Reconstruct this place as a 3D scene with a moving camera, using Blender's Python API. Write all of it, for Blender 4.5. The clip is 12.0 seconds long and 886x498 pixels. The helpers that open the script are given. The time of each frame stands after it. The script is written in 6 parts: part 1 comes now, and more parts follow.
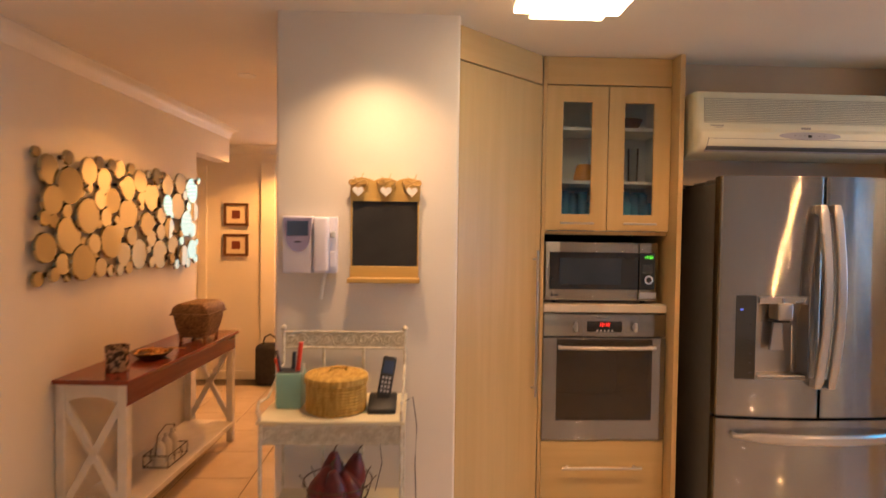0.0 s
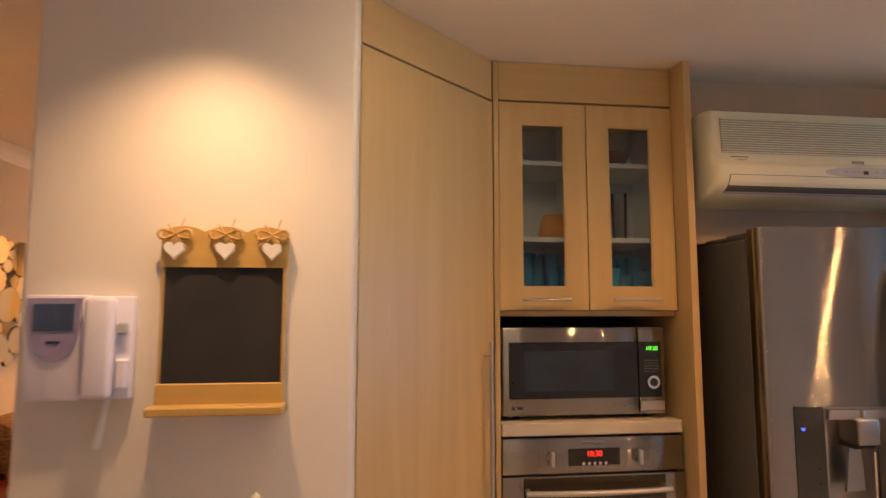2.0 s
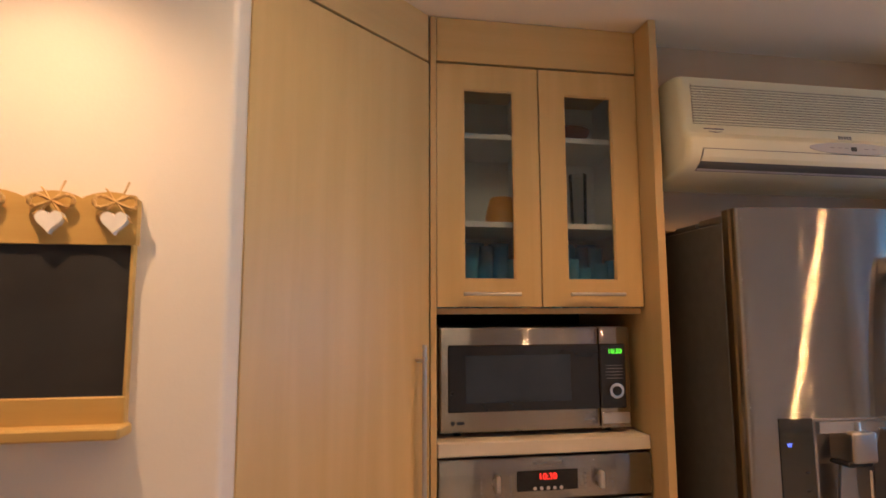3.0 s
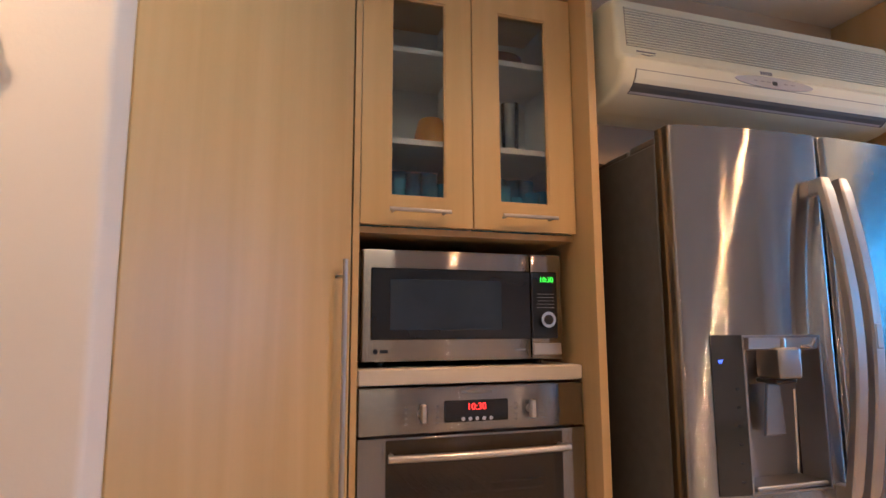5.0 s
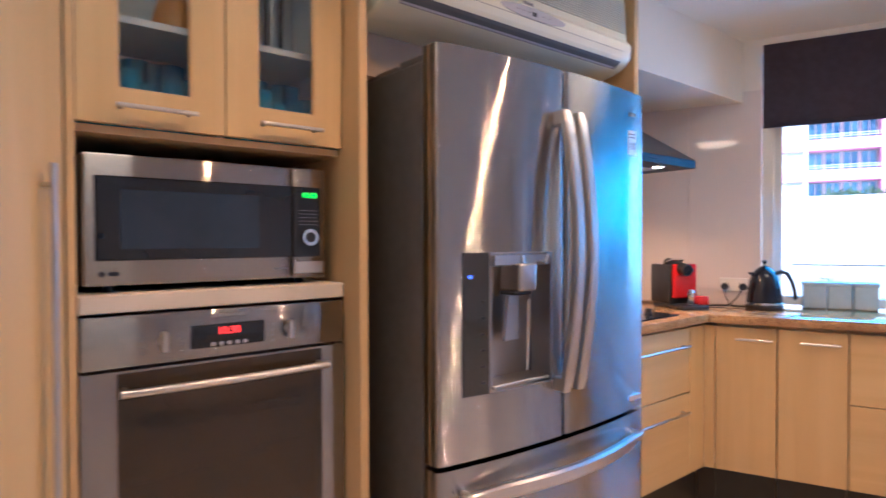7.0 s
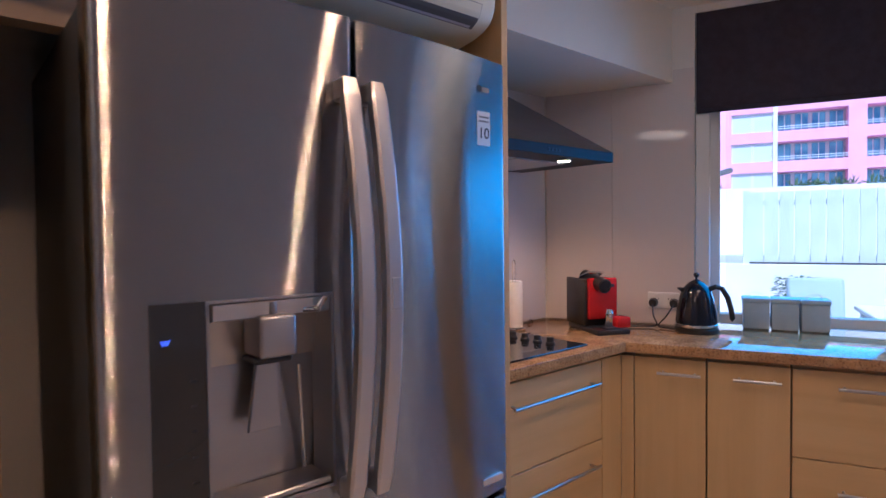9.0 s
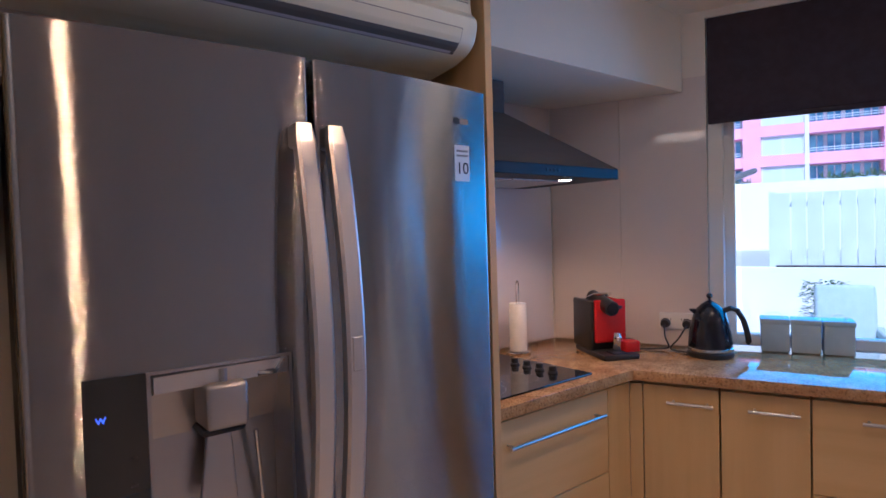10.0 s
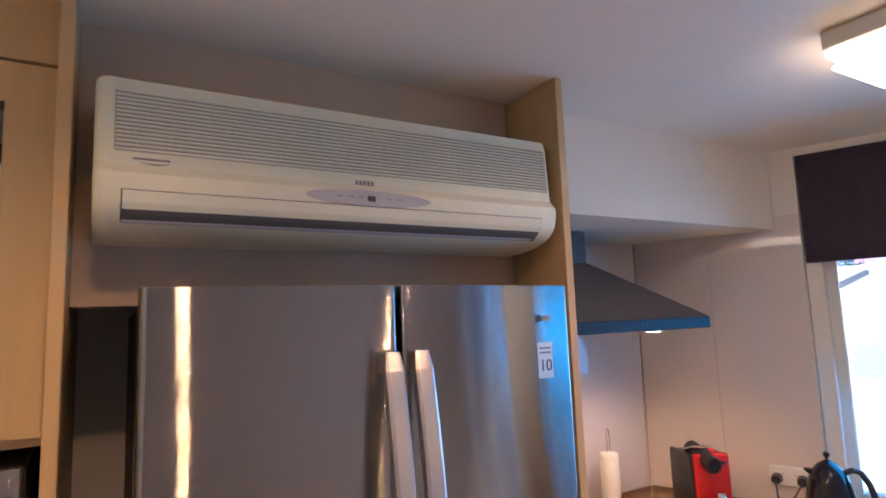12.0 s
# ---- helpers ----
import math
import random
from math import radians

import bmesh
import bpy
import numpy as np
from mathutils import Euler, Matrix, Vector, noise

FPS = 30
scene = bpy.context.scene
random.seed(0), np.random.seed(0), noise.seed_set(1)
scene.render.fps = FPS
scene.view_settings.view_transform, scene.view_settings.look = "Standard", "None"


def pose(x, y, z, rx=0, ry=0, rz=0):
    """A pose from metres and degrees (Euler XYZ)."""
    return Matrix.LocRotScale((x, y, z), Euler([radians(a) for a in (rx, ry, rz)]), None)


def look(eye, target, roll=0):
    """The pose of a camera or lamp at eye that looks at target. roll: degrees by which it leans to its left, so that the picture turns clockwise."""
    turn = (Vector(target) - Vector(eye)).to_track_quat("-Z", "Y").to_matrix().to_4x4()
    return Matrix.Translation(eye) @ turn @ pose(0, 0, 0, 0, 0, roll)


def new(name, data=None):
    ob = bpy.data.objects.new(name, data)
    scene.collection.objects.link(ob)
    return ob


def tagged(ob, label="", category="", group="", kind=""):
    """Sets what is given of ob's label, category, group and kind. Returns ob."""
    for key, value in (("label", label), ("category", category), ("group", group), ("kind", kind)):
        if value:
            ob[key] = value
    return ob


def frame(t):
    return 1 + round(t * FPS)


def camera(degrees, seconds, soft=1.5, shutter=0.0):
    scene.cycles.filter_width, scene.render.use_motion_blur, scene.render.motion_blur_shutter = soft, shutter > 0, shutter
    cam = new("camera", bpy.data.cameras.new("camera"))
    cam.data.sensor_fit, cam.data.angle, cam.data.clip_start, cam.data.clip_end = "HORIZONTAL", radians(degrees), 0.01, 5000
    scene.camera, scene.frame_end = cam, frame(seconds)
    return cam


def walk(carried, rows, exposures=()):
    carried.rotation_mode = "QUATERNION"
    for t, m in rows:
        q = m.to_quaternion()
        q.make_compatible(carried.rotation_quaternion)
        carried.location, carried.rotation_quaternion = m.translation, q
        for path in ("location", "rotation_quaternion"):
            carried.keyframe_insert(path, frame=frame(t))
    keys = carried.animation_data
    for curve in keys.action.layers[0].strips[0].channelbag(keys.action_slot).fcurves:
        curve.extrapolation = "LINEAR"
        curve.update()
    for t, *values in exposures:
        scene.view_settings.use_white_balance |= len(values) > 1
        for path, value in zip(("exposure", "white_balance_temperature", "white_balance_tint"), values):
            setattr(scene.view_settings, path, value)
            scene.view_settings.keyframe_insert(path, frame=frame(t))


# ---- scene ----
# ---- camera and walk ----
cam = camera(74.98, 12.0, shutter=0.5)
# seconds, eye x, y, z, yaw, pitch, roll
PATH = [
    (0.0, -0.2455, 0.4272, 1.4959, -2.105, -1.601, 0.821),
    (0.5, -0.1753, 0.7465, 1.5140, -3.544, 1.459, 0.322),
    (1.0, -0.1242, 1.0018, 1.5171, -4.047, 3.862, 0.151),
    (1.5, -0.1015, 1.1814, 1.5262, -4.747, 5.105, -0.014),
    (2.0, -0.0670, 1.3392, 1.5300, -6.930, 5.615, 0.034),
    (2.5, 0.0130, 1.5223, 1.5451, -8.772, 5.997, -0.003),
    (3.0, 0.0939, 1.6086, 1.4949, -9.500, 6.520, -0.178),
    (3.5, 0.1220, 1.6103, 1.3915, -10.406, 7.462, -0.048),
    (5.5, 0.1122, 1.7804, 1.2574, -19.423, 7.479, -0.628),
    (6.0, 0.1151, 1.7815, 1.2556, -22.090, 2.423, -0.341),
    (6.5, 0.1229, 1.7894, 1.2668, -30.219, -0.206, -0.190),
    (7.0, 0.1794, 1.7887, 1.2742, -38.866, -0.821, -0.170),
    (7.5, 0.3657, 1.8072, 1.2436, -41.611, -1.082, -0.459),
    (9.5, 0.9841, 1.9255, 1.4011, -40.226, -1.935, -1.135),
    (10.0, 1.0254, 1.9081, 1.4451, -38.521, -1.705, -1.662),
    (10.5, 1.0300, 1.8958, 1.5059, -36.607, -1.213, -1.542),
    (11.0, 1.0227, 1.8809, 1.5898, -34.598, 0.833, -1.815),
    (11.5, 1.0128, 1.8729, 1.6601, -32.854, 4.483, -2.132),
    (12.0, 1.0081, 1.8656, 1.6943, -30.534, 6.925, -2.150),
]
# seconds, stops, kelvin, tint
EXPOSURES = [
    (0.0, 0.92, 6750, 12), (2.5, 0.62, 6650, 14), (3.5, 0.80, 6150, 14), (5.5, 1.02, 5350, 13), (6.5, 1.3, 5050, 13), (7.0, 1.27, 4800, 14),
    (9.5, 0.08, 4600, 18), (10.5, 0.2, 4680, 16), (11.5, 0.5, 4850, 14), (12.0, 0.80, 5000, 13),
]
walk(cam, [(t, pose(x, y, z, 90 + pitch, 0, yaw) @ pose(0, 0, 0, 0, 0, roll)) for t, x, y, z, yaw, pitch, roll in PATH], EXPOSURES)

# ---- world, sun, large lights ----
PHI = 22.765  # the window wall is turned by this much
world = bpy.data.worlds.new("world")
scene.world = world
world.use_nodes = True
wn = world.node_tree.nodes
sky = wn.new("ShaderNodeTexSky")
sky.sky_type, sky.sun_disc = "NISHITA", False
sky.sun_elevation, sky.sun_rotation = radians(50), radians(200)
wn["Background"].inputs["Strength"].default_value = 0.15
world.node_tree.links.new(sky.outputs[0], wn["Background"].inputs["Color"])
sun_data = bpy.data.lights.new("sun", "SUN")
sun_data.energy, sun_data.angle, sun_data.color = 5.0, radians(0.53), (1.0, 0.95, 0.88)
sun = new("sun", sun_data)
# the sun stands behind the building, high over its roof, and lights the terrace parapet
sun.matrix_world = look((0.0, -1.9, 11.0), (7.0, 3.0, 0.0))

WARM = (1.0, 0.51, 0.20)


def downlight_lamp(x, y, power, colour, spread=146, z=2.31, blend=0.45):
    data = bpy.data.lights.new("downlight_lamp", "SPOT")
    data.energy, data.color, data.spot_size, data.spot_blend, data.shadow_soft_size = power, colour, radians(spread), blend, 0.025
    ob = new("downlight_lamp", data)
    ob.matrix_world = look((x, y, z), (x, y + 0.001, 0))
    return ob


def window_lamp(s, n, z, w, h, power):
    """The sky's light in a window's opening."""
    data = bpy.data.lights.new("window_daylight", "AREA")
    data.shape, data.size, data.size_y, data.energy, data.color = "RECTANGLE", w, h, power, (0.09, 0.52, 1.0)
    ob = new("window_daylight", data)
    ob.matrix_world = RUN @ pose(s, n, z, -65, 0, 0)
    return ob


MAIN = pose(0, 0, 0)
RUN = pose(0, 0, 0, 0, 0, PHI - 90)  # local x along the window wall, y into it

PALE = (1.0, 0.60, 0.31)
AMBER = (1.0, 0.42, 0.11)
# x, y, power, colour
# the last, out of view in the living room, is added as warm fill
DOWNLIGHTS = [(-0.43, 2.365, 25, PALE), (-1.2, 3.6, 15, AMBER), (-1.4, 5.55, 60, AMBER), (1.0, 2.30, 23, WARM), (1.85, 2.30, 23, WARM), (-0.9, 0.6, 3, WARM), (3.2, -0.6, 62, WARM)]
for dx, dy, power, colour in DOWNLIGHTS:
    wash = dx == -0.43  # the narrow beam that washes the block wall
    row = dx > 0 and dy > 2  # the two downlights before the fridge
    downlight_lamp(dx, dy, power, colour, 114 if wash else 148 if row else 166 if dx > 0 else 146, blend=1.0 if wash or row else 0.45)
window_lamp(-0.45, 4.42, 1.42, 1.9, 0.85, 17)
window_lamp(1.95, 4.42, 1.2, 0.45, 2.0, 7)
window_lamp(3.3, 4.42, 1.2, 1.9, 2.0, 4)
hall_day = bpy.data.lights.new("window_daylight", "AREA")
hall_day.shape, hall_day.size, hall_day.size_y, hall_day.energy, hall_day.color = "RECTANGLE", 0.6, 1.1, 1.5, (0.35, 0.70, 1.0)
new("window_daylight", hall_day).matrix_world = pose(-1.2, 6.23, 1.5, -90, 0, 0)

# ---- materials ----
def make_mat(name, base, rough=0.5, metal=0.0, spec=0.5):
    m = bpy.data.materials.new(name)
    m.use_nodes = True
    b = m.node_tree.nodes["Principled BSDF"]
    b.inputs["Base Color"].default_value = (*base, 1)
    b.inputs["Roughness"].default_value = rough
    b.inputs["Metallic"].default_value = metal
    b.inputs["Specular IOR Level"].default_value = spec
    return m


def vary(m, base, other, scale, stretch=(1, 1, 1), detail=5.0, rough=None, bump=0.0, bump_scale=None, lo=0.35, hi=0.65, per_object=0.0, distortion=0.0):
    """Colour that drifts between two tones, roughness drift and fine relief, at real-world size."""
    nt = m.node_tree
    n, l = nt.nodes, nt.links
    b = n["Principled BSDF"]
    tc = n.new("ShaderNodeTexCoord")
    mp = n.new("ShaderNodeMapping")
    mp.inputs["Scale"].default_value = stretch
    l.new(tc.outputs["Object"], mp.inputs["Vector"])
    nz = n.new("ShaderNodeTexNoise")
    nz.inputs["Scale"].default_value, nz.inputs["Detail"].default_value, nz.inputs["Distortion"].default_value = scale, detail, distortion
    vec = mp.outputs["Vector"]
    if per_object:
        info = n.new("ShaderNodeObjectInfo")
        add = n.new("ShaderNodeVectorMath")
        mul = n.new("ShaderNodeMath")
        mul.operation, mul.inputs[1].default_value = "MULTIPLY", per_object
        l.new(info.outputs["Random"], mul.inputs[0])
        l.new(mp.outputs["Vector"], add.inputs[0])
        l.new(mul.outputs[0], add.inputs[1])
        vec = add.outputs[0]
    l.new(vec, nz.inputs["Vector"])
    ramp = n.new("ShaderNodeValToRGB")
    ramp.color_ramp.elements[0].position, ramp.color_ramp.elements[1].position = lo, hi
    ramp.color_ramp.elements[0].color, ramp.color_ramp.elements[1].color = (*base, 1), (*other, 1)
    l.new(nz.outputs["Fac"], ramp.inputs["Fac"])
    l.new(ramp.outputs["Color"], b.inputs["Base Color"])
    if rough:
        mr = n.new("ShaderNodeMapRange")
        mr.inputs["To Min"].default_value, mr.inputs["To Max"].default_value = rough
        l.new(nz.outputs["Fac"], mr.inputs["Value"])
        l.new(mr.outputs["Result"], b.inputs["Roughness"])
    if bump:
        nb = n.new("ShaderNodeTexNoise")
        nb.inputs["Scale"].default_value, nb.inputs["Detail"].default_value = bump_scale or scale * 4, 6
        l.new(vec, nb.inputs["Vector"])
        bp = n.new("ShaderNodeBump")
        bp.inputs["Strength"].default_value, bp.inputs["Distance"].default_value = bump, 0.004
        l.new(nb.outputs["Fac"], bp.inputs["Height"])
        l.new(bp.outputs["Normal"], b.inputs["Normal"])
    return m


def wood_mat(name, dark, light, axis="z", rough=(0.32, 0.45), scale=2.2, bump=0.015):
    stretch = {"z": (9, 9, 0.5), "x": (0.5, 9, 9), "y": (9, 0.5, 9)}[axis]
    return vary(make_mat(name, light, 0.4), dark, light, scale, stretch, 7, rough, bump, scale * 6, 0.25, 0.8, 7.0, 0.6)


def steel_mat(name, base=(0.50, 0.50, 0.515), rough=0.15, aniso=0.9, turn=0.25, stretch=(0.6, 0.6, 220), tilt=0.30, warp=0.0, tail=0.0):
    m = make_mat(name, base, rough, 1.0)
    n, l = m.node_tree.nodes, m.node_tree.links
    b = n["Principled BSDF"]
    b.inputs["Anisotropic"].default_value = aniso
    b.inputs["Anisotropic Rotation"].default_value = turn
    tg = n.new("ShaderNodeTangent")
    tg.direction_type, tg.axis = "RADIAL", "Z"
    l.new(tg.outputs[0], b.inputs["Tangent"])
    tc, mp, nz = n.new("ShaderNodeTexCoord"), n.new("ShaderNodeMapping"), n.new("ShaderNodeTexNoise")
    mp.inputs["Scale"].default_value = stretch
    nz.inputs["Scale"].default_value, nz.inputs["Detail"].default_value = 8.0, 8
    l.new(tc.outputs["Object"], mp.inputs["Vector"])
    l.new(mp.outputs["Vector"], nz.inputs["Vector"])
    mr = n.new("ShaderNodeMapRange")
    mr.inputs["To Min"].default_value, mr.inputs["To Max"].default_value = rough - 0.004, rough + 0.005
    l.new(nz.outputs["Fac"], mr.inputs["Value"])
    l.new(mr.outputs["Result"], b.inputs["Roughness"])
    ramp = n.new("ShaderNodeValToRGB")
    ramp.color_ramp.elements[0].position, ramp.color_ramp.elements[1].position = 0.3, 0.7
    ramp.color_ramp.elements[0].color = (*[c * 0.975 for c in base], 1)
    ramp.color_ramp.elements[1].color = (*[min(1, c * 1.02) for c in base], 1)
    l.new(nz.outputs["Fac"], ramp.inputs["Fac"])
    l.new(ramp.outputs["Color"], b.inputs["Base Color"])
    # the brushing: hairlines along the sheet tilt the surface up and down only
    geo, big = n.new("ShaderNodeNewGeometry"), n.new("ShaderNodeVectorMath")
    big.operation = "SCALE"
    big.inputs["Scale"].default_value = 40000.0
    l.new(geo.outputs["Position"], big.inputs[0])
    w1, w2 = n.new("ShaderNodeTexWhiteNoise"), n.new("ShaderNodeTexWhiteNoise")
    w1.noise_dimensions, w2.noise_dimensions = "3D", "4D"
    w2.inputs["W"].default_value = 3.7
    l.new(big.outputs[0], w1.inputs["Vector"])
    l.new(big.outputs[0], w2.inputs["Vector"])
    dif, mul, cmb = n.new("ShaderNodeMath"), n.new("ShaderNodeMath"), n.new("ShaderNodeCombineXYZ")
    dif.operation, mul.operation, mul.inputs[1].default_value = "SUBTRACT", "MULTIPLY", tilt
    l.new(w1.outputs["Value"], dif.inputs[0])
    l.new(w2.outputs["Value"], dif.inputs[1])
    l.new(dif.outputs[0], mul.inputs[0])
    # most hairlines tilt little, a few tilt far: long faint streaks over a clearer reflection
    sq, cub = n.new("ShaderNodeMath"), n.new("ShaderNodeMath")
    sq.operation = cub.operation = "MULTIPLY"
    l.new(dif.outputs[0], sq.inputs[0])
    l.new(dif.outputs[0], sq.inputs[1])
    l.new(sq.outputs[0], cub.inputs[0])
    l.new(dif.outputs[0], cub.inputs[1])
    far = n.new("ShaderNodeMath")
    far.operation, far.inputs[1].default_value = "MULTIPLY_ADD", tail
    l.new(cub.outputs[0], far.inputs[0])
    l.new(mul.outputs[0], far.inputs[2])
    l.new(far.outputs[0], cmb.inputs["Z"])
    # the sheet is not quite flat: slow upright waves
    mw, nw, sw = n.new("ShaderNodeMapping"), n.new("ShaderNodeTexNoise"), n.new("ShaderNodeMath")
    mw.inputs["Scale"].default_value = (1.0, 1.0, 0.10)
    nw.inputs["Scale"].default_value, nw.inputs["Detail"].default_value = 13.0, 2.0
    l.new(geo.outputs["Position"], mw.inputs["Vector"])
    l.new(mw.outputs["Vector"], nw.inputs["Vector"])
    sw.operation = "MULTIPLY_ADD"
    sw.inputs[1].default_value, sw.inputs[2].default_value = warp, -0.5 * warp
    l.new(nw.outputs["Fac"], sw.inputs[0])
    l.new(sw.outputs[0], cmb.inputs["X"])
    add, nrm = n.new("ShaderNodeVectorMath"), n.new("ShaderNodeVectorMath")
    nrm.operation = "NORMALIZE"
    l.new(geo.outputs["Normal"], add.inputs[0])
    l.new(cmb.outputs[0], add.inputs[1])
    l.new(add.outputs[0], nrm.inputs[0])
    l.new(nrm.outputs[0], b.inputs["Normal"])
    return m


def glow_mat(name, colour, strength):
    m = make_mat(name, colour, 0.5)
    b = m.node_tree.nodes["Principled BSDF"]
    b.inputs["Emission Color"].default_value = (*colour, 1)
    b.inputs["Emission Strength"].default_value = strength
    return m


def glass_mat(name, tint=(0.95, 0.97, 0.97), rough=0.02, alpha=0.15):
    """Thin pane: mostly clear, with a real reflection."""
    m = bpy.data.materials.new(name)
    m.use_nodes = True
    n, l = m.node_tree.nodes, m.node_tree.links
    n.remove(n["Principled BSDF"])
    tr, gl, mx, fr = n.new("ShaderNodeBsdfTransparent"), n.new("ShaderNodeBsdfGlossy"), n.new("ShaderNodeMixShader"), n.new("ShaderNodeFresnel")
    tr.inputs["Color"].default_value = (*tint, 1)
    gl.inputs["Roughness"].default_value = rough
    fr.inputs["IOR"].default_value = 1.5
    l.new(fr.outputs[0], mx.inputs[0])
    l.new(tr.outputs[0], mx.inputs[1])
    l.new(gl.outputs[0], mx.inputs[2])
    l.new(mx.outputs[0], n["Material Output"].inputs["Surface"])
    return m


M_WALL = vary(make_mat("wall_paint", (0.78, 0.74, 0.68), 0.6), (0.76, 0.72, 0.66), (0.80, 0.76, 0.70), 2.2, rough=(0.5, 0.65), bump=0.06, bump_scale=160)
M_NICHE = vary(make_mat("tan_panel_paint", (0.55, 0.43, 0.31), 0.6), (0.52, 0.40, 0.28), (0.58, 0.46, 0.34), 3, bump=0.04, bump_scale=140)
M_NSHELF = vary(make_mat("pale_shelf_laminate", (0.58, 0.53, 0.46), 0.45), (0.55, 0.50, 0.43), (0.61, 0.56, 0.49), 9)
M_CEIL = vary(make_mat("ceiling_paint", (0.80, 0.74, 0.64), 0.8), (0.78, 0.72, 0.62), (0.82, 0.76, 0.66), 1.5, bump=0.05, bump_scale=120)
M_TRIM = vary(make_mat("trim_paint", (0.80, 0.77, 0.71), 0.35), (0.79, 0.76, 0.70), (0.82, 0.79, 0.73), 6, rough=(0.3, 0.42))
M_WOOD = wood_mat("pale_laminate", (0.545, 0.380, 0.165), (0.635, 0.46, 0.222))
M_WOODX = wood_mat("pale_laminate_across", (0.545, 0.380, 0.165), (0.635, 0.46, 0.222), "x")
M_EDGE = wood_mat("laminate_edge", (0.54, 0.368, 0.165), (0.62, 0.44, 0.222))
# near-black that paints the shade in gaps and recesses
M_GAPSHADE = make_mat("recess_shade", (0.02, 0.018, 0.016), 0.8)
M_KICK = vary(make_mat("black_kickboard", (0.015, 0.014, 0.013), 0.4), (0.012, 0.012, 0.012), (0.022, 0.02, 0.018), 12, rough=(0.3, 0.5))
M_STEEL = steel_mat("brushed_steel", (0.335, 0.334, 0.335), 0.09, tilt=0.24, warp=0.035, tail=2.2)
M_STEEL_PLAIN = steel_mat("satin_steel", (0.56, 0.55, 0.55), 0.33, 0.5, tilt=0.12)
M_RECESS = steel_mat("grey_satin_steel", (0.42, 0.41, 0.41), 0.34, 0.4, tilt=0.12)
M_CHROME = make_mat("chrome", (0.75, 0.75, 0.76), 0.08, 1.0)
M_BLACKGLASS = vary(make_mat("black_glass", (0.012, 0.012, 0.014), 0.05), (0.010, 0.010, 0.012), (0.016, 0.016, 0.018), 3, rough=(0.03, 0.09))
M_BLACK = vary(make_mat("black_plastic", (0.02, 0.02, 0.022), 0.35), (0.016, 0.016, 0.018), (0.026, 0.026, 0.028), 20, rough=(0.28, 0.45))
M_FRIDGESIDE = vary(make_mat("dark_grey_casing", (0.125, 0.120, 0.115), 0.45), (0.115, 0.111, 0.106), (0.137, 0.132, 0.126), 30, rough=(0.38, 0.55), bump=0.05, bump_scale=300)
M_AC = vary(make_mat("cream_plastic", (0.75, 0.745, 0.58), 0.4), (0.73, 0.725, 0.56), (0.77, 0.765, 0.60), 5, rough=(0.35, 0.48))
M_ACSLAT = vary(make_mat("cream_grille", (0.72, 0.71, 0.56), 0.45), (0.70, 0.69, 0.54), (0.74, 0.73, 0.58), 9)
# darker than the casing: the shade between the slats, as colour
M_ACBACK = make_mat("grille_shade", (0.30, 0.29, 0.24), 0.6)
# colour for the shade inside the air outlet
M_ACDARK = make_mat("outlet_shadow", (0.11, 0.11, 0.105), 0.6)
M_GREYPL = vary(make_mat("grey_plastic", (0.42, 0.43, 0.45), 0.35), (0.40, 0.41, 0.43), (0.45, 0.46, 0.48), 12)
M_WHITE = vary(make_mat("white_plastic", (0.80, 0.79, 0.77), 0.32), (0.78, 0.77, 0.75), (0.82, 0.81, 0.79), 12, rough=(0.28, 0.4))
M_TOUCH = make_mat("smoked_mirror_glass", (0.075, 0.075, 0.072), 0.08, 0.7)
M_PHONE = vary(make_mat("cool_white_plastic", (0.74, 0.73, 0.86), 0.35), (0.72, 0.71, 0.84), (0.76, 0.75, 0.88), 9, rough=(0.3, 0.42))
M_BEZEL = vary(make_mat("lavender_plastic", (0.29, 0.26, 0.44), 0.35), (0.27, 0.24, 0.41), (0.31, 0.28, 0.47), 12)
M_LIP = vary(make_mat("pale_grey_lip", (0.52, 0.52, 0.55), 0.4), (0.50, 0.50, 0.53), (0.54, 0.54, 0.57), 8)
# its blue is a reflection in the door, painted into the mesh colour
M_MESH = vary(make_mat("oven_door_mesh", (0.020, 0.030, 0.048), 0.12), (0.017, 0.026, 0.042), (0.024, 0.035, 0.056), 8)
M_HOOD = vary(make_mat("dark_satin_steel", (0.14, 0.122, 0.11), 0.45, 0.45), (0.125, 0.108, 0.097), (0.155, 0.136, 0.123), 6, (1, 1, 8), rough=(0.4, 0.52))
M_RIM = make_mat("dark_steel_rim", (0.030, 0.030, 0.034), 0.5, 0.6)
M_OVENPANE = vary(make_mat("tinted_oven_glass", (0.040, 0.028, 0.018), 0.10, spec=0.5), (0.036, 0.025, 0.016), (0.045, 0.032, 0.021), 5, rough=(0.07, 0.14))
M_OVENPANE.node_tree.nodes["Principled BSDF"].inputs["Alpha"].default_value = 0.8
M_CAVITY = vary(make_mat("brown_enamel", (0.26, 0.20, 0.13), 0.4), (0.23, 0.175, 0.11), (0.30, 0.23, 0.15), 6)
M_SCREEN = vary(make_mat("blue_grey_screen", (0.05, 0.08, 0.16), 0.12), (0.045, 0.07, 0.14), (0.06, 0.09, 0.18), 8)
M_SPLASH = vary(make_mat("backpainted_glass", (0.70, 0.64, 0.61), 0.05), (0.69, 0.63, 0.60), (0.71, 0.65, 0.62), 1.2, rough=(0.03, 0.07))
M_BOARD = vary(make_mat("chalkboard", (0.018, 0.018, 0.02), 0.7), (0.014, 0.014, 0.016), (0.03, 0.03, 0.032), 6, rough=(0.6, 0.85))
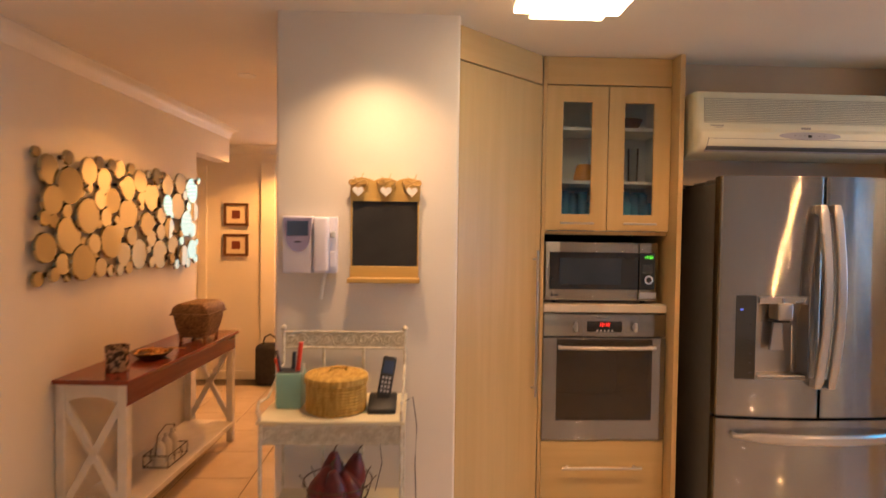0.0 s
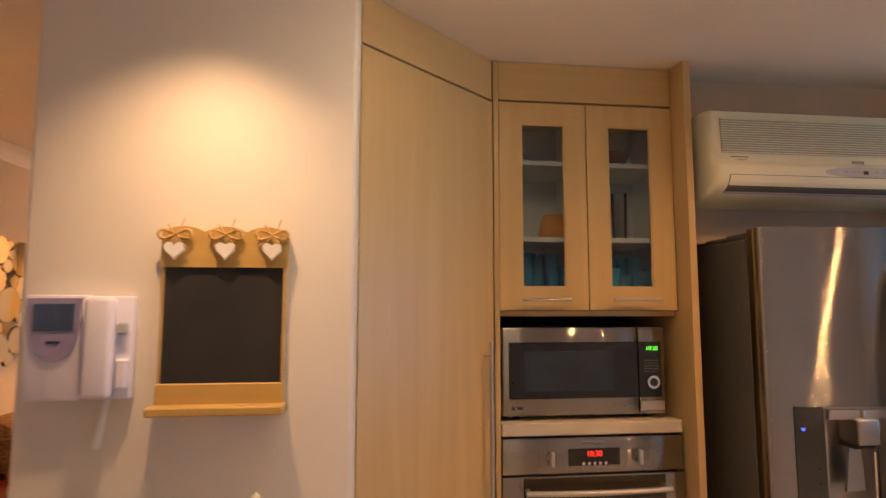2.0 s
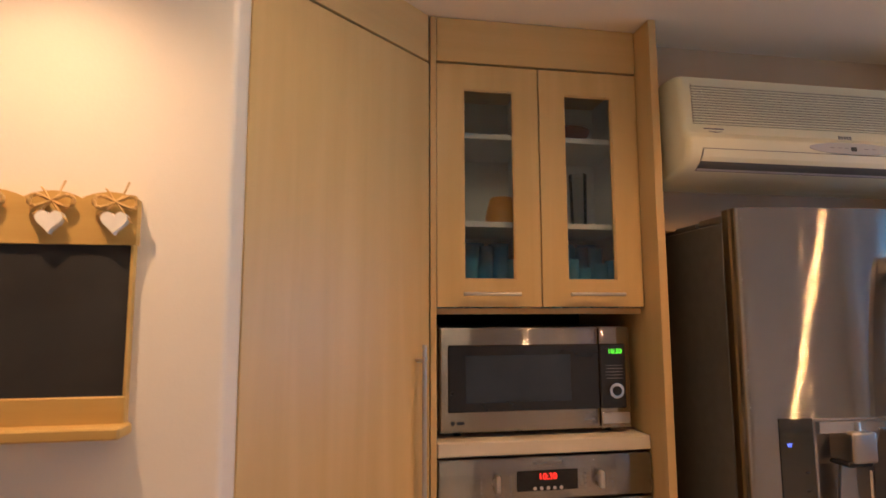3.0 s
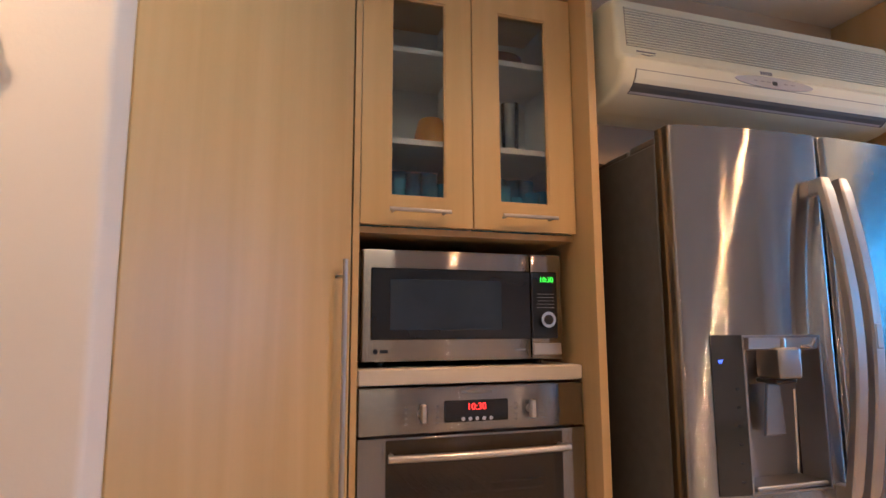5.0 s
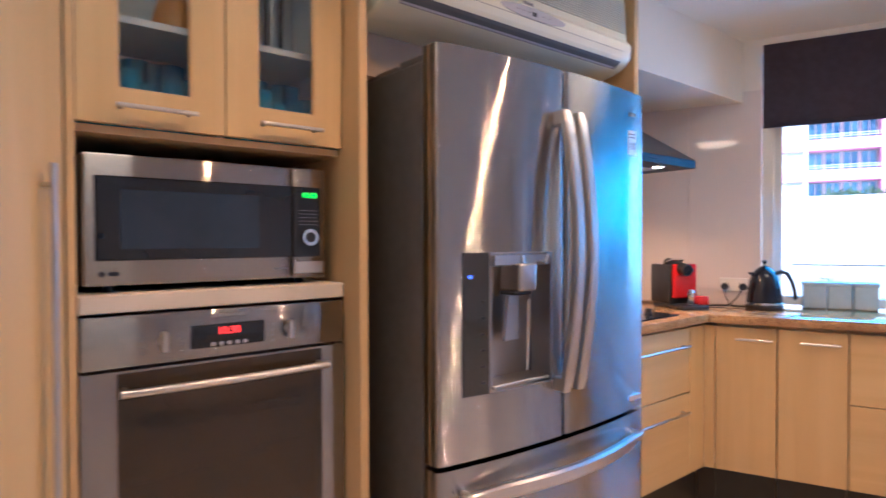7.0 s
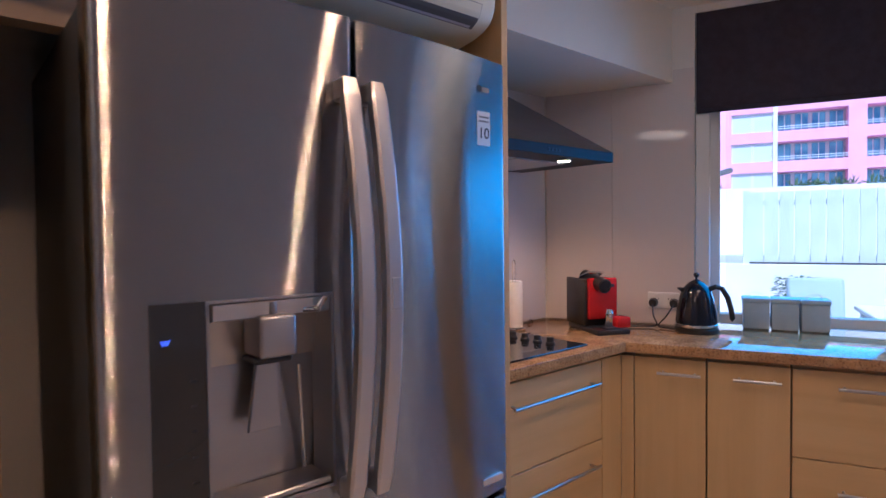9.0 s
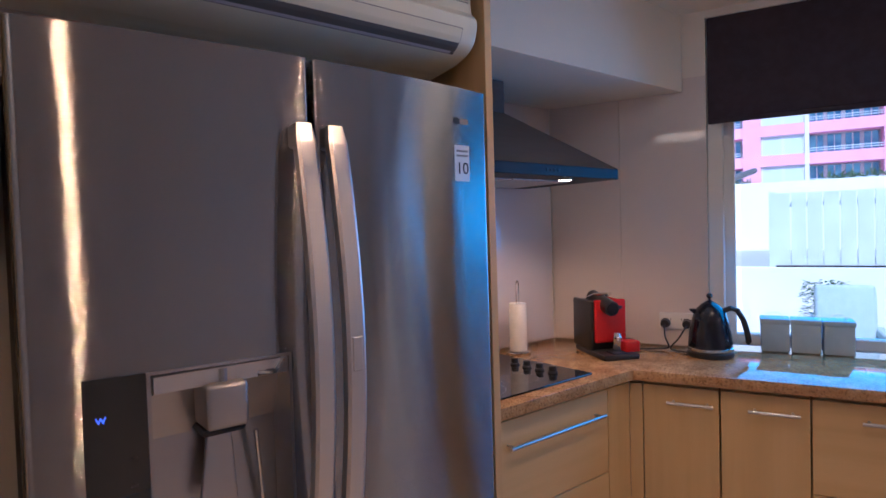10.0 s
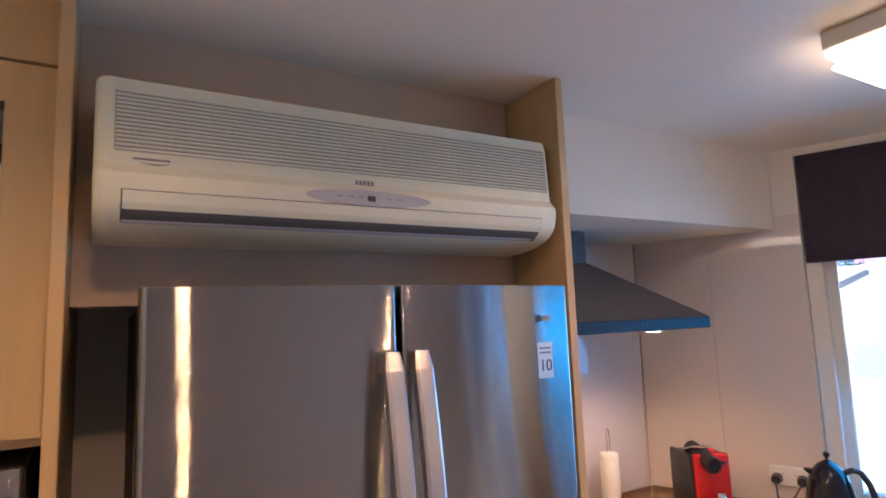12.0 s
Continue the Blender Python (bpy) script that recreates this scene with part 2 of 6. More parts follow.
M_PINE = wood_mat("pine", (0.50, 0.315, 0.085), (0.60, 0.405, 0.135), "x", (0.5, 0.65), 4)
M_TWINE = vary(make_mat("raffia", (0.55, 0.36, 0.13), 0.8), (0.45, 0.28, 0.09), (0.62, 0.42, 0.17), 60)
M_HEART = vary(make_mat("white_wood_heart", (0.82, 0.80, 0.77), 0.6), (0.78, 0.76, 0.72), (0.84, 0.82, 0.79), 30, bump=0.1)
M_IRON = vary(make_mat("cream_painted_iron", (0.68, 0.64, 0.52), 0.5), (0.55, 0.50, 0.38), (0.74, 0.70, 0.58), 45, rough=(0.4, 0.6), bump=0.15)
M_SHELF = vary(make_mat("cream_shelf", (0.76, 0.69, 0.48), 0.4), (0.72, 0.65, 0.44), (0.78, 0.71, 0.50), 9)
M_WHITEWOOD = vary(make_mat("white_painted_wood", (0.78, 0.74, 0.68), 0.45), (0.74, 0.70, 0.63), (0.80, 0.76, 0.70), 14, rough=(0.38, 0.52), bump=0.04)
M_CHERRY = wood_mat("cherry_top", (0.13, 0.018, 0.010), (0.23, 0.042, 0.020), "y", (0.12, 0.22), 2.5, 0.02)
# silver mirror: the dim gold-lit wall it reflects is put into the colour
M_MIRROR = make_mat("mirror", (0.46, 0.41, 0.27), 0.01, 1.0)
M_MIRBACK = make_mat("mirror_backing", (0.03, 0.025, 0.022), 0.6)
M_BASKET = vary(make_mat("dark_wicker", (0.22, 0.125, 0.06), 0.7), (0.11, 0.058, 0.026), (0.34, 0.20, 0.095), 55, (1, 1, 2.5), bump=0.6, bump_scale=90)
M_STRAW = vary(make_mat("straw", (0.58, 0.36, 0.08), 0.75), (0.46, 0.26, 0.045), (0.70, 0.46, 0.12), 80, (1, 1, 0.25), bump=0.7, bump_scale=120)
M_TEALCUP = vary(make_mat("pale_teal_ceramic", (0.26, 0.48, 0.43), 0.3), (0.24, 0.46, 0.41), (0.28, 0.50, 0.45), 8)
M_RED = vary(make_mat("red_plastic", (0.55, 0.015, 0.012), 0.22), (0.52, 0.012, 0.01), (0.58, 0.018, 0.015), 6, rough=(0.18, 0.28))
M_ORANGERED = make_mat("orange_red_pen", (0.85, 0.07, 0.03), 0.3)
M_MAROON = vary(make_mat("dark_red_fruit", (0.16, 0.018, 0.018), 0.4), (0.11, 0.012, 0.012), (0.21, 0.026, 0.022), 25, rough=(0.3, 0.5))
M_STEM = make_mat("brown_stem", (0.10, 0.06, 0.03), 0.7)
M_AMBERGLASS = vary(make_mat("dark_patterned_glass", (0.16, 0.09, 0.05), 0.12), (0.05, 0.03, 0.02), (0.42, 0.28, 0.18), 40, rough=(0.05, 0.2), lo=0.45, hi=0.55)
M_POTPOURRI = vary(make_mat("dried_petals", (0.55, 0.25, 0.08), 0.8), (0.35, 0.12, 0.04), (0.75, 0.45, 0.16), 70)
M_PALEGLASS = glass_mat("clear_vase", (0.94, 0.95, 0.95), 0.06)
M_TEALGLASS = vary(make_mat("blue_tumbler", (0.05, 0.32, 0.54), 0.12), (0.04, 0.28, 0.50), (0.06, 0.36, 0.59), 10)
M_ORANGE = vary(make_mat("orange_ceramic", (0.75, 0.30, 0.02), 0.35), (0.72, 0.28, 0.02), (0.78, 0.33, 0.03), 10)
M_CABIN = vary(make_mat("cabinet_lining", (0.84, 0.86, 0.85), 0.5), (0.82, 0.84, 0.83), (0.86, 0.88, 0.87), 6)
M_STONE = None
M_TILE = vary(make_mat("cream_floor_tile", (0.70, 0.565, 0.41), 0.25), (0.64, 0.51, 0.36), (0.74, 0.61, 0.45), 3.5, rough=(0.14, 0.3), bump=0.02, per_object=9.0)
M_GROUT = vary(make_mat("dark_grout", (0.10, 0.075, 0.055), 0.85), (0.08, 0.06, 0.045), (0.13, 0.10, 0.07), 40)
M_LAMP = glow_mat("lit_diffuser", (1.0, 0.73, 0.44), 4.6)
M_LAMPEDGE = make_mat("diffuser_edge", (0.75, 0.72, 0.66), 0.3)
M_HOTSPOT = glow_mat("lit_lamp", (1.0, 0.72, 0.40), 14.0)
M_GREENLED = glow_mat("green_digits", (0.10, 1.0, 0.05), 1.1)
M_REDLED = glow_mat("red_digits", (1.0, 0.03, 0.02), 1.5)
M_BLUELED = glow_mat("blue_mark", (0.10, 0.18, 1.0), 1.0)
M_BLIND = vary(make_mat("dark_blind_fabric", (0.040, 0.030, 0.046), 0.85), (0.035, 0.026, 0.040), (0.046, 0.035, 0.053), 30, bump=0.1, bump_scale=500)
M_PANE = glass_mat("window_glass")
M_CABGLASS = glass_mat("cabinet_glass", (0.90, 0.94, 0.95), 0.03)
M_STICKER = make_mat("silver_sticker", (0.80, 0.82, 0.83), 0.35, 0.75)
M_INK = make_mat("dark_print", (0.02, 0.025, 0.04), 0.5)
M_MARK = make_mat("grey_print", (0.22, 0.22, 0.23), 0.5)
M_KETTLE = vary(make_mat("gloss_black_enamel", (0.012, 0.014, 0.022), 0.08), (0.010, 0.012, 0.020), (0.014, 0.016, 0.026), 5, rough=(0.05, 0.12))
M_TIN = vary(make_mat("pale_blue_tin", (0.46, 0.58, 0.68), 0.45), (0.43, 0.55, 0.65), (0.49, 0.61, 0.71), 14, rough=(0.38, 0.52))
M_PAPER = vary(make_mat("paper_towel", (0.80, 0.78, 0.75), 0.9), (0.77, 0.75, 0.72), (0.82, 0.80, 0.77), 40, bump=0.3, bump_scale=200)
M_RENDER = vary(make_mat("white_render", (0.80, 0.80, 0.80), 0.85), (0.77, 0.77, 0.77), (0.82, 0.82, 0.82), 3, bump=0.1, bump_scale=60)
M_FENCE = vary(make_mat("pale_fence", (0.62, 0.66, 0.64), 0.7), (0.58, 0.62, 0.60), (0.66, 0.70, 0.68), 5)
M_PINK = vary(make_mat("pink_render", (0.82, 0.40, 0.55), 0.8), (0.79, 0.38, 0.53), (0.84, 0.42, 0.57), 0.6)
M_BLDWHITE = vary(make_mat("pale_render", (0.75, 0.74, 0.72), 0.8), (0.72, 0.71, 0.69), (0.78, 0.77, 0.75), 0.5)
M_BLDGLASS = vary(make_mat("far_window_glass", (0.12, 0.36, 0.52), 0.08), (0.05, 0.20, 0.36), (0.22, 0.55, 0.66), 0.7)
M_RAIL = make_mat("pale_rail", (0.6, 0.66, 0.7), 0.4)
M_PAVE = vary(make_mat("terrace_paving", (0.45, 0.44, 0.42), 0.8), (0.40, 0.39, 0.37), (0.50, 0.49, 0.47), 2, bump=0.15, bump_scale=50)
M_LEAF = vary(make_mat("leaf", (0.08, 0.14, 0.06), 0.5), (0.05, 0.10, 0.035), (0.12, 0.19, 0.09), 15, per_object=3.0)
M_CUSHION = vary(make_mat("pale_cushion", (0.42, 0.50, 0.52), 0.85), (0.39, 0.47, 0.49), (0.45, 0.53, 0.55), 30, bump=0.2, bump_scale=300)
M_FRAME = wood_mat("brown_frame", (0.10, 0.045, 0.018), (0.16, 0.075, 0.03), "x", (0.35, 0.5))
M_MAT = make_mat("cream_mount", (0.72, 0.64, 0.50), 0.8)
M_BURG = make_mat("brown_red_print", (0.16, 0.035, 0.02), 0.8)
M_BAG = vary(make_mat("black_fabric", (0.02, 0.018, 0.018), 0.8), (0.015, 0.014, 0.014), (0.03, 0.026, 0.026), 25, bump=0.2)
M_DOOR = vary(make_mat("cream_door_paint", (0.74, 0.66, 0.50), 0.45), (0.72, 0.64, 0.48), (0.76, 0.68, 0.52), 4)
M_BRASS = make_mat("dark_brass", (0.35, 0.24, 0.10), 0.3, 1.0)


def stone_mat():
    m = make_mat("polished_granite", (0.50, 0.36, 0.20), 0.05)
    n, l = m.node_tree.nodes, m.node_tree.links
    b = n["Principled BSDF"]
    tc = n.new("ShaderNodeTexCoord")
    big, vor, fine = n.new("ShaderNodeTexNoise"), n.new("ShaderNodeTexVoronoi"), n.new("ShaderNodeTexNoise")
    big.inputs["Scale"].default_value, big.inputs["Detail"].default_value = 14, 6
    vor.inputs["Scale"].default_value = 190
    fine.inputs["Scale"].default_value, fine.inputs["Detail"].default_value = 130, 4
    for t in (big, vor, fine):
        l.new(tc.outputs["Object"], t.inputs["Vector"])
    r1, r2, r3 = n.new("ShaderNodeValToRGB"), n.new("ShaderNodeValToRGB"), n.new("ShaderNodeValToRGB")
    r1.color_ramp.elements[0].color, r1.color_ramp.elements[1].color = (0.29, 0.145, 0.045, 1), (0.50, 0.295, 0.115, 1)
    r1.color_ramp.elements[0].position, r1.color_ramp.elements[1].position = 0.35, 0.65
    r2.color_ramp.elements[0].color, r2.color_ramp.elements[1].color = (0.16, 0.09, 0.045, 1), (0.62, 0.46, 0.28, 1)
    r3.color_ramp.elements[0].position, r3.color_ramp.elements[1].position = 0.40, 0.46
    l.new(big.outputs["Fac"], r1.inputs["Fac"])
    l.new(vor.outputs["Color"], r2.inputs["Fac"])
    l.new(fine.outputs["Fac"], r3.inputs["Fac"])
    mix, mul = n.new("ShaderNodeMix"), n.new("ShaderNodeMix")
    mix.data_type = mul.data_type = "RGBA"
    mix.inputs[0].default_value = 0.25
    l.new(r1.outputs[0], mix.inputs[6])
    l.new(r2.outputs[0], mix.inputs[7])
    mul.blend_type = "MULTIPLY"
    mul.inputs[0].default_value = 0.4
    l.new(mix.outputs[2], mul.inputs[6])
    l.new(r3.outputs[0], mul.inputs[7])
    l.new(mul.outputs[2], b.inputs["Base Color"])
    return m


M_STONE = stone_mat()

# ---- building helpers ----
BASE = {}


def thing(name, frame_m=None, base=(0, 0, 0), label="", category="", group="", kind=""):
    """An Empty at its base; its parts are given in the coordinates of frame_m."""
    ob = new(name)
    ob.empty_display_size = 0.05
    ob.matrix_world = (frame_m or MAIN) @ Matrix.Translation(base)
    BASE[ob.name] = Vector(base)
    return tagged(ob, label, category, group, kind)


def to_mesh(name, bm, material, smooth=False):
    bmesh.ops.recalc_face_normals(bm, faces=bm.faces)
    me = bpy.data.meshes.new(name)
    if smooth:
        for f in bm.faces:
            f.smooth = True
        for e in bm.edges:
            if len(e.link_faces) == 2 and e.calc_face_angle(0) > 0.6:
                e.smooth = False
    bm.to_mesh(me)
    bm.free()
    me.materials.append(material)
    return me


def part(name, bm, material, parent, label="", smooth=False):
    base = BASE[parent.name]
    bmesh.ops.translate(bm, verts=bm.verts, vec=-base)
    ob = new(name, to_mesh(name, bm, material, smooth))
    ob.parent = parent
    BASE[ob.name] = base
    return tagged(ob, label)


def solo(name, bm, material, label="", category="", group="", kind="", frame_m=None, smooth=False, base=None):
    """A thing that is one mesh."""
    if base is None:
        base = Vector((0, 0, 0))
    bmesh.ops.translate(bm, verts=bm.verts, vec=-Vector(base))
    ob = new(name, to_mesh(name, bm, material, smooth))
    ob.matrix_world = (frame_m or MAIN) @ Matrix.Translation(base)
    BASE[ob.name] = Vector(base)
    return tagged(ob, label, category, group, kind)


def box(x0, x1, y0, y1, z0, z1, bevel=0.0, bm=None, seg=1):
    one = bmesh.new()
    bmesh.ops.create_cube(one, size=1)
    for v in one.verts:
        v.co = Vector(((x0 + x1) / 2 + v.co.x * (x1 - x0), (y0 + y1) / 2 + v.co.y * (y1 - y0), (z0 + z1) / 2 + v.co.z * (z1 - z0)))
    if bevel:
        bmesh.ops.bevel(one, geom=one.edges[:], offset=bevel, segments=seg, affect="EDGES", profile=0.5)
    return merge(bm, one)


def merge(bm, one):
    if bm is None:
        return one
    me = bpy.data.meshes.new("tmp")
    one.to_mesh(me)
    one.free()
    bm.from_mesh(me)
    bpy.data.meshes.remove(me)
    return bm


def rod(a, b, r, bm=None, seg=10, r2=None):
    a, b = Vector(a), Vector(b)
    one = bmesh.new()
    bmesh.ops.create_cone(one, cap_ends=True, segments=seg, radius1=r, radius2=r if r2 is None else r2, depth=(b - a).length)
    m = Matrix.Translation((a + b) / 2) @ (b - a).to_track_quat("Z", "Y").to_matrix().to_4x4()
    bmesh.ops.transform(one, matrix=m, verts=one.verts)
    return merge(bm, one)


def tube(points, r, bm=None, seg=8):
    """A bent round bar through the points."""
    pts = [Vector(p) for p in points]
    one = bmesh.new()
    rings = []
    for i, p in enumerate(pts):
        d = (pts[min(i + 1, len(pts) - 1)] - pts[max(i - 1, 0)]).normalized()
        q = d.to_track_quat("Z", "Y")
        rings.append([one.verts.new(p + q @ Vector((r * math.cos(2 * math.pi * k / seg), r * math.sin(2 * math.pi * k / seg), 0))) for k in range(seg)])
    for r0, r1 in zip(rings, rings[1:]):
        q0 = min(range(seg), key=lambda k: (r1[k].co - r0[0].co).length)
        for k in range(seg):
            one.faces.new((r0[k], r0[(k + 1) % seg], r1[(k + 1 + q0) % seg], r1[(k + q0) % seg]))
    one.faces.new(rings[0][::-1])
    one.faces.new(rings[-1])
    return merge(bm, one)


def lathe(profile, centre, seg=28, bm=None, squash=(1, 1)):
    """A turned shape: (radius, height) pairs about an upright axis."""
    one = bmesh.new()
    rings = []
    for r, z in profile:
        rings.append([one.verts.new((centre[0] + r * squash[0] * math.cos(2 * math.pi * k / seg), centre[1] + r * squash[1] * math.sin(2 * math.pi * k / seg), centre[2] + z)) for k in range(seg)])
    for r0, r1 in zip(rings, rings[1:]):
        for k in range(seg):
            one.faces.new((r0[k], r0[(k + 1) % seg], r1[(k + 1) % seg], r1[k]))
    if profile[0][0] > 1e-4:
        one.faces.new(rings[0][::-1])
    if profile[-1][0] > 1e-4:
        one.faces.new(rings[-1])
    bmesh.ops.remove_doubles(one, verts=one.verts, dist=1e-5)
    return merge(bm, one)


def prism(outline, axis, a, b, bm=None, bevel=0.0, seg=2):
    """An outline of (u, v) pairs drawn out along an axis from a to b: axis x: (y, z), y: (x, z), z: (x, y)."""
    one = bmesh.new()
    put = {"x": lambda u, v, w: (w, u, v), "y": lambda u, v, w: (u, w, v), "z": lambda u, v, w: (u, v, w)}[axis]
    lo = [one.verts.new(put(u, v, a)) for u, v in outline]
    hi = [one.verts.new(put(u, v, b)) for u, v in outline]
    one.faces.new(lo)
    one.faces.new(hi[::-1])
    for i in range(len(lo)):
        j = (i + 1) % len(lo)
        one.faces.new((lo[i], hi[i], hi[j], lo[j]))
    bmesh.ops.recalc_face_normals(one, faces=one.faces)
    if bevel:
        bmesh.ops.bevel(one, geom=one.edges[:], offset=bevel, segments=seg, affect="EDGES", profile=0.5)
    return merge(bm, one)


def framed(x0, x1, z0, z1, y0, y1, hx0, hx1, hz0, hz1, bm=None):
    """A slab in the xz plane with a rectangular hole right through it."""
    bm = box(x0, hx0, y0, y1, z0, z1, bm=bm)
    box(hx1, x1, y0, y1, z0, z1, bm=bm)
    box(hx0, hx1, y0, y1, z0, hz0, bm=bm)
    box(hx0, hx1, y0, y1, hz1, z1, bm=bm)
    bmesh.ops.remove_doubles(bm, verts=bm.verts, dist=1e-5)
    return bm


def words(text, size, m, material, parent, name="lettering"):
    """Flat lettering in the built-in font, lying in the local xy plane of m (parent coordinates)."""
    cu = bpy.data.curves.new("lettering", "FONT")
    cu.body, cu.size, cu.align_x, cu.align_y, cu.extrude = text, size, "CENTER", "CENTER", 0.0004
    tmp = bpy.data.objects.new("lettering", cu)
    me = bpy.data.meshes.new_from_object(tmp)
    bpy.data.objects.remove(tmp)
    me.transform(Matrix.Translation(-BASE[parent.name]) @ m)
    me.materials.append(material)
    ob = new(name, me)
    ob.parent = parent
    BASE[ob.name] = BASE[parent.name]
    return ob


FACE = pose(0, 0, 0, 90, 0, 0)  # lettering that stands upright and faces -y
CEIL = 2.33
WALL_Y = 3.735   # wall behind the cooktop
NW = 4.344       # window wall, along RUN's y
CP, SP = math.cos(radians(PHI)), math.sin(radians(PHI))


def on_run(s, n):
    return (SP * s + CP * n, -CP * s + SP * n)


# ---- structure ----
def lean_x(y):
    return -1.965 + 0.045 * (y - 3.2)  # the hall wall leans a little from the kitchen's axis


S_END = 4.6
bm = bmesh.new()
lo = [bm.verts.new((x, y, -0.14)) for x, y in ((-4.2, -4.2), (6.9, -4.2), (6.9, -3.6), on_run(S_END, NW + 0.2), on_run(-2.3, NW + 0.2), (3.2, 6.6), (-4.2, 6.6))]
f = bm.faces.new(lo)
up = bmesh.ops.extrude_face_region(bm, geom=[f])
bmesh.ops.translate(bm, verts=[v for v in up["geom"] if isinstance(v, bmesh.types.BMVert)], vec=(0, 0, 0.136))
floor = solo("floor", bm, M_GROUT, "cream ceramic tile floor with dark grout joints", "floor", kind="structure")

bm = bmesh.new()
lo = [bm.verts.new((x, y, CEIL)) for x, y in ((-4.2, -4.2), (6.9, -4.2), (6.9, -3.6), on_run(S_END, NW + 0.2), on_run(-2.3, NW + 0.2), (3.2, 6.6), (-4.2, 6.6))]
f = bm.faces.new(lo)
up = bmesh.ops.extrude_face_region(bm, geom=[f])
bmesh.ops.translate(bm, verts=[v for v in up["geom"] if isinstance(v, bmesh.types.BMVert)], vec=(0, 0, 0.15))
solo("ceiling", bm, M_CEIL, "flat white painted plaster ceiling", "ceiling", kind="structure")

# hall wall with the lintel over its far opening
bm = prism([(lean_x(-4.0), -4.0), (lean_x(4.72), 4.72), (lean_x(4.72) - 0.12, 4.72), (lean_x(-4.0) - 0.12, -4.0)], "z", 0, CEIL, bevel=0)
solo("wall_hall", bm, M_WALL, "cream painted plaster hall wall", "wall", kind="structure")
bm = prism([(lean_x(4.72), 4.72), (lean_x(5.35), 5.35), (lean_x(5.35) - 0.12, 5.35), (lean_x(4.72) - 0.12, 4.72)], "z", 2.06, CEIL)
solo("wall_lintel", bm, M_WALL, "cream painted lintel over the hall opening", "wall", kind="structure")
solo("wall_hall_end", framed(-4.2, -0.7, 0, CEIL, 6.24, 6.36, -1.52, -0.88, 0.92, 2.08), M_WALL, "cream painted wall at the end of the hall", "wall", kind="structure")
solo("wall_hall_far_side", box(-4.2, -4.08, 4.0, 6.24, 0, CEIL), M_WALL, "cream painted wall beyond the hall opening", "wall", kind="structure")
solo("wall_hall_return", box(-4.08, lean_x(4.3) - 0.13, 3.9, 4.02, 0, CEIL), M_WALL, "cream painted return wall beyond the hall opening", "wall", kind="structure")
# the block that carries the chalkboard
bm = prism([(-0.806, 2.66), (-0.107, 2.66), (-0.107, 2.748), (-0.09, 2.80), (-0.70, 2.80), (-0.70, 6.24), (-0.806, 6.24)], "z", 0, CEIL)
eds = [e for e in bm.edges if abs(e.verts[0].co.z - e.verts[1].co.z) > 1 and abs(e.verts[0].co.y - 2.66) < 0.01]
bmesh.ops.bevel(bm, geom=eds, offset=0.012, segments=3, affect="EDGES", profile=0.5)
solo("wall_block", bm, M_WALL, "cream painted wall end beside the pantry", "wall", kind="structure", smooth=True)
solo("wall_cooktop", box(-0.70, 3.35, WALL_Y, WALL_Y + 0.12, 0, CEIL), M_WALL, "painted kitchen wall behind the cooktop", "wall", kind="structure")
# walls behind the camera
solo("wall_south", box(-4.2, 6.9, -3.7, -3.58, 0, CEIL), M_WALL, "cream painted living room wall", "wall", kind="structure")

# bulkhead over the cooktop, and the panel that carries the air conditioner
bx = (NW - SP * 3.195) / CP
bm = prism([(2.062, 3.195), (bx - 0.003, 3.195), (3.14, WALL_Y - 0.002), (2.062, WALL_Y - 0.002)], "z", 2.007, CEIL)
solo("bulkhead", bm, M_CEIL, "white painted bulkhead above the cooktop", "bulkhead", kind="structure")
solo("wall_niche", box(0.951, 2.033, 3.205, 3.26, 1.745, CEIL), M_NICHE, "tan painted panel behind the air conditioner", "wall", kind="structure")

# window wall along RUN: openings for the kitchen window and the glass doors
W_S0, W_S1, W_Z0, W_Z1 = -1.551, 0.62, 0.92, 2.30
G_S0, G_S1, G_Z1 = 1.7, 4.3, 2.12
bm = box(-2.23, W_S0, NW, NW + 0.16, 0, CEIL)
box(W_S0, W_S1, NW, NW + 0.16, 0, W_Z0, bm=bm)
box(W_S0, W_S1, NW, NW + 0.16, W_Z1, CEIL, bm=bm)
box(W_S1, G_S0, NW, NW + 0.16, 0, CEIL, bm=bm)
box(G_S0, G_S1, NW, NW + 0.16, G_Z1, CEIL, bm=bm)
box(G_S1, S_END + 3.6, NW, NW + 0.16, 0, CEIL, bm=bm)
solo("wall_window", bm, M_WALL, "white painted wall with window and glass door openings", "wall", kind="structure", frame_m=RUN)

# cornices and skirting
def cornice(name, a, b, inward, size=0.075):
    a, b, n = Vector((*a, 0)), Vector((*b, 0)), Vector((*inward, 0)).normalized()
    one = bmesh.new()
    prof = [(0.0, -size), (0.006, -size), (0.012, -size * 0.86)] + [(0.012 + (size - 0.024) * (1 - math.cos(t)), -size * 0.86 + (size * 0.86 - 0.012) * math.sin(t)) for t in (0.4, 0.8, 1.2, 1.57)] + [(size, -0.006), (size, 0.0), (0.0, 0.0)]
    rows = [[one.verts.new(p + n * u + Vector((0, 0, CEIL - 0.001 + v))) for u, v in prof] for p in (a, b)]
    for i in range(len(prof)):
        j = (i + 1) % len(prof)
        one.faces.new((rows[0][i], rows[0][j], rows[1][j], rows[1][i]))
    one.faces.new(rows[0]), one.faces.new(rows[1][::-1])
    return solo(name, one, M_TRIM, "white plaster cove cornice", "cornice", kind="structure", smooth=True)


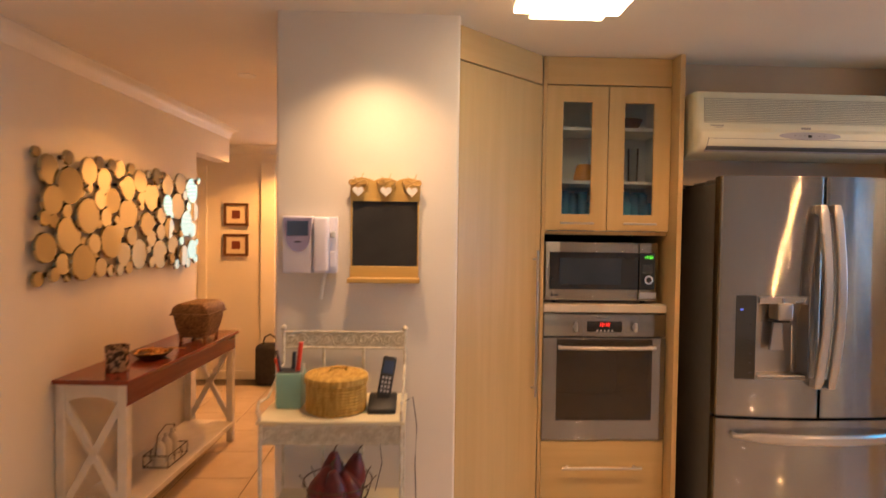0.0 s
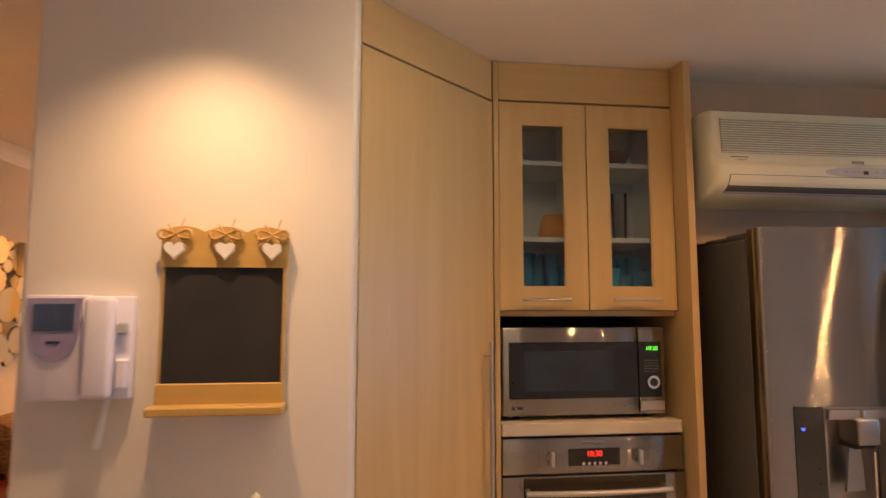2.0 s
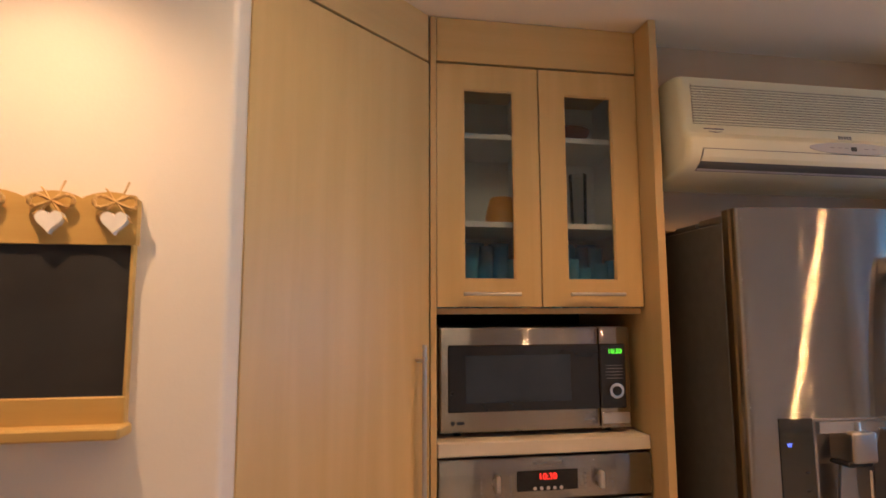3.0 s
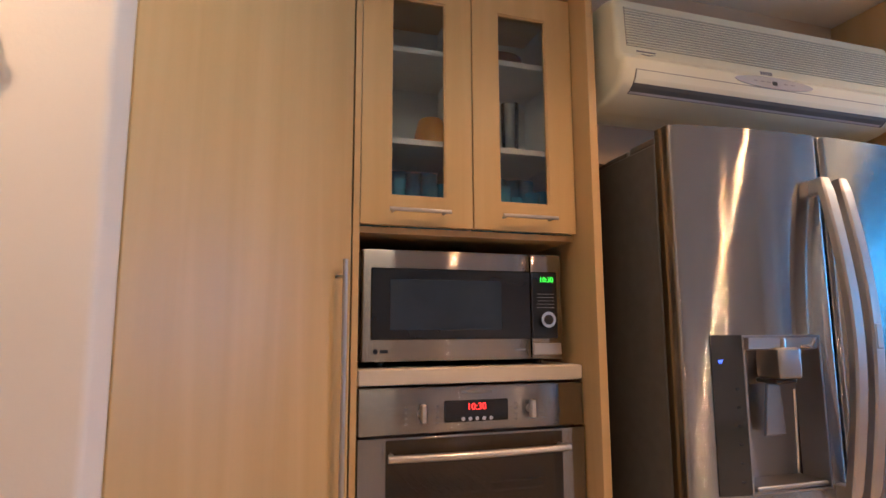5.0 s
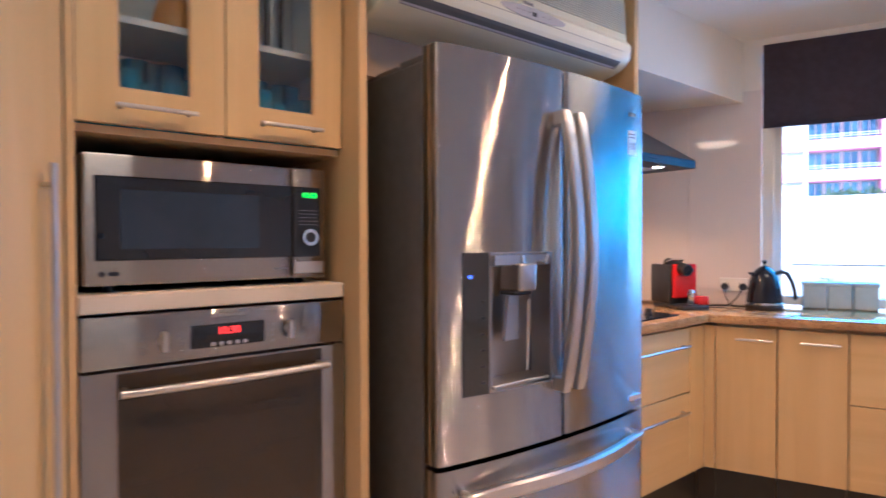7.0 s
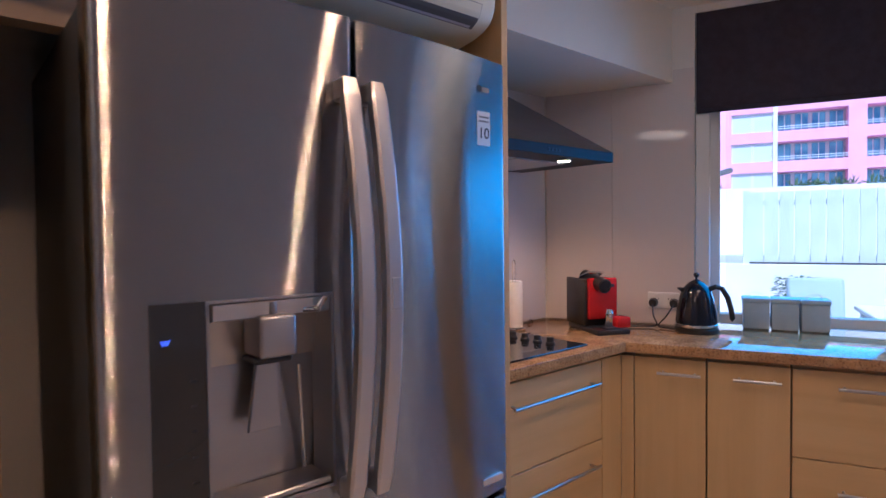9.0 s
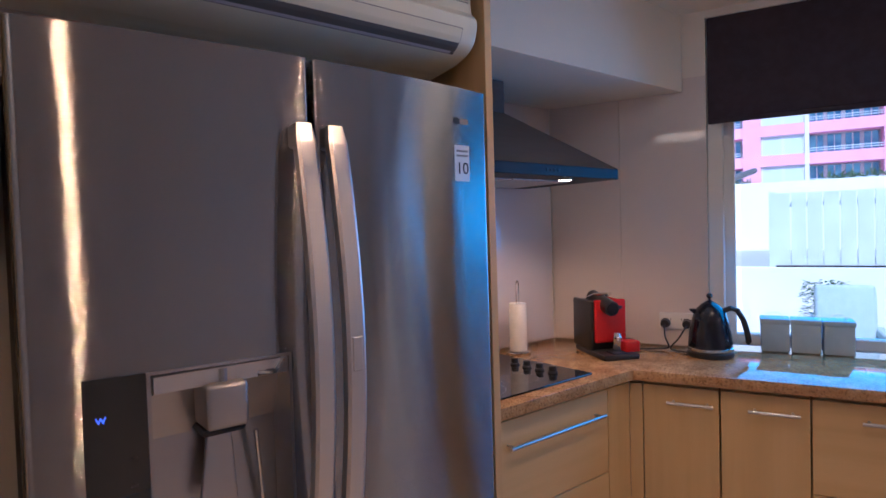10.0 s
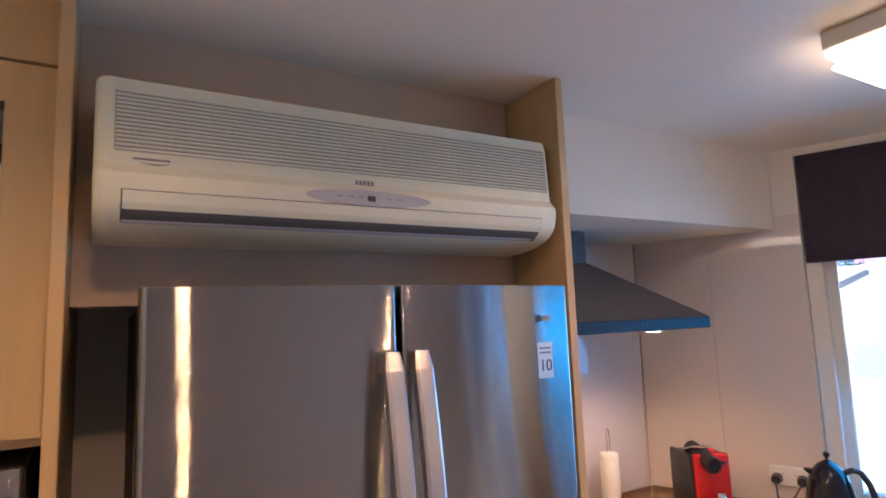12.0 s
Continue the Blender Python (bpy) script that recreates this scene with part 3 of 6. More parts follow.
cornice("trim", (lean_x(-3.5), -3.5), (lean_x(5.35), 5.35), (1, 0))
cornice("trim", (-4.0, 6.24), (-0.81, 6.24), (0, -1))
bm = prism([(lean_x(-3.5), -3.5), (lean_x(4.72), 4.72), (lean_x(4.72) + 0.014, 4.72), (lean_x(-3.5) + 0.014, -3.5)], "z", 0.008, 0.09)
solo("baseboard", bm, M_TRIM, "white painted skirting board", "skirting", kind="structure")
solo("baseboard", box(-2.36, -1.86, 6.226, 6.24, 0.008, 0.09), M_TRIM, "white painted skirting board", "skirting", kind="structure")

# kitchen window
def window_unit(name, s0, s1, z0, z1, mullions, label):
    w = thing(name, RUN, (s0, NW + 0.12, z0), label, "window", kind="structure")
    fr = box(s0, s0 + 0.05, NW + 0.10, NW + 0.155, z0, z1, 0.004)
    box(s1 - 0.05, s1, NW + 0.10, NW + 0.155, z0, z1, 0.004, fr)
    box(s0 + 0.05, s1 - 0.05, NW + 0.10, NW + 0.155, z0, z0 + 0.045, 0.004, fr)
    box(s0 + 0.05, s1 - 0.05, NW + 0.10, NW + 0.155, z1 - 0.05, z1, 0.004, fr)
    part("window_frame", fr, M_TRIM, w)
    edges = [s0 + 0.05] + mullions + [s1 - 0.05]
    for i, mu in enumerate(mullions):
        part("mullion", box(mu - 0.022, mu + 0.022, NW + 0.098, NW + 0.15, z0 + 0.045, z1 - 0.05, 0.004), M_TRIM, w)
        part("catch", box(mu - 0.012, mu + 0.012, NW + 0.085, NW + 0.098, z0 + 0.05, z0 + 0.12, 0.004), M_BLACK, w)
    for a, b in zip(edges, edges[1:]):
        p = part("pane", box(a + 0.022, b - 0.022, NW + 0.122, NW + 0.128, z0 + 0.045, z1 - 0.05), M_PANE, w)
        p.visible_shadow = False
    return w


# white lining that fills the opening's near edge, as the frames of the glass stand back from it
solo("window_reveal", box(W_S0 + 0.002, W_S0 + 0.06, NW + 0.02, NW + 0.098, W_Z0, 2.28, 0.003), M_TRIM, "white window lining with a small screw", "window lining", kind="structure", frame_m=RUN)
window_unit("window_1", W_S0 + 0.05, W_S1, W_Z0 + 0.008, W_Z1, [-0.80], "white framed sliding kitchen window with clear glass")
window_unit("window_2", G_S0, G_S1, 0.01, G_Z1, [3.0], "white framed sliding glass doors to the terrace")

# hall window with its slatted blind, seen in the mirror
hw = thing("window_3", MAIN, (-1.2, 6.3, 0.92), "white framed hall window with a slatted blind", "window", kind="structure")
part("window_frame", framed(-1.518, -0.882, 0.922, 2.078, 6.27, 6.32, -1.475, -0.925, 0.965, 2.035), M_TRIM, hw)
pane = part("pane", box(-1.476, -0.924, 6.292, 6.298, 0.964, 2.036), M_PANE, hw)
pane.visible_shadow = False
for i in range(14):
    part("blind_slat", box(-1.47, -0.93, 6.25, 6.268, 1.50 + i * 0.038, 1.503 + i * 0.038), M_TRIM, hw)

# ---- kitchen: tall cabinets ----
TF = 3.129   # front of the tower's doors


def bar_handle(a, b, out, parent, r=0.006, posts=0.03):
    """A round bar on two posts; out points from the door to the bar."""
    a, b, out = Vector(a), Vector(b), Vector(out)
    h = part("handle", rod(a + out, b + out, r, seg=12), M_STEEL_PLAIN, parent, "satin steel bar handle", True)
    d = (b - a).normalized() * posts
    for p in (a + d, b - d):
        part("handle_post", rod(p, p + out, r * 0.8, seg=8), M_STEEL_PLAIN, h, smooth=True)
    return h


# corner pantry with its slanting door
P0, P1 = Vector((-0.103, 2.752, 0)), Vector((0.312, 3.127, 0))
PL = (P1 - P0).length
PAN = Matrix.Translation(P0) @ Matrix.Rotation(math.atan2(P1.y - P0.y, P1.x - P0.x), 4, "Z")
pantry = thing("pantry_cabinet", PAN, (0, 0, 0), "tall pale timber-grain corner pantry with one slanting door", "cabinet")
door = part("door", box(0.004, PL - 0.001, 0.0, 0.018, 0.16, 2.188, 0.0015), M_WOOD, pantry)
part("top_panel", box(0.004, PL - 0.004, 0.0, 0.018, 2.194, CEIL - 0.002, 0.0015), M_WOODX, pantry)
part("kickboard", box(0.004, PL - 0.004, 0.04, 0.055, 0.001, 0.155), M_KICK, pantry)
# near-black body, so the joints round the door read as shaded
part("body", box(0.01, PL - 0.01, 0.02, 0.06, 0.16, CEIL - 0.004), M_GAPSHADE, pantry)
bar_handle((PL - 0.052, 0, 0.74), (PL - 0.052, 0, 1.42), (0, -0.026, 0), door, 0.006, 0.04)

# tower: display cabinet over the microwave niche, oven and drawer
tower = thing("oven_tower_cabinet", MAIN, (0.62, 3.4, 0), "tall pale timber-grain cabinet with glazed doors, open niche and drawer", "cabinet")
L, R = 0.316, 0.924
part("side_panel", box(L - 0.002, L + 0.014, TF - 0.003, 3.70, 0.0, CEIL - 0.002, 0.001), M_EDGE, tower)
part("side_panel", box(R + 0.002, R + 0.026, 3.047, 3.70, 0.0, CEIL - 0.002, 0.0015), M_EDGE, tower)
part("top_panel", box(L + 0.016, R, TF, TF + 0.02, 2.2, CEIL - 0.002, 0.001), M_WOODX, tower)
part("back_panel", box(L + 0.016, R, 3.68, 3.70, 0.0, 2.2), M_CABIN, tower)
part("shelf", box(L + 0.016, R, TF + 0.022, 3.68, 1.497, 1.513), M_EDGE, tower)
part("shelf", box(L + 0.016, R, TF + 0.022, 3.68, 2.196, 2.212), M_EDGE, tower)
part("lining", box(L + 0.015, L + 0.019, TF + 0.022, 3.68, 1.515, 2.195), M_CABIN, tower)
part("lining", box(R - 0.004, R, TF + 0.022, 3.68, 1.515, 2.195), M_CABIN, tower)
part("back_lining", box(L + 0.02, R - 0.005, 3.425, 3.435, 1.514, 2.195), M_CABIN, tower)
part("partition", box(0.618, 0.632, TF + 0.04, 3.424, 1.515, 2.195), M_CABIN, tower)
for z in (2.003, 1.748):
    for a, b in ((L + 0.02, 0.617), (0.633, R - 0.005)):
        part("glass_shelf", box(a, b, TF + 0.045, 3.424, z - 0.008, z + 0.008, 0.001), M_WHITE, tower, "white shelf")


def glazed_door(x0, x1, hx0, hx1):
    d = part("door", framed(x0, x1, 1.516, 2.193, TF, TF + 0.02, hx0, hx1, 1.589, 2.122), M_WOOD, tower)
    pane = part("pane", box(hx0 - 0.006, hx1 + 0.006, TF + 0.012, TF + 0.016, 1.583, 2.128), M_CABGLASS, d)
    pane.visible_shadow = False
    lip = framed(hx0 - 0.004, hx1 + 0.004, 1.585, 2.126, TF + 0.003, TF + 0.011, hx0 + 0.004, hx1 - 0.004, 1.593, 2.118)
    part("bead", lip, M_EDGE, d)
    cx = (x0 + x1) / 2
    bar_handle((cx - 0.078, TF, 1.55), (cx + 0.078, TF, 1.55), (0, -0.03, 0), d, 0.005, 0.012)


glazed_door(L + 0.016, 0.6225, 0.406, 0.551)
glazed_door(0.6265, R - 0.001, 0.700, 0.846)
part("niche_shelf", box(L + 0.016, R, TF - 0.004, 3.68, 1.128, 1.166, 0.003), M_NSHELF, tower, "pale edged niche shelf")
# the niche's deep shade is put into the colour of its back
part("niche_back", box(L + 0.016, R, 3.60, 3.62, 1.166, 1.497), M_GAPSHADE, tower)
part("shelf", box(L + 0.016, R, TF + 0.03, 3.68, 0.495, 0.515), M_EDGE, tower)
dr = part("drawer", box(L + 0.016, R - 0.001, TF, TF + 0.02, 0.17, 0.515, 0.0015), M_WOODX, tower)
bar_handle((0.43, TF, 0.392), (0.81, TF, 0.392), (0, -0.03, 0), dr, 0.006, 0.03)
part("kickboard", box(L + 0.016, R, TF + 0.05, TF + 0.065, 0.0, 0.165), M_KICK, tower)


def tumbler(x, y, z, r, h, mat, name="tumbler", label="blue glass tumbler standing in the cabinet"):
    prof = [(r * 0.82, 0), (r * 0.86, 0.004), (r, h), (r - 0.003, h), (r * 0.8, 0.008)]
    return solo(name, lathe(prof, (0, 0, 0), 20), mat, label, "glass", group="glasses in the cabinet", frame_m=Matrix.Translation((x, y, z)), smooth=True)


for k in range(6):
    for x0 in (0.356, 0.664):
        x = x0 + k * 0.0455
        tumbler(x, 3.235 + 0.022 * (k % 2), 1.5135, 0.0215, 0.12 + 0.012 * (k % 3), M_TEALGLASS)
        if k < 5:
            tumbler(x + 0.024, 3.325 + 0.012 * (k % 2), 1.5135, 0.0225, 0.19, M_TEALGLASS)
for x in (0.40, 0.49, 0.57, 0.70, 0.79, 0.87):
    tumbler(x, 3.386, 1.5135, 0.034, 0.205, M_TEALGLASS)
solo("cup", lathe([(0.045, 0), (0.049, 0.004), (0.047, 0.03), (0.036, 0.078), (0.030, 0.084), (0.0, 0.085)], (0, 0, 0)), M_ORANGE, "orange ceramic cup upside down on the cabinet shelf", "cup", frame_m=Matrix.Translation((0.545, 3.25, 1.7565)), smooth=True)
for x, y, h in ((0.80, 3.28, 0.17), (0.755, 3.37, 0.14)):
    tumbler(x, y, 1.7565, 0.028, h, M_PALEGLASS, "vase", "pale glass vase on the cabinet shelf")
solo("bowl", lathe([(0.03, 0), (0.07, 0.03), (0.085, 0.06), (0.08, 0.06), (0.03, 0.008)], (0, 0, 0)), M_BURG, "dark red bowl on the top cabinet shelf", "bowl", frame_m=Matrix.Translation((0.77, 3.32, 2.0115)), smooth=True)

# microwave
MF = 3.168
mw = thing("microwave_oven", MAIN, (0.62, 3.36, 1.167), "stainless steel microwave oven with dark glass door", "microwave")
X0, X1, Z0, Z1 = 0.345, 0.893, 1.180, 1.460
part("body", box(X0, X1, MF + 0.02, 3.56, Z0, Z1, 0.004), M_FRIDGESIDE, mw)
SPLIT = 0.800
d = part("door", box(X0, SPLIT - 0.001, MF, MF + 0.02, Z0, Z1, 0.006, seg=2), M_STEEL, mw, "steel door frame", True)
part("window", box(X0 + 0.022, SPLIT - 0.001, MF - 0.003, MF + 0.004, Z0 + 0.054, Z1 - 0.047, 0.003), M_BLACKGLASS, d, "black glass window")
part("inner_window", box(X0 + 0.07, 0.715, MF - 0.0042, MF - 0.002, Z0 + 0.078, Z1 - 0.075, 0.001), M_MESH, d, "dark see-through mesh area")
part("badge", rod((X0 + 0.035, MF - 0.001, Z0 + 0.026), (X0 + 0.035, MF + 0.002, Z0 + 0.026), 0.006), M_INK, d)
part("badge", box(X0 + 0.046, X0 + 0.066, MF - 0.001, MF + 0.002, Z0 + 0.022, Z0 + 0.030), M_INK, d)
part("print", box(0.752, 0.782, MF - 0.001, MF + 0.002, Z0 + 0.024, Z0 + 0.028), M_MARK, d)
cp = part("control_panel", box(SPLIT + 0.001, X1, MF, MF + 0.02, Z0, Z1, 0.005, seg=2), M_STEEL, mw, "steel control panel surround", True)
part("panel_glass", box(SPLIT + 0.002, X1 - 0.014, MF - 0.003, MF + 0.004, Z0 + 0.054, Z1 - 0.047, 0.003), M_BLACKGLASS, cp)
part("dial", rod((0.842, MF - 0.020, 1.284), (0.842, MF, 1.284), 0.021, seg=28), M_CHROME, cp, "chrome dial", True)
part("dial_face", rod((0.842, MF - 0.022, 1.284), (0.842, MF - 0.018, 1.284), 0.013, seg=24), M_BLACK, cp)
for i in range(5):
    part("print", box(0.818, 0.868, MF - 0.004, MF - 0.002, 1.352 - i * 0.009, 1.353 - i * 0.009), M_MARK, cp)
part("open_button", box(SPLIT + 0.006, X1 - 0.006, MF - 0.003, MF + 0.002, Z0 + 0.012, Z0 + 0.042, 0.002), M_STEEL_PLAIN, cp)
words("10:30", 0.019, Matrix.Translation((0.846, MF - 0.0036, 1.391)) @ FACE, M_GREENLED, mw, "clock_digits")
for x in (0.40, 0.84):
    part("foot", rod((x, 3.22, 1.1665), (x, 3.22, 1.181), 0.012), M_BLACK, mw)
    part("foot", rod((x, 3.48, 1.1665), (x, 3.48, 1.181), 0.012), M_BLACK, mw)

# oven
OF = 3.122
ov = thing("wall_oven", MAIN, (0.62, 3.4, 0.517), "built-in stainless steel wall oven with tinted glass door", "oven")
X0, X1 = 0.333, 0.921
part("body", framed(X0 + 0.01, X1 - 0.01, 0.518, 1.12, OF + 0.032, 3.60, 0.405, 0.850, 0.610, 1.005), M_CAVITY, ov, "brown enamel oven cavity")
part("body_back", box(X0 + 0.01, X1 - 0.01, 3.602, 3.66, 0.518, 1.12), M_CAVITY, ov)
part("control_panel", box(X0, X1, OF, OF + 0.03, 1.014, 1.122, 0.004, seg=2), M_STEEL, ov, "steel control panel", True)
part("display", box(0.541, 0.708, OF - 0.003, OF + 0.002, 1.037, 1.088, 0.002), M_BLACKGLASS, ov, "black display window")
words("10:30", 0.023, Matrix.Translation((0.624, OF - 0.0036, 1.072)) @ FACE, M_REDLED, ov, "clock_digits")
for i in range(5):
    part("button", rod((0.588 + i * 0.018, OF - 0.006, 1.044), (0.588 + i * 0.018, OF - 0.002, 1.044), 0.005, seg=12), M_CHROME, ov)
for x in (0.485, 0.768):
    k = part("knob", rod((x, OF - 0.008, 1.062), (x, OF, 1.062), 0.011, seg=24), M_STEEL_PLAIN, ov, "retractable steel knob", True)
    part("knob_grip", box(x - 0.007, x + 0.007, OF - 0.026, OF - 0.006, 1.040, 1.084, 0.003), M_STEEL_PLAIN, k)
    for sx in (-0.042, 0.036):
        for j in range(4):
            part("print", box(x + sx, x + sx + 0.006, OF - 0.001, OF + 0.001, 1.036 + j * 0.013, 1.039 + j * 0.013), M_MARK, ov)
part("badge", box(0.585, 0.665, OF - 0.0015, OF + 0.001, 1.104, 1.110), M_MARK, ov)
d = part("door", framed(X0, X1, 0.522, 1.008, OF, OF + 0.03, 0.400, 0.855, 0.62, 1.0), M_STEEL, ov, "steel door frame")
part("door_glass", box(0.398, 0.857, OF - 0.002, OF + 0.012, 0.615, 1.003, 0.002), M_OVENPANE, d, "brown tinted oven glass").visible_shadow = False
for z in (0.735, 0.845):
    bm = rod((0.412, OF + 0.09, z), (0.843, OF + 0.09, z), 0.004, seg=8)
    rod((0.412, OF + 0.40, z), (0.843, OF + 0.40, z), 0.004, bm, 8)
    rod((0.412, OF + 0.09, z + 0.022), (0.843, OF + 0.09, z + 0.022), 0.003, bm, 8)
    for k in range(15):
        rod((0.418 + k * 0.030, OF + 0.09, z), (0.418 + k * 0.030, OF + 0.40, z), 0.0022, bm, 6)
    part("oven_rack", bm, M_STEEL_PLAIN, ov, "chrome wire oven rack")
hp = []
for i in range(17):
    u = i / 16
    hp.append((0.398 + u * 0.460, OF - 0.036 - 0.012 * math.sin(u * math.pi), 0.968))
part("handle", tube(hp, 0.009, seg=12), M_STEEL_PLAIN, d, "bowed steel handle", True)
for x in (0.41, 0.846):
    part("handle_post", rod((x, OF - 0.04, 0.968), (x, OF, 0.968), 0.007), M_STEEL_PLAIN, d, smooth=True)

# tall end panel between fridge and cooktop
solo("end_panel", box(2.036, 2.060, 2.985, 3.73, 0.0, CEIL - 0.002, 0.0015), M_EDGE, "tall pale timber-grain end panel beside the fridge", "panel")

# ---- refrigerator ----
FX0, FX1, FMID = 1.056, 1.956, 1.497


def fy(x):
    """The bowed front of the doors."""
    u = (x - (FX0 + FX1) / 2) / ((FX1 - FX0) / 2)
    return 2.865 + 0.036 * abs(u) ** 2.2


fr = thing("refrigerator", MAIN, (1.5, 3.3, 0), "large brushed stainless steel french-door fridge with water dispenser", "fridge")
part("body", box(FX0 + 0.012, FX1 - 0.012, 2.975, 3.66, 0.05, 1.735, 0.004), M_FRIDGESIDE, fr, "dark grey casing")
part("gasket", box(FX0 + 0.02, FX1 - 0.02, 2.955, 2.976, 0.08, 1.73), M_BLACK, fr)


def bowed(x0, x1, z0, z1, back, hole=None, edge=0.012, nx=26):
    one = bmesh.new()
    xs = [x0 + (x1 - x0) * i / nx for i in range(nx + 1)]
    zs = [z0, z1]
    if hole:
        hx0, hx1, hz0, hz1 = hole
        xs = sorted([x for x in xs if min(abs(x - hx0), abs(x - hx1)) > 0.008 or x in (x0, x1)] + [hx0, hx1])
        zs = [z0, hz0, hz1, z1]

    def y_at(x):
        d = min(x - x0, x1 - x)
        e = max(0.0, 1 - d / edge) if edge else 0
        return fy(x) + edge * (1 - math.sqrt(max(0, 1 - e * e)))
    xs = sorted(set(xs + [x0 + edge * k for k in (0.1, 0.3, 0.6, 1)] + [x1 - edge * k for k in (0.1, 0.3, 0.6, 1)]))
    grid = [[one.verts.new((x, y_at(x), z)) for x in xs] for z in zs]
    for j in range(len(zs) - 1):
        for i in range(len(xs) - 1):
            if hole and j == 1 and xs[i] >= hx0 - 1e-6 and xs[i + 1] <= hx1 + 1e-6:
                continue
            one.faces.new((grid[j][i], grid[j][i + 1], grid[j + 1][i + 1], grid[j + 1][i]))
    out = [e for e in one.edges if len(e.link_faces) == 1 and not (hole and all(hx0 - 1e-4 <= v.co.x <= hx1 + 1e-4 and hz0 - 1e-4 <= v.co.z <= hz1 + 1e-4 for v in e.verts))]
    ext = bmesh.ops.extrude_edge_only(one, edges=out)
    for v in [g for g in ext["geom"] if isinstance(g, bmesh.types.BMVert)]:
        v.co.y = back
    return one


HOLE = (1.215, 1.437, 0.880, 1.240)
ld = part("door", bowed(FX0, FMID - 0.004, 0.712, 1.762, 2.955, HOLE), M_STEEL, fr, "left brushed steel door", True)
rd = part("door", bowed(FMID + 0.004, FX1, 0.712, 1.762, 2.955), M_STEEL, fr, "right brushed steel door", True)
dd = part("freezer_drawer", bowed(FX0, FX1, 0.09, 0.698, 2.955), M_STEEL, fr, "brushed steel freezer drawer", True)
part("plinth", box(FX0 + 0.03, FX1 - 0.03, 2.97, 3.6, 0.0, 0.05), M_BLACK, fr)
for x in (FX0 + 0.07, FX1 - 0.07):
    part("hinge_cover", box(x - 0.05, x + 0.05, 2.965, 3.09, 1.736, 1.757, 0.006, seg=2), M_FRIDGESIDE, fr)
part("top_cover", box(FX0 + 0.02, FX1 - 0.02, 3.1, 3.3, 1.735, 1.752, 0.004), M_FRIDGESIDE, fr)


def door_handle(x, parent):
    bm2 = bmesh.new()
    n = 24
    rings = []
    for i in range(n + 1):
        u = i / n
        z = 0.848 + u * 0.790
        y = fy(x) - 0.034 - 0.046 * math.sin(u * math.pi)
        w, t = 0.0185, 0.010
        if i in (0, n):
            w, t = 0.014, 0.006
        rings.append([bm2.verts.new((x + a * w, y + b * t, z)) for a, b in ((-1, -0.6), (-0.7, -1), (0.7, -1), (1, -0.6), (1, 1), (-1, 1))])
    for r0, r1 in zip(rings, rings[1:]):
        for k in range(6):
            bm2.faces.new((r0[k], r0[(k + 1) % 6], r1[(k + 1) % 6], r1[k]))
    bm2.faces.new(rings[0][::-1]), bm2.faces.new(rings[-1])
    h = part("handle", bm2, M_STEEL_PLAIN, parent, "long bowed steel handle")
    for z in (0.868, 1.618):
        part("handle_mount", box(x - 0.013, x + 0.013, fy(x) - 0.036, fy(x) + 0.006, z - 0.020, z + 0.020, 0.004), M_STEEL_PLAIN, h)
    return h


door_handle(1.462, ld)
hr = door_handle(1.522, rd)
part("release_button", box(1.512, 1.532, fy(1.522) - 0.0915, fy(1.522) - 0.085, 1.21, 1.27, 0.002), M_STEEL_PLAIN, hr)
bm = bmesh.new()
rings = []
for i in range(29):
    u = i / 28
    x = 1.11 + u * 0.79
    y = fy(x) - 0.026 - 0.036 * math.sin(u * math.pi)
    hh = 0.020 * min(1.0, 0.25 + 5 * min(u, 1 - u))
    rings.append([bm.verts.new((x, y + a * 0.009, 0.632 + b * hh)) for a, b in ((-0.5, -1), (-1, -0.6), (-1, 0.6), (-0.5, 1), (1, 1), (1, -1))])
for r0, r1 in zip(rings, rings[1:]):
    for k in range(6):
        bm.faces.new((r0[k], r0[(k + 1) % 6], r1[(k + 1) % 6], r1[k]))
bm.faces.new(rings[0][::-1]), bm.faces.new(rings[-1])
bmesh.ops.recalc_face_normals(bm, faces=bm.faces)
part("handle", bm, M_STEEL_PLAIN, dd, "flat bowed steel drawer handle")
for x in (1.13, 1.88):
    part("handle_mount", rod((x, fy(x) - 0.03, 0.632), (x, fy(x) + 0.01, 0.632), 0.011), M_STEEL_PLAIN, dd, smooth=True)
# dispenser
hx0, hx1, hz0, hz1 = HOLE
yb = fy(1.32)
disp = framed(hx0 - 0.003, hx1 + 0.003, hz0 - 0.003, hz1 + 0.003, yb - 0.0025, yb + 0.070, hx0 + 0.002, hx1 - 0.002, hz0 + 0.002, hz1 - 0.002)
for v in disp.verts:
    v.co.y += (fy(v.co.x) - yb) * (v.co.y < yb)
ds = part("dispenser_frame", disp, M_RECESS, ld, "steel dispenser surround")
part("dispenser_back", prism([(yb + 0.085, hz1), (yb + 0.03, hz1), (yb + 0.070, hz1 - 0.12), (yb + 0.075, hz0), (yb + 0.085, hz0)], "x", hx0, hx1), M_RECESS, ld, "grey recess back")
part("dispenser_tray", box(hx0 + 0.004, hx1 - 0.004, yb - 0.004, yb + 0.075, hz0 + 0.004, hz0 + 0.016, 0.003), M_RECESS, ld)
part("dispenser_lip", prism([(yb - 0.006, hz1 - 0.004), (yb - 0.004, hz1 - 0.030), (yb + 0.010, hz1 - 0.034), (yb + 0.03, hz1 - 0.004)], "x", hx0 + 0.004, hx1 - 0.004), M_STEEL_PLAIN, ld, "pale steel dispenser lip")
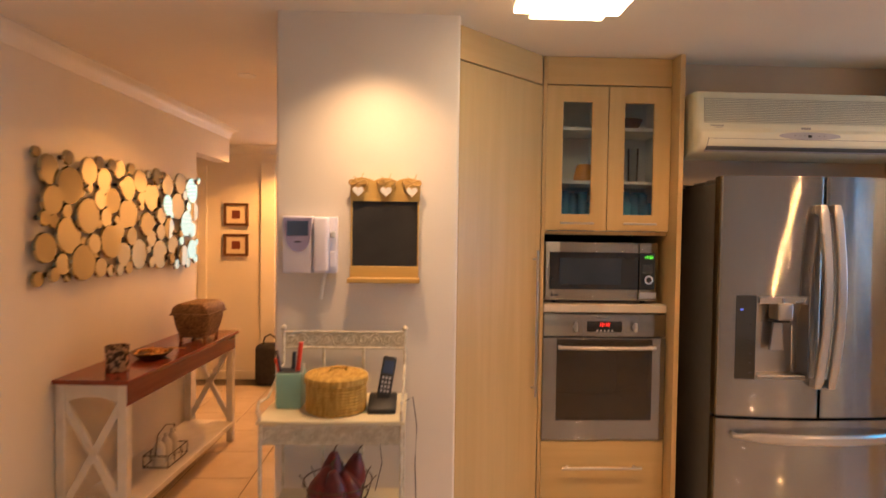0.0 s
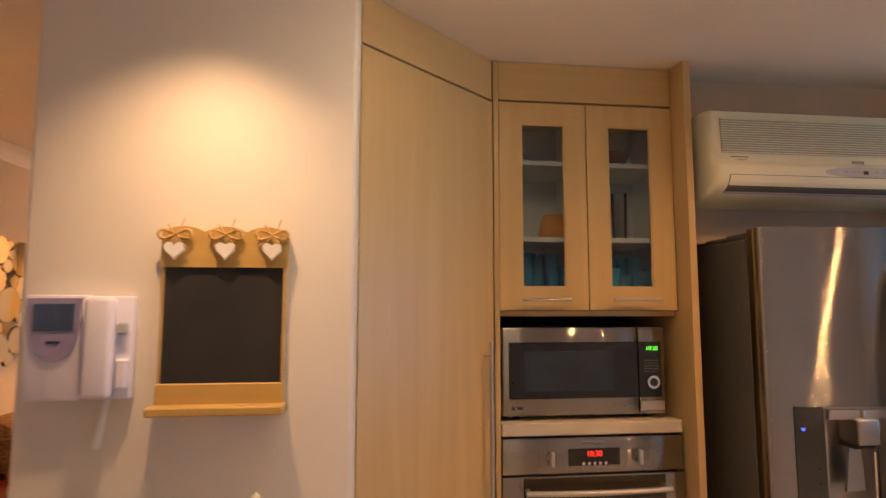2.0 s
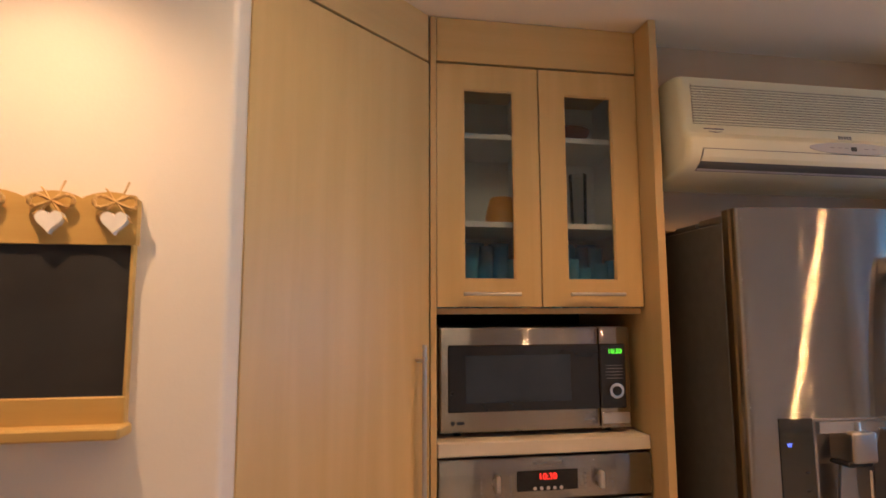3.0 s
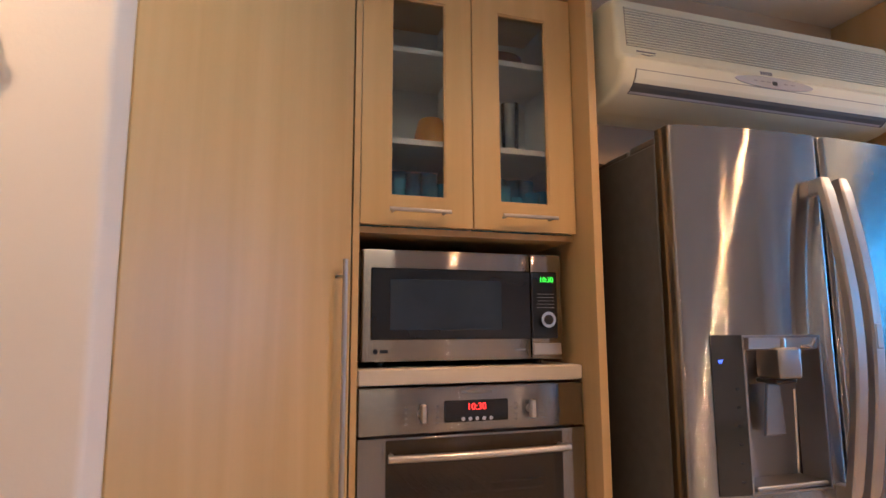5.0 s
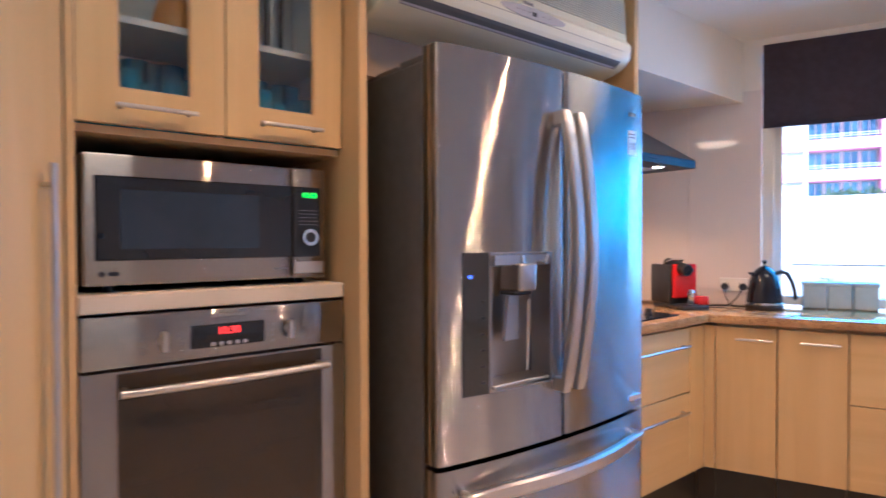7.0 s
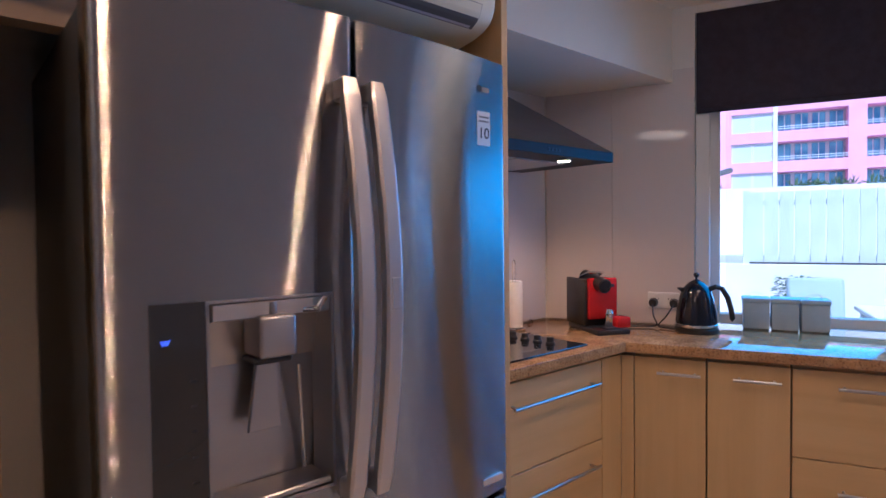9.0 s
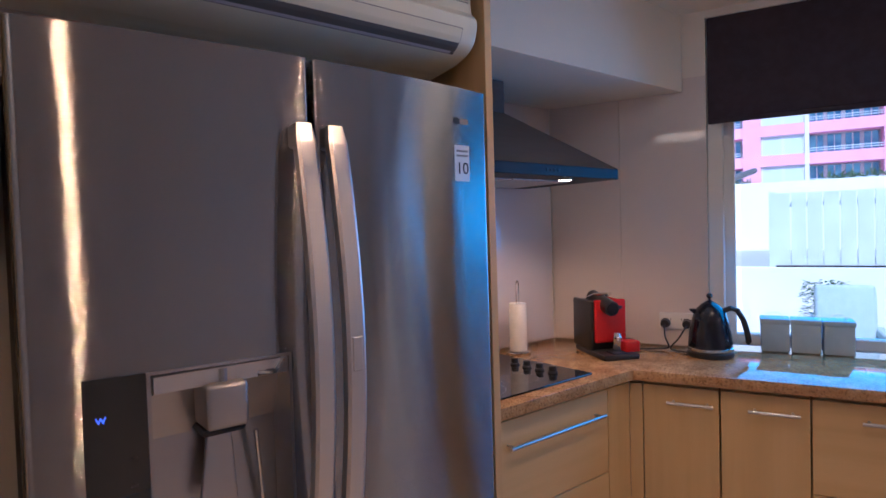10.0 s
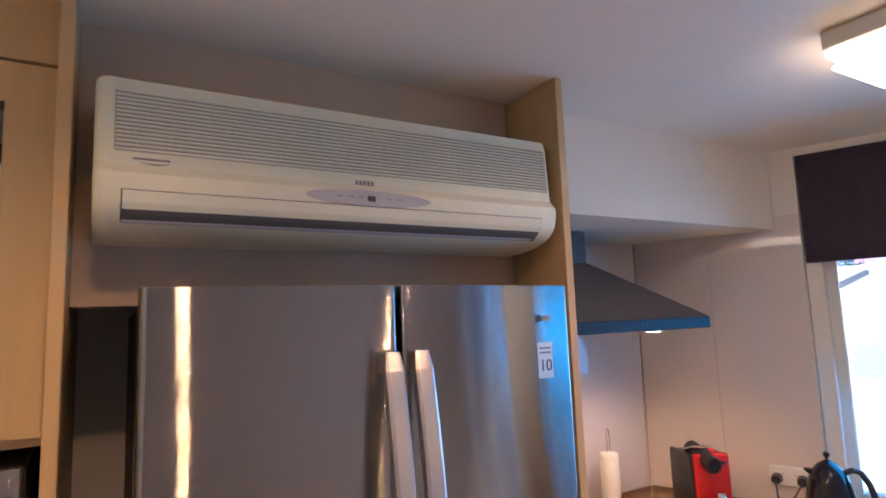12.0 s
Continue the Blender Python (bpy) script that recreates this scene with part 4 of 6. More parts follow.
part("nozzle_housing", box(1.289, 1.357, yb - 0.026, yb + 0.05, 1.139, 1.213, 0.008, seg=3), M_RECESS, ld, "square satin nozzle housing", True)
part("nozzle_base", box(1.285, 1.355, yb - 0.012, yb + 0.05, 1.128, 1.139, 0.004), M_BLACK, ld)
part("spout", rod((1.322, yb - 0.006, 1.210), (1.322, yb - 0.004, 1.234), 0.007), M_RECESS, ld, smooth=True)
part("paddle", prism([(1.288, 1.000), (1.352, 1.000), (1.344, 1.125), (1.304, 1.125)], "y", yb + 0.030, yb + 0.040, bevel=0.003), M_RECESS, ld, "grey lever paddle")
part("paddle", rod((1.385, yb + 0.03, 1.11), (1.41, yb + 0.06, 0.90), 0.004), M_CHROME, ld, smooth=True)
part("corner_bracket", tube([(1.38, yb, 1.215), (1.41, yb - 0.004, 1.215), (1.424, yb - 0.004, 1.235)], 0.006), M_CHROME, ld, smooth=True)
touch = box(1.128, hx0 - 0.004, fy(1.17) - 0.0025, fy(1.17) + 0.01, hz0 - 0.003, hz1 + 0.003)
for v in touch.verts:
    v.co.y += fy(v.co.x) - fy(1.17)
cpan = part("control_panel", touch, M_TOUCH, ld, "smoked glass touch panel")
words("w", 0.02, Matrix.Translation((1.150, fy(1.150) - 0.0034, 1.183)) @ FACE, M_BLUELED, cpan, "lit_mark")
for k in range(6):
    z = 0.905 + k * 0.042
    part("print", box(1.186, 1.197, fy(1.186) - 0.0034, fy(1.186) - 0.0018, z, z + 0.004), M_BLACK, cpan)
# sticker and badge on the right door
stk = part("sticker", box(1.842, 1.884, fy(1.863) - 0.004, fy(1.863) + 0.002, 1.556, 1.635), M_STICKER, rd, "white and grey energy sticker")
words("10", 0.036, Matrix.Translation((1.863, fy(1.863) - 0.0046, 1.583)) @ FACE, M_INK, stk, "lettering")
for z in (1.610, 1.620):
    part("print", box(1.847, 1.879, fy(1.863) - 0.0046, fy(1.863) - 0.003, z, z + 0.004), M_MARK, stk)
part("sticker", box(1.852, 1.920, fy(1.89) - 0.007, fy(1.89) + 0.003, 0.742, 0.757), M_STICKER, rd, "small silver label")
part("badge", rod((1.850, fy(1.850) - 0.002, 1.688), (1.850, fy(1.850) + 0.003, 1.688), 0.008, seg=20), M_INK, rd)
part("badge", box(1.862, 1.886, fy(1.874) - 0.002, fy(1.86) + 0.003, 1.682, 1.694), M_MARK, rd)

# ---- air conditioner ----
ac = thing("air_conditioner", MAIN, (1.5, 3.1, 1.88), "long cream wall-mounted split air conditioner indoor unit", "air conditioner")
AX0, AX1 = 0.985, 2.012
# the front from the lower bulge down to the underside
AC_LOW = [(2.9745, 1.966), (2.9745, 1.950), (2.977, 1.936), (2.984, 1.916), (2.997, 1.899), (3.020, 1.884), (3.060, 1.872), (3.110, 1.866), (3.203, 1.866)]
prof = [(3.203, 2.150), (3.03, 2.156), (3.010, 2.148), (3.002, 2.12), (2.996, 2.005), (2.993, 1.985), (2.983, 1.976)] + AC_LOW
bm = prism(prof, "x", AX0, AX1)
ends = [e for e in bm.edges if abs(e.verts[0].co.x - e.verts[1].co.x) < 1e-6 and max(v.co.y for v in e.verts) < 3.2]
bmesh.ops.bevel(bm, geom=ends, offset=0.018, segments=4, affect="EDGES", profile=0.5)
part("casing", bm, M_AC, ac, smooth=True)


def ac_y(z):
    """Depth of the lower front at a height."""
    for (ya, za), (yb, zb) in zip(AC_LOW, AC_LOW[1:]):
        if zb <= z <= za and za > zb:
            return ya + (yb - ya) * (za - z) / (za - zb)
    return AC_LOW[-1][0]


def ac_strip(x0, x1, z0, z1, proud, sunk=0.002):
    """A strip that follows the lower front."""
    zs = [z1 + (z0 - z1) * k / 8 for k in range(9)]
    return prism([(ac_y(z) - proud, z - proud * 0.5) for z in zs] + [(ac_y(z) + sunk, z + sunk * 0.5) for z in zs[::-1]], "x", x0, x1)


# flat sheet whose colour gives the shade behind the slats
part("grille_backing", prism([(2.9945, 2.010), (2.9985, 2.010), (3.0050, 2.124), (3.0005, 2.124)], "x", 1.016, 1.993), M_ACBACK, ac, "darker sheet painted as the shade behind the grille")
n_sl = 15
for i in range(n_sl):
    z = 2.013 + i * (2.121 - 2.013) / (n_sl - 1)
    y = 2.9953 + (z - 2.01) / 0.115 * 0.006
    part("grille_slat", prism([(y - 0.0042, z - 0.0016), (y - 0.0030, z - 0.0026), (y + 0.003, z - 0.0022), (y + 0.003, z + 0.0022), (y - 0.0026, z + 0.0022)], "x", 1.017, 1.992), M_ACSLAT, ac)
# no opening is cut: the slot's shade is a dark strip on the casing
part("outlet_shade", ac_strip(1.028, 1.957, 1.8845, 1.9375, 0.0006), M_ACDARK, ac, "dark strip painted as the shade in the outlet slot")
part("air_flap", ac_strip(1.0305, 1.9545, 1.9055, 1.9360, 0.0024, 0.0005), M_AC, ac, "cream air flap")
part("outlet_lip", ac_strip(1.030, 1.945, 1.8855, 1.8895, 0.0022, 0.0005), M_LIP, ac, "pale grey outlet lip")
dsp = bmesh.new()
bmesh.ops.create_cone(dsp, cap_ends=True, segments=48, radius1=1, radius2=1, depth=1)
for v in dsp.verts:
    v.co = Vector((1.492 + v.co.x * 0.142, 2.978 + v.co.z * 0.010, 1.9535 + v.co.y * 0.0165))
dp = part("display_oval", dsp, M_GREYPL, ac, "grey oval display panel", True)
part("receiver_window", box(1.482, 1.500, 2.9715, 2.975, 1.9465, 1.9585, 0.001), M_BLACK, dp)
for x in (1.415, 1.440, 1.462, 1.525, 1.550):
    part("print", box(x, x + 0.012, 2.9722, 2.975, 1.953, 1.955), M_MARK, dp)
for k in range(5):
    part("badge", box(1.463 + k * 0.009, 1.469 + k * 0.009, 2.9925, 2.996, 1.985, 1.995), M_MARK, ac)
part("badge", box(1.045, 1.105, 2.9925, 2.9965, 1.9955, 1.9985), M_MARK, ac)
part("badge", prism([(1.058, 1.990), (1.082, 1.986), (1.104, 1.991), (1.082, 1.9885)], "y", 2.9915, 2.9965), M_MARK, ac)

# ---- cooktop run ----
CF = 3.15    # cabinet fronts of the cooktop run
KZ = 0.185   # kickboard height
DT = 0.868   # top of the fronts
RF = 3.872
CX = (RF - SP * CF) / CP  # where the two runs' fronts meet


def front(cab, x0, x1, y, z0, z1, mat=None, handle=None, name="drawer"):
    d = part(name, box(x0 + 0.0015, x1 - 0.0015, y, y + 0.018, z0, z1, 0.0015), mat or M_WOOD, cab)
    if handle:
        a, b, z = handle
        bar_handle((a, y, z), (b, y, z), (0, -0.032, 0), d, 0.006, 0.02)
    return d


cab = thing("drawer_cabinet", MAIN, (2.4, 3.4, 0), "pale timber-grain drawer cabinet under the cooktop", "cabinet")
part("body", box(2.063, 2.75, CF + 0.020, 3.70, KZ, DT + 0.012), M_EDGE, cab)
front(cab, 2.063, 2.745, CF, 0.572, DT, M_WOODX, (2.225, 2.690, 0.792))
front(cab, 2.063, 2.745, CF, KZ + 0.004, 0.567, M_WOODX, (2.225, 2.690, 0.49))
part("kickboard", box(2.063, CX + 0.036, CF + 0.055, CF + 0.07, 0.0, KZ), M_KICK, cab)
solo("filler_panel", box(2.747, CX - 0.0005, CF, CF + 0.018, KZ + 0.004, DT, 0.001), M_WOOD, "narrow pale timber-grain corner filler panel", "panel")

# ---- run under the window (local coordinates of RUN) ----
s_c = SP * CX - CP * CF  # where the corner lies along the run
DOORS = [(-1.743, -1.490), (-1.487, -1.222)]
solo("filler_panel", box(s_c + 0.0005, DOORS[0][0] - 0.002, RF, RF + 0.018, KZ + 0.004, DT, 0.001), M_WOOD, "narrow pale timber-grain corner filler panel", "panel", frame_m=RUN)
solo("kickboard", box(s_c - 0.034, DOORS[0][0] - 0.001, RF + 0.055, RF + 0.07, 0.0, KZ), M_KICK, "black corner kickboard under the cabinets", "kickboard", frame_m=RUN)
for a, b in DOORS:
    cab = thing("base_cabinet", RUN, ((a + b) / 2, 4.1, 0), "pale timber-grain base cabinet with one door and steel handle", "cabinet", "base cabinets under the window")
    part("body", box(a + 0.001, b - 0.001, RF + 0.020, NW - 0.02, KZ, DT + 0.012), M_EDGE, cab)
    front(cab, a, b, RF, KZ + 0.004, DT, M_WOOD, (a + 0.085, a + 0.235, 0.815), "door")
    part("kickboard", box(a, b, RF + 0.055, RF + 0.07, 0.0, KZ), M_KICK, cab)
for a, b in ((-1.219, -0.62), (-0.617, 0.0), (0.003, 0.6)):
    cab = thing("drawer_cabinet", RUN, ((a + b) / 2, 4.1, 0), "pale timber-grain base cabinet with two deep drawers", "cabinet", "drawer cabinets under the window")
    part("body", box(a + 0.001, b - 0.001, RF + 0.020, NW - 0.02, KZ, DT + 0.012), M_EDGE, cab)
    front(cab, a, b, RF, 0.560, DT, M_WOODX, (a + 0.13, b - 0.13, 0.815))
    front(cab, a, b, RF, KZ + 0.004, 0.556, M_WOODX, (a + 0.13, b - 0.13, 0.462))
    part("kickboard", box(a, b, RF + 0.055, RF + 0.07, 0.0, KZ), M_KICK, cab)

# granite worktop: one piece round the corner, with the cutout for the cooktop left under the glass
CE, RE = 3.116, 3.836
cxe = (RE - SP * CE) / CP
end_f, end_b = on_run(0.62, RE), on_run(0.62, NW + 0.10)
w0, w1 = on_run(W_S0 + 0.003, NW + 0.10), on_run(W_S0 + 0.003, NW - 0.003)
cor = ((NW - 0.003 - SP * (WALL_Y - 0.003)) / CP, WALL_Y - 0.003)
bm = prism([(2.062, CE), (cxe, CE), end_f, end_b, w0, w1, cor, (2.062, WALL_Y - 0.003)], "z", 0.886, 0.925)
eds = [e for e in bm.edges if abs(e.verts[0].co.z - e.verts[1].co.z) < 1e-5]
bmesh.ops.bevel(bm, geom=eds, offset=0.004, segments=2, affect="EDGES", profile=0.5)
solo("worktop", bm, M_STONE, "polished speckled gold-brown granite worktop", "worktop", smooth=True)

# splashback sheets
sc = SP * cor[0] - CP * cor[1]
solo("splashback", box(2.063, cor[0] - 0.012, WALL_Y - 0.009, WALL_Y - 0.003, 0.926, 2.006, 0.001), M_SPLASH, "glossy pale grey glass splashback behind the cooktop", "splashback", kind="structure")
solo("splashback", box(sc + 0.006, -1.905, NW - 0.009, NW - 0.003, 0.926, 2.006, 0.001), M_SPLASH, "glossy pale grey glass splashback in the corner", "splashback", kind="structure", frame_m=RUN)
bm = prism([(-1.903, 0.926), (-1.553, 0.926), (-1.553, 2.062), (-1.640, 2.062), (-1.640, 2.006), (-1.903, 2.006)], "y", NW - 0.009, NW - 0.003)
solo("splashback", bm, M_SPLASH, "glossy pale grey glass splashback beside the window", "splashback", kind="structure", frame_m=RUN)

# cooktop
hob = thing("cooktop", MAIN, (2.4, 3.4, 0.925), "black ceramic glass cooktop with four black knobs", "cooktop")
part("glass", box(2.115, 2.690, 3.172, 3.640, 0.9252, 0.932, 0.002), M_BLACKGLASS, hob)
for i in range(4):
    k = part("knob", lathe([(0.018, 0), (0.018, 0.006), (0.014, 0.009), (0.0135, 0.024), (0.010, 0.026)], (2.592, 3.270 + i * 0.062, 0.932), 20), M_BLACK, hob, smooth=True)
for x, y, r in ((2.25, 3.30, 0.10), (2.25, 3.53, 0.075), (2.45, 3.30, 0.07), (2.45, 3.53, 0.09)):
    ring = bmesh.new()
    for k in range(40):
        a0, a1 = 2 * math.pi * k / 40, 2 * math.pi * (k + 1) / 40
        ring.faces.new([ring.verts.new((x + q * math.cos(a), y + q * math.sin(a), 0.9324)) for q, a in ((r, a0), (r, a1), (r - 0.002, a1), (r - 0.002, a0))])
    part("zone_ring", ring, M_MARK, hob)

# range hood
hood = thing("range_hood", MAIN, (2.51, 3.5, 1.6), "brushed steel canopy range hood with two lit lamps", "range hood")
HX0, HX1, HY0, HY1 = 2.064, 2.963, 3.238, WALL_Y - 0.01
NX0, NX1, NY0 = 2.38, 2.585, 3.47
part("rim", box(HX0, HX1, HY0, HY1, 1.628, 1.668, 0.002), M_RIM, hood)
bm = bmesh.new()
b4 = [bm.verts.new(p) for p in ((HX0, HY0, 1.668), (HX1, HY0, 1.668), (HX1, HY1, 1.668), (HX0, HY1, 1.668))]
t4 = [bm.verts.new(p) for p in ((NX0, NY0, 1.885), (NX1, NY0, 1.885), (NX1, HY1, 1.885), (NX0, HY1, 1.885))]
for i in range(4):
    j = (i + 1) % 4
    bm.faces.new((b4[i], b4[j], t4[j], t4[i]))
bm.faces.new(t4), bm.faces.new(b4[::-1])
part("canopy", bm, M_HOOD, hood)
part("chimney", box(NX0, NX1, NY0, HY1, 1.885, 2.005, 0.002), M_HOOD, hood)
for i in range(4):
    part("button", box(2.545 + i * 0.020, 2.558 + i * 0.020, HY0 - 0.003, HY0 + 0.002, 1.643, 1.653, 0.001), M_INK, hood)
for a, b in ((2.20, 2.50), (2.51, 2.81)):
    part("filter", box(a, b, 3.36, 3.66, 1.622, 1.629, 0.002), M_GREYPL, hood)
for x in (2.30, 2.72):
    l = part("lamp_ring", rod((x, 3.30, 1.622), (x, 3.30, 1.630), 0.030, seg=20), M_CHROME, hood)
    part("lamp", rod((x, 3.30, 1.6205), (x, 3.30, 1.6235), 0.023, seg=20), M_HOTSPOT, hood, "lit warm lamp")
for x in (2.30, 2.72):
    data = bpy.data.lights.new("hood_lamp", "SPOT")
    data.energy, data.color, data.spot_size, data.spot_blend, data.shadow_soft_size = 7.0, WARM, radians(140), 0.6, 0.02
    new("hood_lamp", data).matrix_world = look((x, 3.30, 1.612), (x, 3.3005, 0))

# blind
bl = thing("roller_blind", RUN, (-0.5, NW + 0.06, 1.867), "dark brown roller blind drawn down over the window top", "blind")
part("fabric", box(W_S0 + 0.006, W_S1 - 0.01, NW + 0.012, NW + 0.014, 1.875, 2.325), M_BLIND, bl)
part("bottom_bar", box(W_S0 + 0.006, W_S1 - 0.01, NW + 0.006, NW + 0.018, 1.862, 1.884, 0.003), M_BLIND, bl)

# power point with plugs and leads
pp = thing("power_point", RUN, (-1.68, NW - 0.01, 1.0), "white double power point with two black plugs", "power outlet")
part("plate", box(-1.747, -1.612, NW - 0.019, NW - 0.0095, 0.998, 1.070, 0.002), M_WHITE, pp)
for s in (-1.706, -1.652):
    for dz, dx in ((0.012, -0.006), (0.012, 0.006), (-0.002, 0)):
        part("slot", box(s + dx - 0.001, s + dx + 0.001, NW - 0.0205, NW - 0.018, 1.025 + dz, 1.033 + dz), M_INK, pp)
    part("switch", box(s - 0.005, s + 0.005, NW - 0.022, NW - 0.018, 1.055, 1.064, 0.001), M_WHITE, pp)
for s in (-1.722, -1.634):
    pl = part("plug", rod((s, NW - 0.052, 1.024), (s, NW - 0.019, 1.024), 0.017, seg=16, r2=0.021), M_BLACK, pp, "black plug", True)


def cable(name, pts, r, label):
    """A lead that sags smoothly through its points."""
    p = [Vector(q) for q in pts]
    out = []
    for i in range(len(p) - 1):
        a, b, c, d = p[max(i - 1, 0)], p[i], p[i + 1], p[min(i + 2, len(p) - 1)]
        for k in range(8):
            t = k / 8
            out.append(0.5 * ((2 * b) + (c - a) * t + (2 * a - 5 * b + 4 * c - d) * t * t + (3 * b - a - 3 * c + d) * t ** 3))
    out.append(p[-1])
    return solo(name, tube(out, r, seg=8), M_BLACK, label, "cable", frame_m=RUN, smooth=True)


cable("power_lead", [(-1.722, NW - 0.055, 1.02), (-1.715, NW - 0.09, 0.975), (-1.70, NW - 0.11, 0.935), (-1.76, NW - 0.13, 0.930), (-1.85, NW - 0.17, 0.930), (-1.90, NW - 0.19, 0.935)], 0.0035, "black lead of the coffee machine on the worktop")
cable("power_lead", [(-1.634, NW - 0.055, 1.02), (-1.66, NW - 0.10, 0.975), (-1.69, NW - 0.12, 0.934), (-1.64, NW - 0.15, 0.930), (-1.60, NW - 0.17, 0.932)], 0.0035, "black lead of the kettle on the worktop")

# coffee machine
ms, mn = -1.940, 4.095
COF = Matrix.Translation((*on_run(ms, mn), 0.925)) @ Matrix.Rotation(radians(-27), 4, "Z")
cm = thing("coffee_machine", COF, (0, 0, 0), "small red and black capsule coffee machine with steel spout", "coffee machine")
part("base", box(-0.075, 0.075, -0.165, 0.10, 0.0, 0.022, 0.006, seg=2), M_BLACK, cm, smooth=True)
part("side", box(-0.075, -0.056, -0.05, 0.12, 0.02, 0.222, 0.008, seg=2), M_BLACK, cm, "black side panel", True)
part("side", box(0.056, 0.075, -0.05, 0.12, 0.02, 0.222, 0.008, seg=2), M_RED, cm, "red side panel", True)
part("body", box(-0.058, 0.058, -0.04, 0.12, 0.02, 0.215, 0.006, seg=2), M_BLACK, cm, smooth=True)
part("front_panel", box(-0.058, 0.076, -0.062, -0.038, 0.05, 0.226, 0.008, seg=3), M_RED, cm, "gloss red front panel", True)
part("head", rod((-0.01, -0.11, 0.195), (-0.01, 0.06, 0.225), 0.030, seg=24), M_BLACK, cm, "black rounded brewing head", True)
part("head_cap", rod((-0.01, -0.115, 0.194), (-0.01, -0.108, 0.195), 0.024, seg=24), M_KETTLE, cm, smooth=True)
part("lever", tube([(-0.045, 0.04, 0.225), (-0.045, -0.02, 0.246), (0.0, -0.05, 0.248), (0.03, -0.02, 0.246), (0.03, 0.04, 0.225)], 0.006), M_CHROME, cm, "chrome lever", True)
part("cup_support", lathe([(0.017, 0), (0.019, 0.003), (0.019, 0.058), (0.016, 0.062), (0.014, 0.075)], (0.012, -0.105, 0.024), 24), M_CHROME, cm, "steel spout column", True)
part("drip_tray", box(0.030, 0.095, -0.135, -0.06, 0.022, 0.066, 0.006, seg=2), M_RED, cm, "red drip tray", True)
part("drip_grid", box(-0.03, 0.03, -0.158, -0.09, 0.022, 0.026, 0.001), M_INK, cm)
part("badge", box(0.035, 0.060, -0.0632, -0.060, 0.185, 0.200, 0.001), M_INK, cm)

# kettle
KET = Matrix.Translation((*on_run(-1.537, 4.178), 0.925)) @ Matrix.Rotation(radians(-62), 4, "Z")
kt = thing("kettle", KET, (0, 0, 0), "gloss black conical electric kettle on its base", "kettle")
part("power_base", lathe([(0.083, 0), (0.086, 0.004), (0.086, 0.018), (0.078, 0.024)], (0, 0, 0), 36), M_BLACK, kt, smooth=True)
part("trim_ring", lathe([(0.080, 0.024), (0.084, 0.026), (0.084, 0.036), (0.081, 0.038)], (0, 0, 0), 36), M_CHROME, kt, "chrome ring", True)
part("body", lathe([(0.081, 0.038), (0.0815, 0.05), (0.076, 0.10), (0.066, 0.145), (0.056, 0.178), (0.052, 0.182)], (0, 0, 0), 40), M_KETTLE, kt, smooth=True)
ld_ = part("lid", lathe([(0.052, 0.182), (0.048, 0.188), (0.030, 0.206), (0.012, 0.217), (0.007, 0.220)], (0, 0, 0), 32), M_KETTLE, kt, smooth=True)
part("lid_knob", lathe([(0.005, 0.219), (0.0045, 0.226), (0.010, 0.232), (0.0115, 0.239), (0.008, 0.246), (0.0, 0.248)], (0, 0, 0), 16), M_KETTLE, ld_, smooth=True)
part("spout", prism([(-0.050, 0.160), (-0.076, 0.182), (-0.072, 0.185), (-0.045, 0.185)], "y", -0.016, 0.016, bevel=0.004), M_KETTLE, kt, smooth=True)
part("handle", tube([(0.040, 0, 0.176), (0.075, 0, 0.190), (0.098, 0, 0.182), (0.118, 0, 0.145), (0.130, 0, 0.10), (0.136, 0, 0.062), (0.128, 0, 0.055)], 0.0105, seg=12), M_BLACK, kt, "black curved handle", True)

# canisters by the window
def canister(s, n, turn):
    m = RUN @ pose(s, n, 0.925, 0, 0, turn)
    c = thing("canister", m, (0, 0, 0), "pale blue square tin canister with wire handle lid", "canister", "three canisters on the worktop")
    part("body", box(-0.050, 0.050, -0.050, 0.050, 0.0, 0.112, 0.004, seg=2), M_TIN, c, smooth=True)
    li = part("lid", box(-0.053, 0.053, -0.053, 0.053, 0.112, 0.132, 0.004, seg=2), M_TIN, c, "tin lid", True)
    arc = [(-0.026 + 0.0, 0, 0.132)] + [(-0.026 * math.cos(a), 0, 0.136 + 0.018 * math.sin(a)) for a in [math.pi * k / 10 for k in range(11)]] + [(0.026, 0, 0.132)]
    part("handle", tube(arc, 0.0018, seg=6), M_STEEL_PLAIN, li, "thin wire handle", True)
    part("label_plate", box(-0.02, 0.02, -0.0512, -0.049, 0.045, 0.075, 0.0005), M_TIN, c)


for s, dn, turn in ((-1.311, 0, 1.5), (-1.203, 0.002, -1.0), (-1.096, -0.002, 0.8)):
    canister(s, 4.392 + dn, turn)

# paper towel on its stand
pt = thing("paper_towel_holder", MAIN, (2.782, 3.62, 0.925), "roll of white paper towel on a wire stand", "paper towel")
part("base", lathe([(0.050, 0), (0.052, 0.003), (0.048, 0.006)], (2.782, 3.62, 0.925), 28), M_CHROME, pt, "wire base plate", True)
part("roll", lathe([(0.012, 0.012), (0.036, 0.010), (0.037, 0.02), (0.037, 0.206), (0.035, 0.210), (0.012, 0.208)], (2.782, 3.62, 0.925), 28), M_PAPER, pt, "white paper roll", True)
part("stem", tube([(2.774, 3.62, 0.93), (2.774, 3.62, 1.205), (2.776, 3.62, 1.222), (2.782, 3.62, 1.229), (2.788, 3.62, 1.222), (2.790, 3.62, 1.205), (2.790, 3.62, 0.93)], 0.002, seg=6), M_CHROME, pt, "bent wire stem", True)
